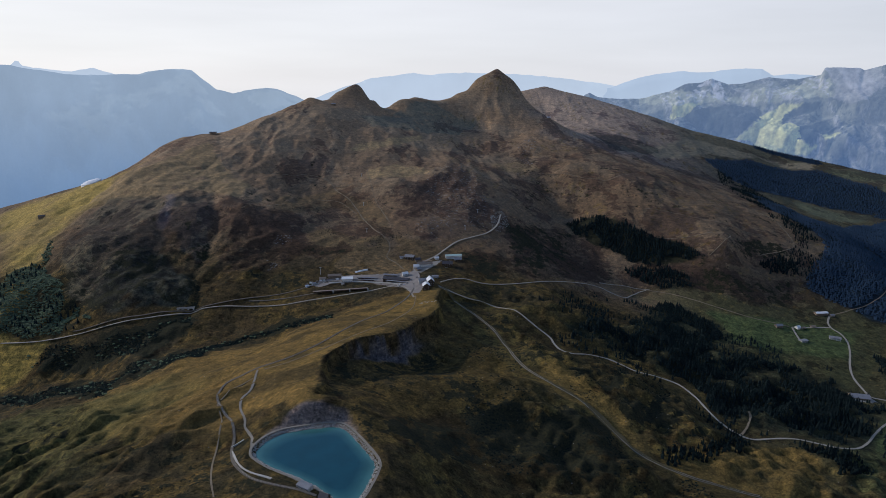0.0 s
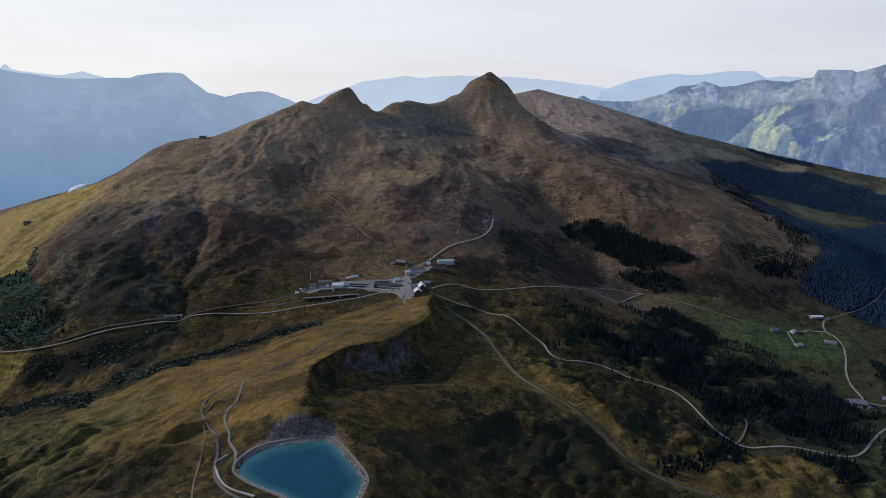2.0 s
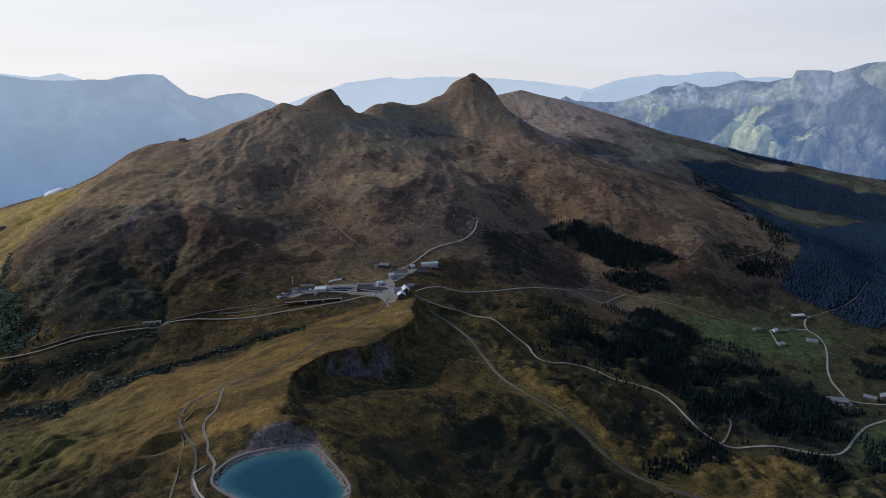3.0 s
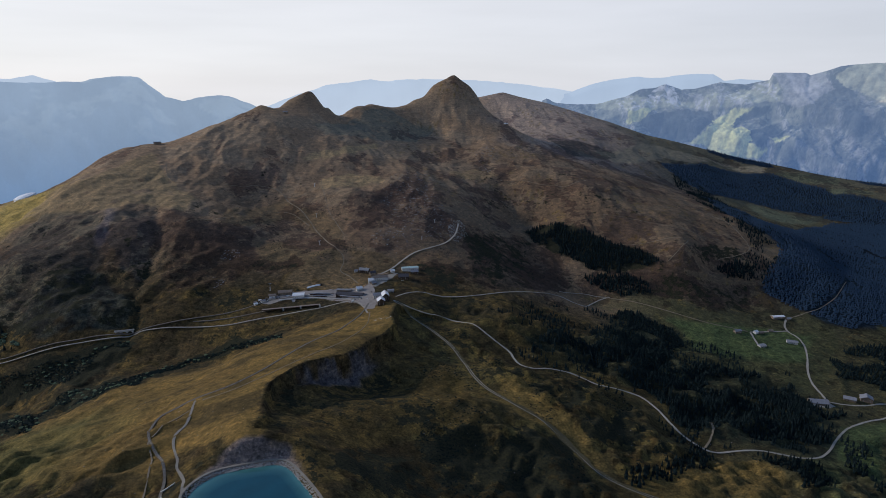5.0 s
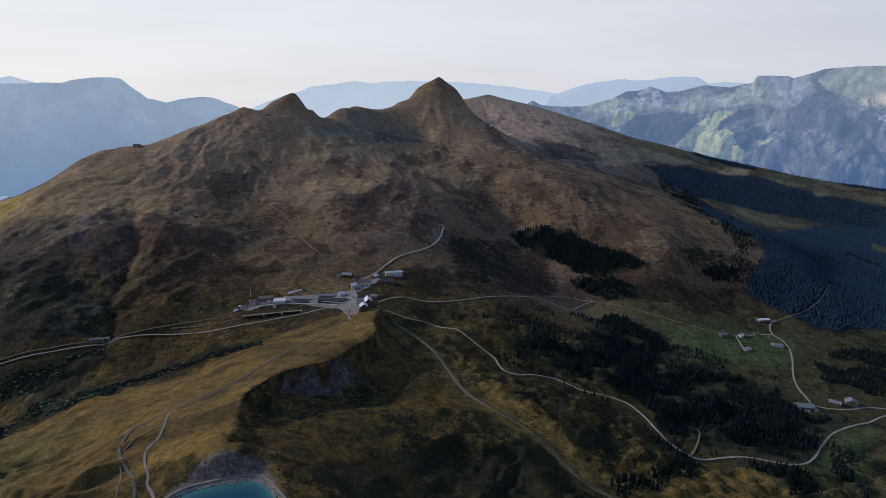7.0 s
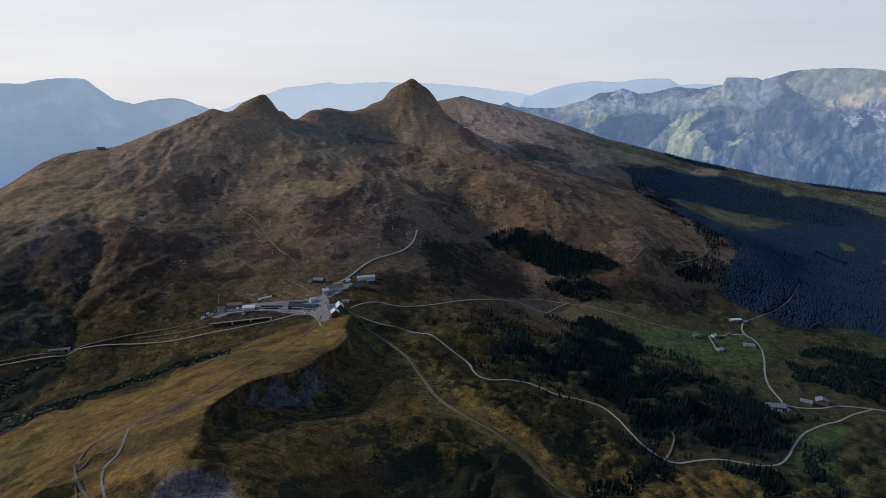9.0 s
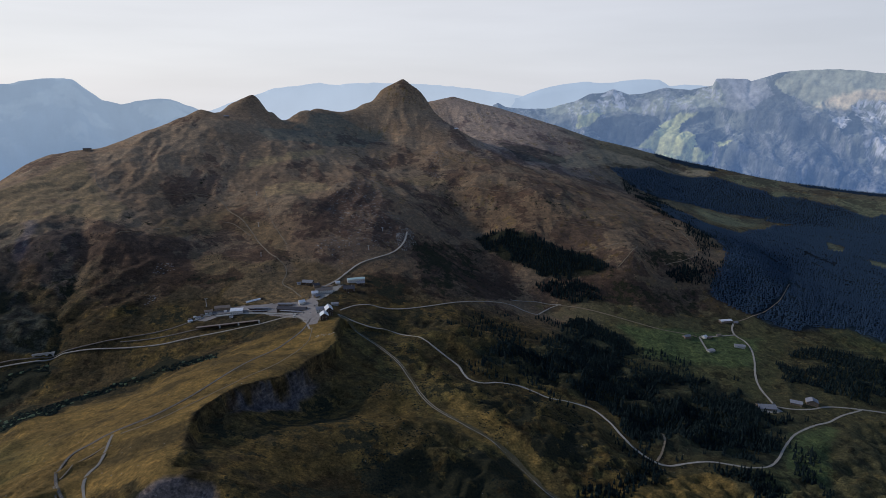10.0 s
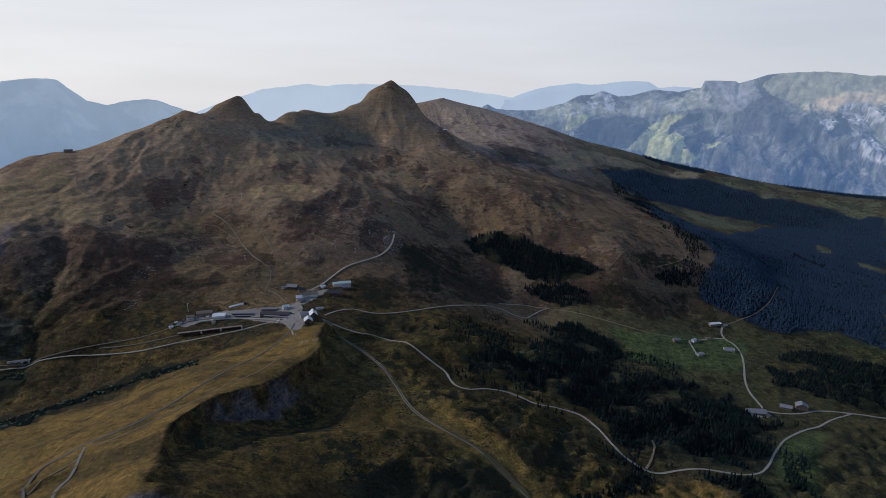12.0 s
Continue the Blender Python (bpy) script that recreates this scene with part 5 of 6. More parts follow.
for pts, wide in ((TRAIL_HIGH, 2.6), (TRAIL_LEDGE, 2.2), (TRAIL_KNOLL, 1.8), (TRAIL_FORK, 1.8), (TRAIL_LIFT, 1.6), (EAST_TRAIL, 2.6)):
    road("pale earth trail across the mountainside", pts, wide, TRAIL, 0.4)
for pts in (MOOR_TRAIL, MOOR_TRAIL_HIGH, MOOR_TRAIL_EAST):
    road("pale earth trail across the moor", pts, 1.8, TRAIL, 0.4)
road("pale asphalt farm road through green meadows", FARM_ROAD, 4.2)
road("pale gravel lane to the farm huts", FARM_LANE, 4.0)
road("pale gravel lane to the farm huts", FARM_TRACK, 4.0)
road("earth track into the spruce forest", FOREST_TRACK, 2.4, TRAIL)
road("earth track between the spruces", GROVE_TRACK, 3.5, TRAIL)


def railway(label, pts, width=3.2, tracks=(0.0,), bed=BALLAST):
    top = new("railway_track")
    tagged(top, label, "railway")
    for t in tracks:
        ribbon("ballast", pts, width, 1.4, bed, top, side=t, lift=0.45)
        for s in (-0.5, 0.5):
            ribbon("rail", pts, 0.12, 0.3, RAIL, top, side=t + s, lift=0.75)
    return top


verge = ribbon("verge", EAST_RAILWAY, 8.0, 1.0, VERGE, lift=0.12, ragged=0.5)
tagged(verge, "tan strip of bare ground along the railway", "verge", kind="structure")
railway("single railway track on a dark ballast bed over grass", LAKE_RAILWAY)
railway("railway track on a ballast bed down the mountain flank", EAST_RAILWAY, 1.1, (-1.8, 1.8), PALE_BALLAST)
railway("railway track on a ballast bed along the slope", WEST_RAILWAY)
railway("railway siding on a ballast bed along the slope", SIDING)


tagged(ribbon("retaining_wall", [(-243, 627), (-232, 638)], 0.9, 2.6, RENDERED, lift=1.4, step=2), "low white wall beside the lake railway", "wall", kind="structure")
tagged(ribbon("retaining_wall", [(-237, 612), (-219, 577), (-201, 557), (-173, 541)], 1.8, 2.6, STONE, lift=0.9, step=2, ragged=0.5), "low rubble retaining wall beside the lake railway", "wall", kind="structure")


def drape(name, label, pts, material, step=2.5, lift=0.22, ragged=1.5):
    """A yard of gravel lying on the ground."""
    px, py = np.array(pts).T
    x, y = np.meshgrid(np.arange(px.min() - 3, px.max() + 3, step), np.arange(py.min() - 3, py.max() + 3, step))
    ok = inside(x + ragged * vnoise(x / 6, y / 6, 3), y + ragged * vnoise(x / 6, y / 6, 4), pts)
    i = np.arange(x.size).reshape(x.shape)
    cell = ok[:-1, :-1] & ok[1:, :-1] & ok[:-1, 1:] & ok[1:, 1:]
    quads = np.stack([i[:-1, :-1], i[:-1, 1:], i[1:, 1:], i[1:, :-1]], -1)[cell]
    used = np.unique(quads)
    back = np.zeros(x.size, int)
    back[used] = np.arange(len(used))
    verts = np.stack([x, y, ground_z(x, y) + lift], -1).reshape(-1, 3)[used]
    return tagged(from_arrays(name, verts, back[quads].tolist(), material), label, "pavement", kind="structure")


drape("pavement", "pale gravel and asphalt yard round the station", YARD, ASPHALT)
drape("pavement", "pale gravel yard between the mountain inns", YARD_UPPER, GRAVEL)
drape("pavement", "pale gravel farmyard", YARD_FARM, GRAVEL)


def reservoir():
    shore = curve_through(LAKE[-2:] + LAKE + LAKE[:2], 2.5)
    first, last = (int(np.argmin(np.hypot(*(shore - np.array(p)).T)[a:b])) + a for p, a, b in ((LAKE[0], 0, len(shore) // 2), (LAKE[0], len(shore) // 2, len(shore))))
    shore = shore[first:last]
    middle = shore.mean(0)
    rings = [1.02, 0.97, 0.93, 0.86, 0.7, 0.45, 0.2]
    verts, cols = [], []
    deep, shallow = np.array((0.008, 0.048, 0.066)), np.array((0.060, 0.150, 0.145))
    for r in rings:
        for p in shore:
            q = middle + (p - middle) * r
            verts.append((q[0], q[1], LAKE_LEVEL))
            w = min(1.0, max(0.0, (r - 0.78) / 0.2))
            cols.append(deep * (1 - w) + shallow * w)
    n = len(shore)
    faces = [(a * n + i, a * n + (i + 1) % n, (a + 1) * n + (i + 1) % n, (a + 1) * n + i) for a in range(len(rings) - 1) for i in range(n)]
    faces.append(tuple(range((len(rings) - 1) * n, len(rings) * n)))
    ob = from_arrays("water", verts, faces, WATER)
    at = ob.data.color_attributes.new("turf", "FLOAT_COLOR", "POINT")
    at.data.foreach_set("color", np.column_stack([np.array(cols), np.ones(len(cols))]).astype(np.float32).ravel())
    tagged(ob, "calm turquoise water of a mountain reservoir", "water", kind="structure")
    ring = [tuple(p) for p in shore] + [tuple(shore[0])]
    out = np.array(ring)
    out = out + (out - middle) / np.hypot(*(out - middle).T)[:, None] * 5.6
    road("pale gravel path round the reservoir", [tuple(p) for p in out[::4]] + [tuple(out[0])], 2.6, PATHWAY, name="path")
    return shore, middle


SHORE, LAKE_MIDDLE = reservoir()


def rock_arrays(rng, size):
    """A rough boulder: a squashed, uneven eight-cornered block with a top and a bottom."""
    a = np.arange(6) * math.pi / 3 + rng.uniform(0, 1)
    v = [(0, 0, -0.4)]
    for zz, rr in ((-0.15, 0.95), (0.3, 0.85)):
        v += [(math.cos(t) * rr * rng.uniform(0.75, 1.2), math.sin(t) * rr * rng.uniform(0.75, 1.2), zz * rng.uniform(0.7, 1.3)) for t in a]
    v += [(rng.uniform(-0.2, 0.2), rng.uniform(-0.2, 0.2), 0.55)]
    f = [(0, 1 + (i + 1) % 6, 1 + i) for i in range(6)]
    f += [(1 + i, 1 + (i + 1) % 6, 7 + (i + 1) % 6, 7 + i) for i in range(6)]
    f += [(7 + i, 7 + (i + 1) % 6, 13) for i in range(6)]
    return np.array(v) * size, f


def scatter_rocks(name, label, places, material):
    rng = random.Random(7)
    verts, faces, base = [], [], 0
    for x, y, z, s in places:
        v, f = rock_arrays(rng, s)
        verts.append(v + np.array((x, y, z)))
        faces.extend(tuple(i + base for i in q) for q in f)
        base += len(v)
    return tagged(from_arrays(name, np.concatenate(verts), faces, material), label, "rocks", kind="stuff")


def lake_stones():
    rng = random.Random(3)
    out = []
    for k in range(1500):
        p = SHORE[rng.randrange(len(SHORE))] + np.array((rng.uniform(-1.4, 1.4), rng.uniform(-1.4, 1.4)))
        way = (p - LAKE_MIDDLE) / np.hypot(*(p - LAKE_MIDDLE))
        p = p + way * rng.uniform(-0.8, 3.6)
        out.append((p[0], p[1], float(ground_z(p[0], p[1])) + 0.1, rng.uniform(0.45, 1.0)))
    return out


scatter_rocks("shore_stones", "pale boulders along the reservoir's shore", lake_stones(), STONE)


# ---------------------------------------------------------------- buildings
def box_into(bm, x0, y0, z0, x1, y1, z1):
    v = [bm.verts.new(p) for p in ((x0, y0, z0), (x1, y0, z0), (x1, y1, z0), (x0, y1, z0), (x0, y0, z1), (x1, y0, z1), (x1, y1, z1), (x0, y1, z1))]
    for f in ((0, 3, 2, 1), (4, 5, 6, 7), (0, 1, 5, 4), (1, 2, 6, 5), (2, 3, 7, 6), (3, 0, 4, 7)):
        bm.faces.new([v[i] for i in f])


def box(*ends):
    bm = bmesh.new()
    box_into(bm, *ends)
    return bm


def tube_into(bm, a, b, r0, r1, sides=8):
    a, b = Vector(a), Vector(b)
    q = (b - a).to_track_quat("Z", "Y")
    rings = [[bm.verts.new(p + q @ Vector((math.cos(t) * r, math.sin(t) * r, 0))) for t in (i * 2 * math.pi / sides for i in range(sides))] for p, r in ((a, r0), (b, r1))]
    for i in range(sides):
        bm.faces.new((rings[0][i], rings[0][(i + 1) % sides], rings[1][(i + 1) % sides], rings[1][i]))
    bm.faces.new(rings[0][::-1])
    bm.faces.new(rings[1])


def shell(w, d, h, rise, down=3.0):
    """House walls with gables, from the foundation to the eaves; the ridge runs along x."""
    bm = bmesh.new()
    ring = [(-w / 2, -d / 2), (w / 2, -d / 2), (w / 2, d / 2), (-w / 2, d / 2)]
    low = [bm.verts.new((x, y, -down)) for x, y in ring]
    top = [bm.verts.new((x, y, h)) for x, y in ring]
    ends = [bm.verts.new((s * w / 2, 0, h + rise)) for s in (-1, 1)]
    bm.faces.new(low[::-1])
    bm.faces.new((low[0], low[1], top[1], top[0]))
    bm.faces.new((low[2], low[3], top[3], top[2]))
    bm.faces.new((low[1], low[2], top[2], ends[1], top[1]))
    bm.faces.new((low[3], low[0], top[0], ends[0], top[3]))
    bm.faces.new((top[0], top[1], ends[1], ends[0]))
    bm.faces.new((top[2], top[3], ends[0], ends[1]))
    return bm


def pitched_roof(w, d, h, rise, over=0.9, thick=0.35):
    """Two slabs that meet at the ridge, with eaves."""
    bm = bmesh.new()
    k = rise / (d / 2)
    x, y = w / 2 + over, d / 2 + over
    prof = [(-y, h - k * over), (0, h + rise), (y, h - k * over)]
    a = [[bm.verts.new((s * x, p, z + t)) for p, z in prof] for s in (-1, 1) for t in (0.03, thick)]
    lo0, hi0, lo1, hi1 = a
    for i in (0, 1):
        bm.faces.new((hi0[i], hi1[i], hi1[i + 1], hi0[i + 1]))
        bm.faces.new((lo0[i], lo0[i + 1], lo1[i + 1], lo1[i]))
    for lo, hi in ((lo0, hi0), (lo1, hi1)):
        for i in (0, 1):
            bm.faces.new((lo[i], hi[i], hi[i + 1], lo[i + 1]))
    for i in (0, 2):
        bm.faces.new((lo0[i], lo1[i], hi1[i], hi0[i]))
    return bm


WINDOW_MESHES = {}


def window_at(parent, x, y, z, turn, w=1.1, h=1.4):
    key = (w, h)
    if key not in WINDOW_MESHES:
        f = bmesh.new()
        box_into(f, -w / 2 - 0.12, -0.08, -0.12, w / 2 + 0.12, 0.05, 0.0)
        box_into(f, -w / 2 - 0.12, -0.08, h, w / 2 + 0.12, 0.05, h + 0.12)
        for s in (-1, 1):
            box_into(f, s * w / 2 - 0.06, -0.08, 0, s * w / 2 + 0.06, 0.05, h)
        g = box(-w / 2, -0.03, 0, w / 2, 0.03, h)
        made = []
        for nm, bm, mat in (("window", f, FRAME), ("pane", g, GLASS)):
            me = bpy.data.meshes.new(nm)
            bm.to_mesh(me)
            bm.free()
            me.materials.append(mat)
            made.append(me)
        WINDOW_MESHES[key] = made
    frame_mesh, pane_mesh = WINDOW_MESHES[key]
    f = new("window", frame_mesh)
    f.parent = parent
    f.matrix_basis = pose(x, y, z, 0, 0, turn)
    g = new("pane", pane_mesh)
    g.parent = f


def house(name, label, category, x, y, w, d, h, rise, turn, walls, roofing, cols=4, floors=2, group="", chimney=True, over=0.9, low=None, base=None):
    """A gabled building: its ridge runs along its width w, turned from the x axis."""
    c, s = math.cos(radians(turn)), math.sin(radians(turn))
    zs = [float(ground_z(x + c * u - s * v, y + s * u + c * v)) for u in (-w / 2, 0, w / 2) for v in (-d / 2, 0, d / 2)]
    z = (min(zs) + max(zs)) / 2 if low is None else low
    top = new(name)
    top.matrix_basis = pose(x, y, z, 0, 0, turn)
    tagged(top, label, category, group)
    part("wall", shell(w, d, h, rise, max(3.0, z - min(zs) + 1)), walls, top)
    if base:
        part("plinth", box(-w / 2 - 0.06, -d / 2 - 0.06, -max(3.0, z - min(zs) + 1), w / 2 + 0.06, d / 2 + 0.06, h / max(floors, 1) * 0.8), base, top)
    roof = part("roof", pitched_roof(w, d, h, rise, over), roofing, top)
    if chimney:
        part("chimney", box(w * 0.2, -0.5, h + rise * 0.3, w * 0.2 + 0.9, 0.4, h + rise + 1.3), CONCRETE, roof)
    for side, turned in ((-1, 0), (1, 180)):
        for i in range(cols):
            for k in range(floors):
                u = (i + 0.5) / cols * w - w / 2
                if not (side == -1 and k == 0 and i == cols // 2):
                    window_at(top, u, side * (d / 2 + (0.07 if base else 0.01)), 0.9 + k * h / floors, turned)
    for side, turned in ((-1, -90), (1, 90)):
        for i in range(max(1, cols // 2)):
            for k in range(floors):
                n = max(1, cols // 2)
                window_at(top, side * (w / 2 + (0.07 if base else 0.01)), (i + 0.5) / n * d - d / 2, 0.9 + k * h / floors, turned)
    part("door", box((cols // 2 + 0.5) / cols * w - w / 2 - 0.6, -d / 2 - 0.12, -0.3, (cols // 2 + 0.5) / cols * w - w / 2 + 0.6, -d / 2 + 0.02, 2.1), WOOD, top)
    return top


VILLAGE = "buildings of the mountain pass"
# the old hotel on the edge of the pass
house("hotel", "large dark timber mountain hotel with a white sheet roof", "hotel", -36, 1264, 17, 15, 9, 5, 97, TIMBER, WHITE_ROOF, 5, 3, VILLAGE)
house("hotel", "tall dark timber hotel with a steep white roof", "hotel", -28, 1292, 22, 14, 12, 6, 99, TIMBER, WHITE_ROOF, 8, 4, VILLAGE)
house("annex", "low hotel annex with a grey slate roof", "building", -44, 1308, 20, 15, 7, 3.5, 8, RENDERED, GREY_ROOF, 5, 2, VILLAGE)
house("kiosk", "small pale flat-gabled kiosk beside the hotel", "kiosk", -18, 1345, 14, 9, 4.5, 1.2, 5, CONCRETE, GREY_ROOF, 4, 1, VILLAGE, chimney=False)
# the station
house("station_building", "long dark-roofed railway station building", "station", -106, 1341, 60, 14, 4.8, 3.6, -12, TIMBER, DARK_ROOF, 14, 1, VILLAGE)
house("station_hall", "long station hall with a pale grey roof", "station", -122, 1376, 32, 9, 4.2, 1.6, -8, WOOD, GREY_ROOF, 8, 1, VILLAGE)
house("restaurant", "pale station restaurant with a white roof", "restaurant", -88, 1370, 12, 11, 6, 3.2, 20, RENDERED, WHITE_ROOF, 4, 2, VILLAGE)
house("depot", "white flat-gabled railway depot with pale walls", "depot", -221, 1362, 24, 18, 6.5, 1.4, 4, RENDERED, WHITE_ROOF, 6, 1, VILLAGE, chimney=False)
house("shed", "long wooden railway shed with a brown roof", "shed", -254, 1384, 30, 14, 5.5, 3, 6, WOOD, BROWN_ROOF, 5, 1, VILLAGE, chimney=False)
house("shed", "low wooden shed with a brown roof", "shed", -280, 1372, 15, 10, 4, 2.2, 10, WOOD, BROWN_ROOF, 3, 1, VILLAGE, chimney=False)
house("hut", "small pale hut beside the railway", "hut", -296, 1348, 9, 7, 3.2, 1.6, 25, RENDERED, GREY_ROOF, 2, 1, VILLAGE, chimney=False)
house("hut", "small white hut beside the railway", "hut", -309, 1336, 7, 6, 3, 1.5, 30, RENDERED, WHITE_ROOF, 2, 1, VILLAGE, chimney=False)
house("kiosk", "tiny pale trackside kiosk", "kiosk", -228, 1339, 6, 5, 3, 1, 0, RENDERED, GREY_ROOF, 2, 1, VILLAGE, chimney=False)
# the inns above the station
house("inn", "timber mountain inn with a dark roof", "inn", -82, 1474, 24, 12, 7, 4, -20, TIMBER, GREY_ROOF, 5, 2, VILLAGE)
house("inn", "timber chalet with a dark roof", "inn", -62, 1458, 13, 10, 6, 3.4, 15, WOOD, DARK_ROOF, 3, 2, VILLAGE)
house("inn", "long inn with a pale front and a brown roof", "inn", -44, 1430, 36, 13, 6.5, 3.5, 12, RENDERED, BROWN_ROOF, 8, 2, VILLAGE)
house("inn", "pale rendered house with a white roof", "house", -64, 1414, 12, 11, 6.5, 3.4, 10, RENDERED, WHITE_ROOF, 3, 2, VILLAGE)
house("hut", "small white hut on the gravel yard", "hut", -16, 1480, 9, 8, 4, 2.2, 20, RENDERED, WHITE_ROOF, 2, 1, VILLAGE, chimney=False)
house("lift_station", "long ski lift station with a pale green metal roof", "lift station", 26, 1498, 40, 13, 6, 1.8, 9, RENDERED, GREEN_ROOF, 8, 1, VILLAGE, chimney=False)
house("chalet", "dark timber chalet with a dark roof", "chalet", 11, 1442, 24, 15, 7, 5, -4, TIMBER, DARK_ROOF, 5, 2, VILLAGE)
house("chalet", "dark timber chalet with a grey roof", "chalet", 37, 1478, 17, 11, 5.5, 3.6, 5, TIMBER, GREY_ROOF, 4, 2, VILLAGE)
house("chalet", "small timber chalet with a grey roof", "chalet", -58, 1400, 11, 9, 4.5, 2.8, 40, WOOD, GREY_ROOF, 3, 1, VILLAGE)
house("hut", "small pale hut under the hill", "hut", -103, 1480, 8, 7, 3.5, 2, 10, RENDERED, GREY_ROOF, 2, 1, VILLAGE, chimney=False)

FARMS = "farm buildings of the alp"
house("barn", "pale wooden barn with a grey roof on the meadow", "barn", 838, 1440, 17, 10, 5, 3, 10, WOOD, GREY_ROOF, 3, 1, FARMS, chimney=False)
house("farmhouse", "small white farmhouse on the meadow", "farmhouse", 893, 1452, 10, 9, 5, 3, 20, RENDERED, WHITE_ROOF, 3, 2, FARMS)
house("shed", "low wooden shed on the meadow", "shed", 908, 1455, 12, 7, 3, 1.8, 10, WOOD, BROWN_ROOF, 3, 1, FARMS, chimney=False)
house("shed", "low pale shed at the end of the lane", "shed", 868, 1380, 18, 11, 3.2, 1.2, 15, CONCRETE, GREY_ROOF, 3, 1, FARMS, chimney=False)
house("barn", "long barn with a pale sheet roof", "barn", 998, 1532, 32, 12, 5, 2.2, 4, WOOD, WHITE_ROOF, 6, 1, FARMS, chimney=False)
house("shed", "small grey-roofed shed beside the long barn", "shed", 1022, 1524, 11, 8, 3.5, 2, 10, WOOD, GREY_ROOF, 2, 1, FARMS, chimney=False)
house("farmhouse", "grey-roofed farmhouse with a pale yard", "farmhouse", 962, 1408, 24, 13, 4.5, 3, -25, RENDERED, GREY_ROOF, 5, 1, FARMS)
house("shed", "small wooden shed beside the lane", "shed", 940, 1466, 11, 7, 3, 1.8, 5, WOOD, BROWN_ROOF, 2, 1, FARMS, chimney=False)
house("cowshed", "broad farm building with a large grey roof", "cowshed", 846, 1134, 34, 19, 5, 5, -14, WOOD, GREY_ROOF, 6, 1, FARMS, chimney=False)
house("cowshed", "grey-roofed farm building beside the road", "cowshed", 927, 1152, 22, 13, 4.5, 3.6, -35, WOOD, GREY_ROOF, 4, 1, FARMS, chimney=False)
house("barn", "tall barn with a blue-grey roof", "barn", 963, 1152, 17, 22, 7, 5, 60, WOOD, GREY_ROOF, 4, 2, FARMS, chimney=False)

HUTS = "lone huts on the mountain"
house("hut", "lone dark hut on the grassy shoulder", "hut", -1166, 1760, 16, 10, 4, 2.5, 20, WOOD, DARK_ROOF, 3, 1, HUTS, chimney=False)
house("lift_station", "lift station on the ridge", "lift station", -800, 2185, 22, 12, 6, 2, 10, WOOD, DARK_ROOF, 4, 1, HUTS, chimney=False)
house("hut", "starting hut high on the mountain", "hut", -417, 2420, 16, 9, 5, 2.5, 0, WOOD, GREY_ROOF, 3, 1, HUTS, chimney=False)
house("hut", "white-roofed hut on the mountain spur", "hut", 475, 2850, 17, 11, 5, 2.5, 10, WOOD, WHITE_ROOF, 3, 1, HUTS, chimney=False)

# by the reservoir
house("pump_house", "pale concrete pump house beside the reservoir", "pump house", -137, 530, 15, 8, 3.5, 0.8, -30, CONCRETE, GREY_ROOF, 3, 1, chimney=False, over=0.4)
house("hut", "small dark steep-roofed hut beside the reservoir", "hut", -115, 517, 9, 7, 2.6, 3.2, -25, TIMBER, DARK_ROOF, 2, 1, chimney=False)


def snow_cover():
    """Heaped snow kept under white fleece on the ridge."""
    bm = bmesh.new()
    rings = []
    for k, (r, z) in enumerate(((1.0, -6.0), (0.92, 4.0), (0.6, 8.0), (0.25, 9.0))):
        rings.append([bm.verts.new((34 * r * math.cos(a), 30 * r * math.sin(a) * (1 + 0.12 * math.sin(3 * a)), z)) for a in (i * math.pi / 14 for i in range(28))])
    for p, q in zip(rings, rings[1:]):
        for i in range(28):
            bm.faces.new((p[i], p[(i + 1) % 28], q[(i + 1) % 28], q[i]))
    bm.faces.new(rings[-1])
    ob = part("snow_store", bm, SHEET)
    x, y = -1128, 1972
    ob.matrix_basis = Matrix.Translation((x, y, float(ground_z(x, y)) + 4.0)) @ Euler((radians(8), radians(-14), 0)).to_matrix().to_4x4()
    tagged(ob, "heap of stored snow under white fleece on the ridge", "snow store")


snow_cover()


def gallery():
    """The long snow gallery over the railway siding: posts, back wall and roof."""
    a, b = Vector((-288, 1300)), Vector((-166, 1300))
    top = new("snow_gallery")
    z0, z1 = float(ground_z(*a)), float(ground_z(*b))
    length = (b - a).length
    top.matrix_basis = pose(a.x, a.y, z0, 0, -math.degrees(math.atan2(z1 - z0, length)), math.degrees(math.atan2(b.y - a.y, b.x - a.x)))
    tagged(top, "long dark timber snow gallery over the railway", "snow gallery")
    part("roof", box(0, -3.6, 4.6, length, 3.4, 5.0), BROWN_ROOF, top)
    part("back_wall", box(0, 2.9, -3, length, 3.3, 4.6), TIMBER, top)
    for i in range(int(length // 5) + 1):
        part("post", box(i * 5, -3.2, -3, i * 5 + 0.4, -2.8, 4.6), TIMBER, top)
    for f in (0.36, 0.66, 0.99):
        part("pier", box(length * f, -3.7, -3, length * f + 3.0, -2.7, 5.2), CONCRETE, top, "pale concrete pier")


gallery()


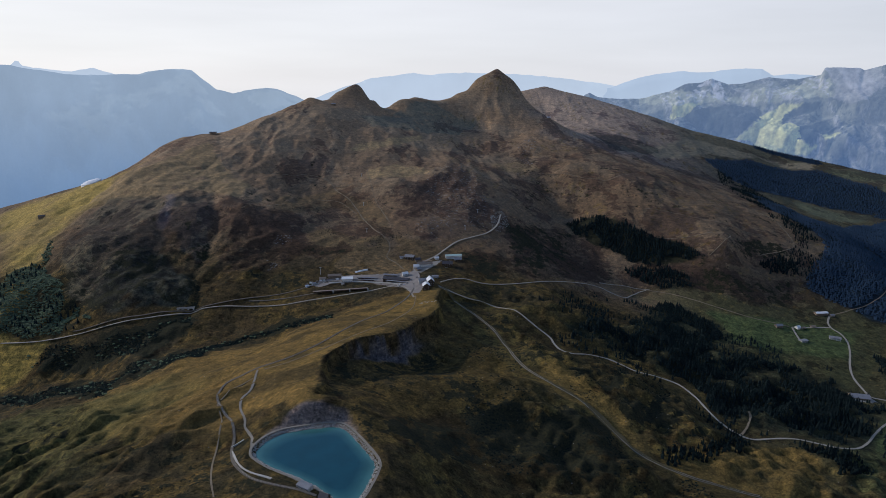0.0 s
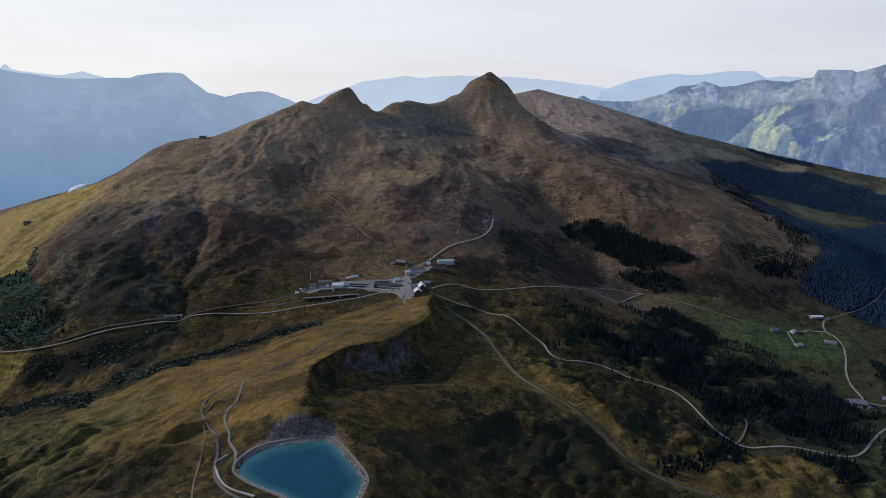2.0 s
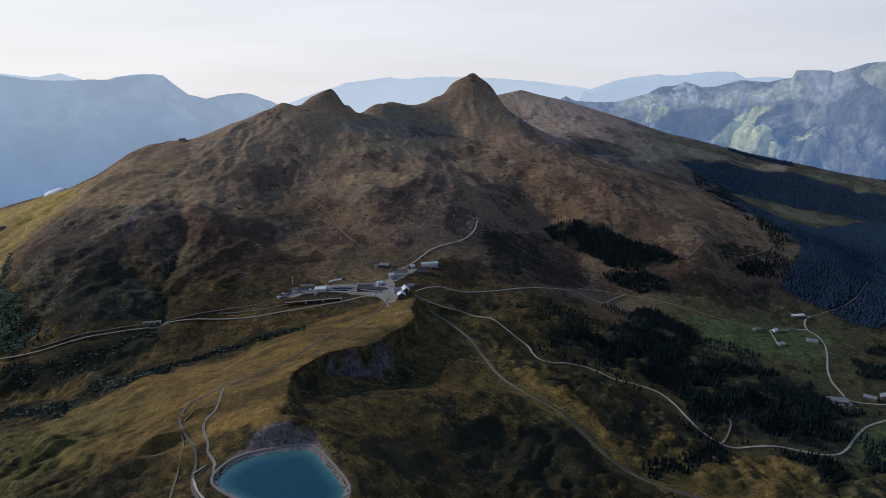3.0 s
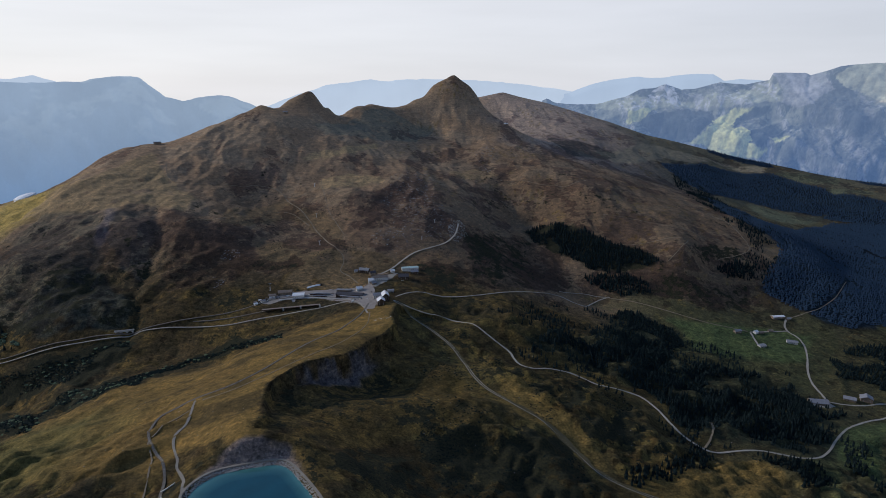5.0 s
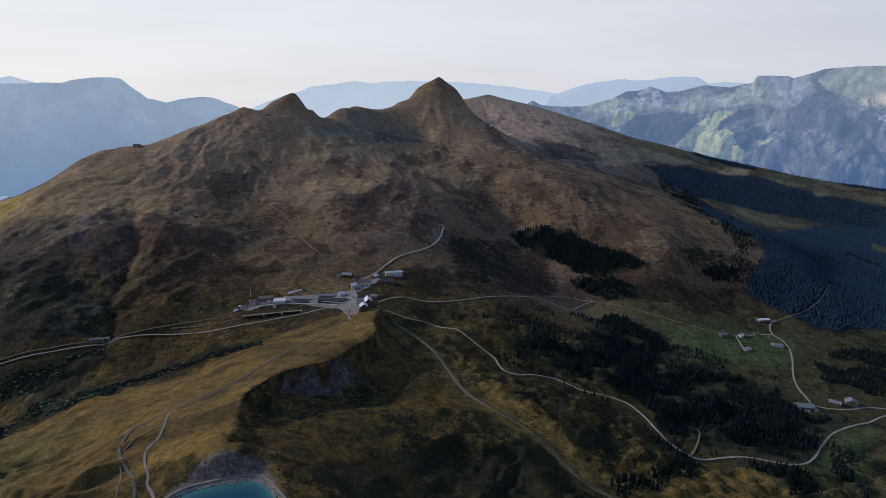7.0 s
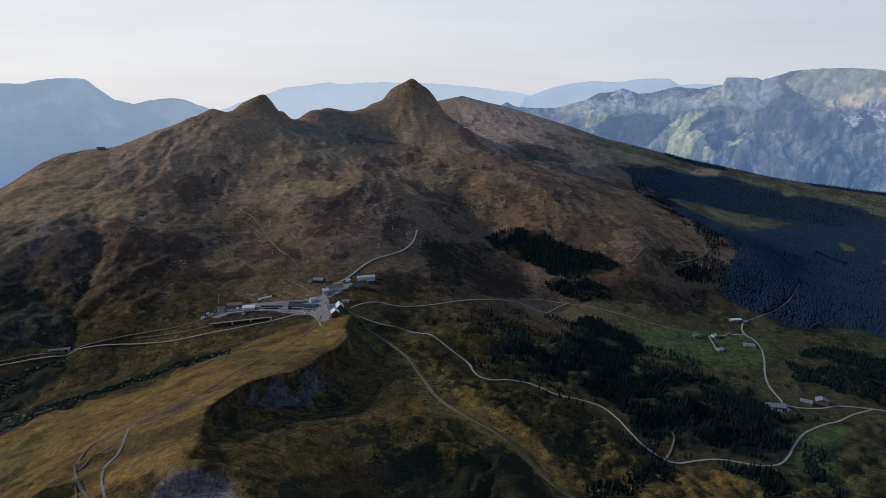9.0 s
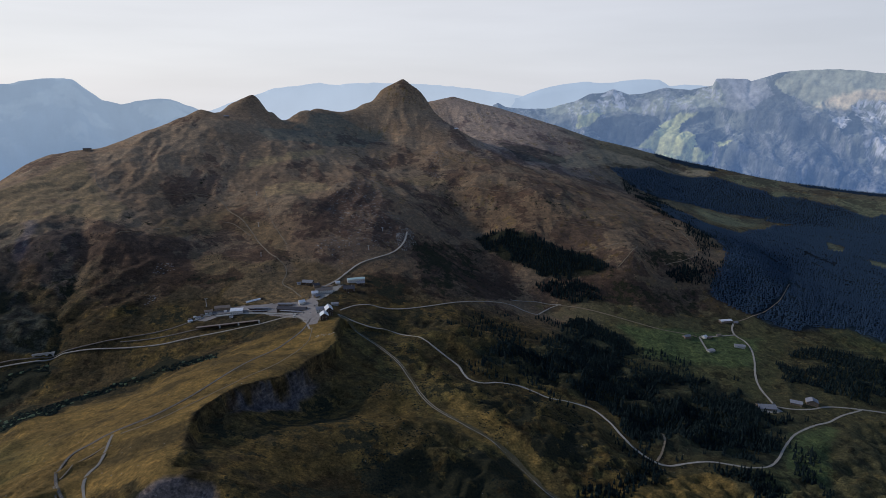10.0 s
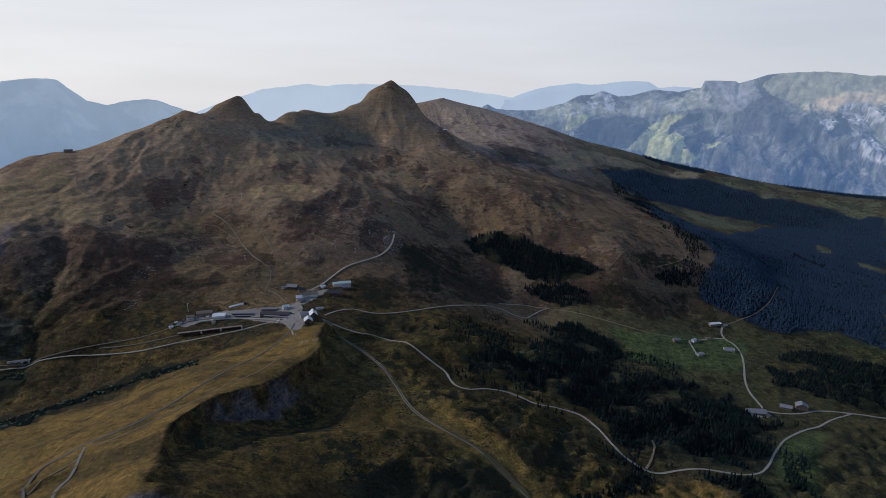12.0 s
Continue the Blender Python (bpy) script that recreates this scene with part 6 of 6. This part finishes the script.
def viaduct():
    """A stone railway viaduct of three arches across the ravine."""
    top = new("viaduct")
    x, y, z = -566, 1280, 14.0
    top.matrix_basis = pose(x, y, z, 0, 0, 12)
    tagged(top, "pale stone railway viaduct with arches across a ravine", "bridge")
    span, rise, wide = 9.0, 4.5, 4.6
    bm = bmesh.new()
    for k in range(3):
        cx = (k - 1) * (span + 2)
        prof = [(cx - span / 2, -9.0)] + [(cx - span / 2 * math.cos(t), -5.5 + rise * math.sin(t)) for t in (i * math.pi / 12 for i in range(13))] + [(cx + span / 2, -9.0)]
        for s in (-1, 1):
            lo = [bm.verts.new((px, s * wide / 2, pz)) for px, pz in prof]
            hi = [bm.verts.new((px, s * wide / 2, 0)) for px, _ in prof]
            for i in range(len(prof) - 1):
                if abs(prof[i][0] - prof[i + 1][0]) > 1e-6:
                    bm.faces.new((lo[i], lo[i + 1], hi[i + 1], hi[i]))
        a = [bm.verts.new((px, -wide / 2, pz)) for px, pz in prof]
        b = [bm.verts.new((px, wide / 2, pz)) for px, pz in prof]
        for i in range(len(prof) - 1):
            bm.faces.new((a[i], b[i], b[i + 1], a[i + 1]))
    part("arches", bm, STONE, top)
    for cx in (-16.5, -5.5, 5.5, 16.5):
        part("pier", box(cx - 1.0, -wide / 2, -9, cx + 1.0, wide / 2, 0), STONE, top)
    part("deck", box(-19, -wide / 2 - 0.2, 0, 19, wide / 2 + 0.2, 0.5), STONE, top)
    for s in (-1, 1):
        part("parapet", box(-19, s * (wide / 2 + 0.05) - 0.15, 0.5, 19, s * (wide / 2 + 0.05) + 0.15, 1.5), STONE, top)


viaduct()


def mast(x, y, high, label):
    """A lift pylon: tapered tube, crossarm and foot."""
    top = new("lift_pylon")
    top.matrix_basis = pose(x, y, float(ground_z(x, y)), 0, 0, 20)
    tagged(top, label, "pylon")
    bm = bmesh.new()
    tube_into(bm, (0, 0, -1), (0, 0, high), 0.75, 0.45)
    part("pole", bm, STEEL, top)
    part("crossarm", box(-3.2, -0.3, high - 0.6, 3.2, 0.3, high), STEEL, top)
    part("footing", box(-1.2, -1.2, -1.5, 1.2, 1.2, 0.4), CONCRETE, top)


mast(-290, 1399, 17, "tall pale steel lift pylon on the slope")
for px, py in ((60, 1640), (100, 1760), (-205, 1620), (-235, 1800), (-262, 1980)):
    mast(px, py, 11, "steel lift pylon on the mountainside")


def platform(label, pts, width=4.0):
    """A raised station platform with a paler edge of stone slabs."""
    top = new("platform")
    tagged(top, label, "platform")
    ribbon("paving", pts, width, 1.6, CONCRETE, top, lift=1.0, step=8)
    for s in (-1, 1):
        ribbon("edging", pts, 0.5, 1.7, STONE, top, side=s * width / 2, lift=1.08, step=8)
    return top


platform("long pale concrete platform beside the tracks", [(-262, 1352), (-207, 1354), (-160, 1342), (-120, 1329), (-92, 1311)])
platform("pale concrete platform between the station tracks", [(-200, 1369), (-165, 1363), (-146, 1359)], 5.0)
railway("railway track through the station yard", [(-300, 1346), (-262, 1358), (-207, 1361), (-160, 1350), (-118, 1333), (-88, 1312)], 2.6)
railway("railway track beside the station platform", [(-200, 1377), (-170, 1373), (-143, 1368)], 2.6)


def canopy(x, y, turn, length):
    """An open platform roof: a thin pale slab on two rows of posts."""
    top = new("platform_canopy")
    top.matrix_basis = pose(x, y, float(ground_z(x, y)) + 0.6, 0, 0, turn)
    tagged(top, "low pale platform canopy on steel posts", "canopy")
    part("roof", pitched_roof(length, 5.0, 3.6, 0.5, 0.5, 0.25), GREY_ROOF, top)
    for i in range(int(length // 6) + 1):
        for s in (-1, 1):
            bm = bmesh.new()
            tube_into(bm, (i * 6 - length / 2 + 0.4, s * 2.0, -1.5), (i * 6 - length / 2 + 0.4, s * 2.0, 3.62), 0.14, 0.14, 6)
            part("post", bm, STEEL, top)


canopy(-106, 1327, -17, 44)
canopy(-172, 1365, -8, 30)


def container(x, y, turn, paint, label):
    """A storage container: ribbed body and doors."""
    top = new("container")
    top.matrix_basis = pose(x, y, float(ground_z(x, y)) + 0.3, 0, 0, turn)
    tagged(top, label, "container", "containers by the depot")
    bm = bmesh.new()
    box_into(bm, -3, -1.2, -0.6, 3, 1.2, 2.5)
    for k in range(9):
        for s in (-1, 1):
            box_into(bm, k * 0.65 - 2.75, s * 1.22 - 0.05, 0.1, k * 0.65 - 2.5, s * 1.22 + 0.05, 2.4)
    part("body", bm, paint, top)
    for s in (-0.58, 0.58):
        part("door", box(3.0, s - 0.55, 0.05, 3.06, s + 0.55, 2.4), STEEL, top)


for k, (cx, cy, ct) in enumerate(((-304, 1355, 20), (-298, 1351, 35), (-291, 1361, 15), (-283, 1365, 12), (-276, 1367, 8), (-312, 1347, 30), (-246, 1371, 5), (-98, 1301, 60))):
    container(cx, cy, ct, (WHITE_ROOF, RENDERED, BROWN_ROOF)[k % 3], ("white storage container beside the railway", "pale storage container beside the railway", "brown storage container beside the railway")[k % 3])

drape("pavement", "tan wooden terrace beside the inn", [(-60, 1448), (-28, 1463), (-22, 1474), (-52, 1466)], TAN_DECK, 1.5, 0.5, 0.5)


def covered_belt():
    """A covered conveyor on the slope with a portal at its upper end."""
    top = new("covered_conveyor")
    tagged(top, "white covered ski conveyor with a dark portal", "conveyor")
    bm = bmesh.new()
    line = [(-209, 1404), (-198, 1409), (-188, 1413), (-179, 1415)]
    rings = []
    for x, y in line:
        z = float(ground_z(x, y))
        rings.append([bm.verts.new((x - 0.4 * 2.2 * math.cos(t), y + 2.2 * math.cos(t), z - 0.3 + 3.0 * math.sin(t))) for t in (i * math.pi / 8 for i in range(9))])
    for p, q in zip(rings, rings[1:]):
        for i in range(8):
            bm.faces.new((p[i], p[i + 1], q[i + 1], q[i]))
    part("tunnel", bm, SHEET, top)
    x, y = line[-1]
    z = float(ground_z(x, y))
    part("portal", box(x, y - 3, z - 2, x + 3, y + 3, z + 4.5), TIMBER, top, "dark timber portal")


covered_belt()


def boulders_by_the_path():
    rng = random.Random(12)
    return [(x, y, float(ground_z(x, y)) + 0.2, rng.uniform(0.6, 1.8)) for x, y in ((-34 + rng.gauss(0, 8), 1165 + rng.gauss(0, 5)) for k in range(18))]


scatter_rocks("boulders", "pale boulders heaped on the grass below the hotel", boulders_by_the_path(), STONE)


def train(x, y, turn, cars, label):
    """A short mountain train: carriages with roofs, windows and bogies."""
    top = new("train")
    z = float(ground_z(x, y)) + 0.9
    top.matrix_basis = pose(x, y, z, 0, 0, turn)
    tagged(top, label, "train")
    for k in range(cars):
        x0 = k * 15.6
        body = part("carriage", box(x0, -1.3, 0.5, x0 + 15, 1.3, 2.9), CARRIAGE, top)
        bm = bmesh.new()
        rings = [[bm.verts.new((px, 1.4 * math.cos(t), 2.9 + 0.6 * math.sin(t))) for t in (i * math.pi / 6 for i in range(7))] for px in (x0 - 0.1, x0 + 15.1)]
        for i in range(6):
            bm.faces.new((rings[0][i], rings[0][i + 1], rings[1][i + 1], rings[1][i]))
        for r in rings:
            bm.faces.new(r)
        part("roof", bm, GREY_ROOF, body)
        part("window_band", box(x0 + 0.8, -1.33, 1.5, x0 + 14.2, 1.33, 2.4), GLASS, body)
        for bx in (x0 + 2.5, x0 + 12.5):
            part("bogie", box(bx - 1.3, -1.0, -0.4, bx + 1.3, 1.0, 0.5), STEEL, body)


train(-196, 1366, -5, 3, "dark red mountain train standing at the station")
train(-188, 1355, -6, 2, "dark red railcar standing beside the platform")


def parked_car(x, y, turn, paint, label):
    top = new("car")
    top.matrix_basis = pose(x, y, float(ground_z(x, y)) + 0.25, 0, 0, turn)
    tagged(top, label, "car", "vehicles parked in the yard")
    bm = bmesh.new()
    box_into(bm, -2.1, -0.9, 0.35, 2.1, 0.9, 0.95)
    bmesh.ops.bevel(bm, geom=bm.edges[:], offset=0.12, segments=1)
    body = part("body", bm, paint, top)
    bm = bmesh.new()
    lo = [bm.verts.new(p) for p in ((-1.5, -0.82, 0.95), (1.0, -0.82, 0.95), (1.0, 0.82, 0.95), (-1.5, 0.82, 0.95))]
    hi = [bm.verts.new(p) for p in ((-1.1, -0.65, 1.5), (0.5, -0.65, 1.5), (0.5, 0.65, 1.5), (-1.1, 0.65, 1.5))]
    bm.faces.new(hi)
    for i in range(4):
        bm.faces.new((lo[i], lo[(i + 1) % 4], hi[(i + 1) % 4], hi[i]))
    part("cabin", bm, GLASS, top)
    for wx in (-1.3, 1.3):
        for wy in (-0.85, 0.85):
            bm = bmesh.new()
            tube_into(bm, (wx, wy - 0.12, 0.33), (wx, wy + 0.12, 0.33), 0.33, 0.33, 10)
            part("wheel", bm, DARK_ROOF, top)


for k, (cx, cy, ct) in enumerate(((-74, 1330, 20), (-70, 1334, 25), (-80, 1312, 80), (-66, 1306, 70), (-262, 1362, 10), (-268, 1360, 12), (-275, 1357, 8), (-288, 1350, 30), (-52, 1330, 100), (-30, 1415, 15), (-100, 1314, 40), (-93, 1309, 35), (-86, 1304, 45), (-80, 1316, 10), (-60, 1345, 80), (-57, 1352, 84), (8, 1424, 10), (-74, 1402, 60), (-300, 1341, 30))):
    parked_car(cx, cy, ct, (WHITE_ROOF, STEEL, DARK_ROOF)[k % 3], ("white car parked in the yard", "silver car parked in the yard", "dark car parked in the yard")[k % 3])


# ---------------------------------------------------------------- woods
def conifer_arrays(rng, layers, points):
    """A spruce of height 1: drooping star-shaped skirts, uneven and narrowing to the tip."""
    verts, faces = [], []
    lean = (rng.uniform(-0.02, 0.02), rng.uniform(-0.02, 0.02))
    for k in range(layers):
        f = k / layers
        low = 0.06 + 0.86 * f
        high = min(1.0, low + 0.30 - 0.12 * f)
        r = (0.235 - 0.20 * f) * rng.uniform(0.85, 1.2)
        base = len(verts)
        verts.append((lean[0] * high, lean[1] * high, high))
        turn = rng.uniform(0, 6.3)
        for i in range(points * 2):
            a = turn + i * math.pi / points
            rr = r * (rng.uniform(0.85, 1.25) if i % 2 == 0 else rng.uniform(0.45, 0.65))
            verts.append((lean[0] * low + rr * math.cos(a), lean[1] * low + rr * math.sin(a), low - (0.05 if i % 2 == 0 else -0.02) * rng.uniform(0.5, 1.4)))
        n = points * 2
        faces += [(base, base + 1 + i, base + 1 + (i + 1) % n) for i in range(n)]
    return np.array(verts), faces


def bush_arrays(rng):
    """A low shrub: a handful of overlapping uneven clumps."""
    verts, faces = [], []
    for k in range(4):
        cx, cy, s = rng.uniform(-0.55, 0.55), rng.uniform(-0.55, 0.55), rng.uniform(0.45, 0.8)
        v, f = rock_arrays(rng, s)
        base = len(verts)
        verts += [tuple(p + np.array((cx, cy, 0.25))) for p in v]
        faces += [tuple(i + base for i in q) for q in f]
    return np.array(verts), faces


def places_in(rng, pts, spacing, count=None, gaps=0.0, seed=0):
    """Places spread over a patch, at least that far apart, with ragged gaps."""
    px, py = np.array(pts).T
    out, cells = [], {}
    tries = int((px.max() - px.min()) * (py.max() - py.min()) / spacing ** 2 * 3) + 20
    xs = np.array([rng.uniform(px.min(), px.max()) for i in range(tries)])
    ys = np.array([rng.uniform(py.min(), py.max()) for i in range(tries)])
    ok = inside(xs + 9 * vnoise(xs / 25, ys / 25, 5), ys + 9 * vnoise(xs / 25, ys / 25, 6), pts)
    if gaps:
        ok &= fbm(xs, ys, 60, 3, seed + 3) > gaps
    for x, y in zip(xs[ok], ys[ok]):
        key = (int(x // spacing), int(y // spacing))
        if key not in cells:
            cells[key] = True
            out.append((x + rng.uniform(-0.3, 0.3) * spacing, y + rng.uniform(-0.3, 0.3) * spacing))
    return out


def grow(name, label, category, spots, kinds, material, sizes, rng, sink=0.3):
    """Many plants too many to count, joined."""
    if not spots:
        return None
    xy = np.array(spots)
    zs = ground_z(xy[:, 0], xy[:, 1])
    V, F, base = [], [], 0
    for (x, y), z in zip(spots, zs):
        v, f = kinds[rng.randrange(len(kinds))]
        h = rng.uniform(*sizes)
        a = rng.uniform(0, 6.3)
        c, s = math.cos(a), math.sin(a)
        wide = h * rng.uniform(0.8, 1.2)
        V.append(np.column_stack([(v[:, 0] * c - v[:, 1] * s) * wide + x, (v[:, 0] * s + v[:, 1] * c) * wide + y, v[:, 2] * h + z - sink]))
        F.append([tuple(i + base for i in q) for q in f])
        base += len(v)
    me = bpy.data.meshes.new(name)
    verts = np.concatenate(V)
    faces = [q for f in F for q in f]
    me.from_pydata(verts.tolist(), [], faces)
    me.materials.append(material)
    return tagged(new(name, me), label, category, kind="stuff")


rng = random.Random(21)
FINE = [conifer_arrays(rng, 8, 7) for k in range(6)]
COARSE = [conifer_arrays(rng, 5, 5) for k in range(6)]
FARTREE = [(v * (1.5, 1.5, 1.0), f) for v, f in (conifer_arrays(rng, 2, 4) for k in range(6))]
BUSHES = [bush_arrays(rng) for k in range(6)]


def off_road(spots, clear=6.0):
    xy = np.array(spots)
    if not len(xy):
        return []
    d = way_side(xy[:, 0].copy(), xy[:, 1].copy())
    return [p for p, q in zip(spots, d) if q > clear]


NEAR = []
for pts, gap, hole in ((GROVE, 5.0, -0.32), (ROADSIDE_WOOD, 7.0, -0.1), (TRACK_WOOD, 6.5, -0.2), (COPSE, 7.0, -0.3), (COPSE_SOUTH, 8.0, 0.0), (FIELD_WOOD, 6.0, -0.3)):
    NEAR += off_road(places_in(rng, pts, gap, gaps=hole, seed=len(pts)))
NEAR += off_road(places_in(rng, GROVE_EDGE, 11.0, gaps=0.3, seed=9))
NEAR.sort(key=lambda p: p[1])
# the first 280 stand alone; the rest of the wood is one mass
ALONE, MASS = NEAR[:280], NEAR[280:]
TREES = []
for v, f in FINE:
    top = new("spruce")
    tagged(top, "dark green spruce on the alpine slope", "tree", "spruces of the grove")
    bm = bmesh.new()
    tube_into(bm, (0, 0, -0.06), (0, 0, 0.5), 0.022, 0.010, 6)
    part("trunk", bm, BARK, top)
    from_arrays("crown", v, f, NEEDLES, top)
    TREES.append(top)
for k, (x, y) in enumerate(ALONE):
    h = rng.uniform(7, 14)
    m = Matrix.Translation((x, y, float(ground_z(x, y)) - 0.2)) @ Euler((0, 0, rng.uniform(0, 6.3))).to_matrix().to_4x4() @ Matrix.Diagonal((h * rng.uniform(0.85, 1.15), h * rng.uniform(0.85, 1.15), h, 1))
    if k < len(TREES):
        TREES[k].matrix_basis = m
    else:
        src = TREES[k % len(TREES)]
        t = copy_thing(src, Matrix())
        t.matrix_basis = m
grow("spruce_wood", "dense dark spruce grove on the alpine slope", "wood", MASS, COARSE, NEEDLES, (7, 14), rng)
hill = places_in(rng, HILL_WOOD, 6.5, gaps=-0.45, seed=4) + places_in(rng, LOWER_WOOD, 7.0, gaps=-0.4, seed=5) + places_in(rng, HILL_WOOD_LOW, 9.0, gaps=0.0, seed=5) + places_in(rng, CLUMP, 7.0)
grow("spruce_wood", "dark spruce wood on the mountainside", "wood", hill, COARSE, NEEDLES, (10, 18), rng)


def clear_of(spots, *patches):
    xy = np.array(spots)
    keep = np.ones(len(xy), bool)
    for p in patches:
        keep &= ~inside(xy[:, 0], xy[:, 1], p)
    return [s for s, k in zip(spots, keep) if k]


east = clear_of(places_in(rng, FOREST_LOWER, 6.5, gaps=-0.9, seed=6) + places_in(rng, FOREST_UPPER, 8.0, gaps=-0.9, seed=7), *PASTURES)
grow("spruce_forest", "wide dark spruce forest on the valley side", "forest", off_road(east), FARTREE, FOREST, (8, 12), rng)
fringe = places_in(rng, FOREST_FRINGE, 8.0, gaps=0.12, seed=19)
grow("spruce_wood", "scattered spruces along the edge of the forest", "wood", off_road(fringe), COARSE, NEEDLES, (6, 12), rng)
ridge = places_in(rng, CREST_FOREST, 9.0) + places_in(rng, SPUR_FOREST, 10.0) + [(x + rng.gauss(0, 5), y + rng.gauss(0, 5)) for x, y in curve_through([(2100, 3402), (2290, 3276), (2400, 3200)], 24).tolist()]
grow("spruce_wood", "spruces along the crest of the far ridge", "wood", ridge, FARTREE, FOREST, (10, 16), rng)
west = places_in(rng, WEST_WOOD, 14.0, gaps=-0.3, seed=8)
grow("spruce_wood", "mixed spruce wood beside the stream", "wood", off_road(west), COARSE, NEEDLES, (8, 15), rng)
shrubs = clear_of(places_in(rng, GULLY_SCRUB, 3.6, gaps=-0.7, seed=10) + places_in(rng, GULLY_HIGH, 3.8, gaps=-0.4, seed=17), WEST_MEADOW) + places_in(rng, WEST_STREAM, 5.0)
alders = places_in(rng, WEST_WOOD, 3.8, gaps=-0.6, seed=18) + places_in(rng, WEST_STREAM, 5.5) + places_in(rng, GULLY_SCRUB, 15.0) + places_in(rng, GULLY_HIGH, 14.0, gaps=-0.1, seed=17)
grow("birch_scrub", "light green birch and alder bushes by the road", "shrubs", off_road(alders), BUSHES, BIRCH, (2.0, 5.0), rng)
firs = places_in(rng, GULLY_SCRUB, 10.0, gaps=-0.6, seed=10) + places_in(rng, GULLY_HIGH, 10.0, gaps=-0.4, seed=17)
grow("spruce_wood", "low dark spruces and scrub trees in the gully", "wood", off_road(clear_of(firs, WEST_MEADOW)), COARSE, NEEDLES, (3, 6.5), rng)
shrubs += [(x + rng.gauss(0, 4), y + rng.gauss(0, 4)) for x, y in curve_through(RAVINE[:5], 9).tolist()]
grow("alder_scrub", "dense green alder scrub in the gully", "shrubs", off_road(shrubs), BUSHES, LEAVES, (1.0, 3.2), rng)
heath = [p for p in places_in(rng, [(20, 480), (560, 620), (560, 860), (420, 1000), (180, 1230), (40, 1240)], 5.5, gaps=0.50, seed=11)]
heath += places_in(rng, [(-700, 1450), (-400, 1480), (0, 1560), (300, 1600), (700, 1700), (500, 1900), (0, 1850), (-700, 1800)], 8.0, gaps=0.38, seed=12)
grow("heath_scrub", "low dark juniper and heath scrub over the slopes", "shrubs", off_road(heath, 4), BUSHES, LEAVES, (0.8, 1.9), rng)
talus = [(x, y, float(ground_z(x, y)) - 0.2, rng.uniform(0.5, 1.9) * rng.uniform(0.6, 1.4)) for x, y in places_in(rng, ROCKS, 9.0, gaps=-0.1, seed=13)]
talus += [(x, y, float(ground_z(x, y)) - 0.2, rng.uniform(0.8, 3.2)) for x, y in places_in(rng, ROCKS_EAST, 12.0, gaps=-0.1, seed=14)]
for patch, gap in ((OUTCROP, 5.0), (OUTCROP_HIGH, 7.0)):
    talus += [(x, y, float(ground_z(x, y)) - 0.2, rng.uniform(0.8, 2.6)) for x, y in places_in(rng, patch, gap, gaps=-0.2, seed=15)]
rubble = [(x, y, float(ground_z(x, y)) - 0.1, rng.uniform(0.6, 1.8)) for x, y in places_in(rng, QUARRY, 4.0, gaps=-0.4, seed=16)]
scatter_rocks("rubble", "pale rubble at the end of the hill road", rubble, STONE)
scatter_rocks("talus", "grey boulders and crags on the mountainside", talus, CRAG)
strewn = [(x, y, float(ground_z(x, y)) + 0.1, rng.uniform(0.3, 0.9)) for x, y in places_in(rng, [(40, 480), (560, 620), (700, 880), (420, 1000), (180, 1230), (40, 1240)], 26.0, gaps=0.1, seed=15)]
strewn += [(x, y, float(ground_z(x, y)) + 0.1, rng.uniform(0.3, 0.8)) for x, y in places_in(rng, PLATEAU_TURF, 34.0, gaps=0.1, seed=16)]
scatter_rocks("strewn_stones", "small grey stones strewn over the pasture", strewn, CRAG)
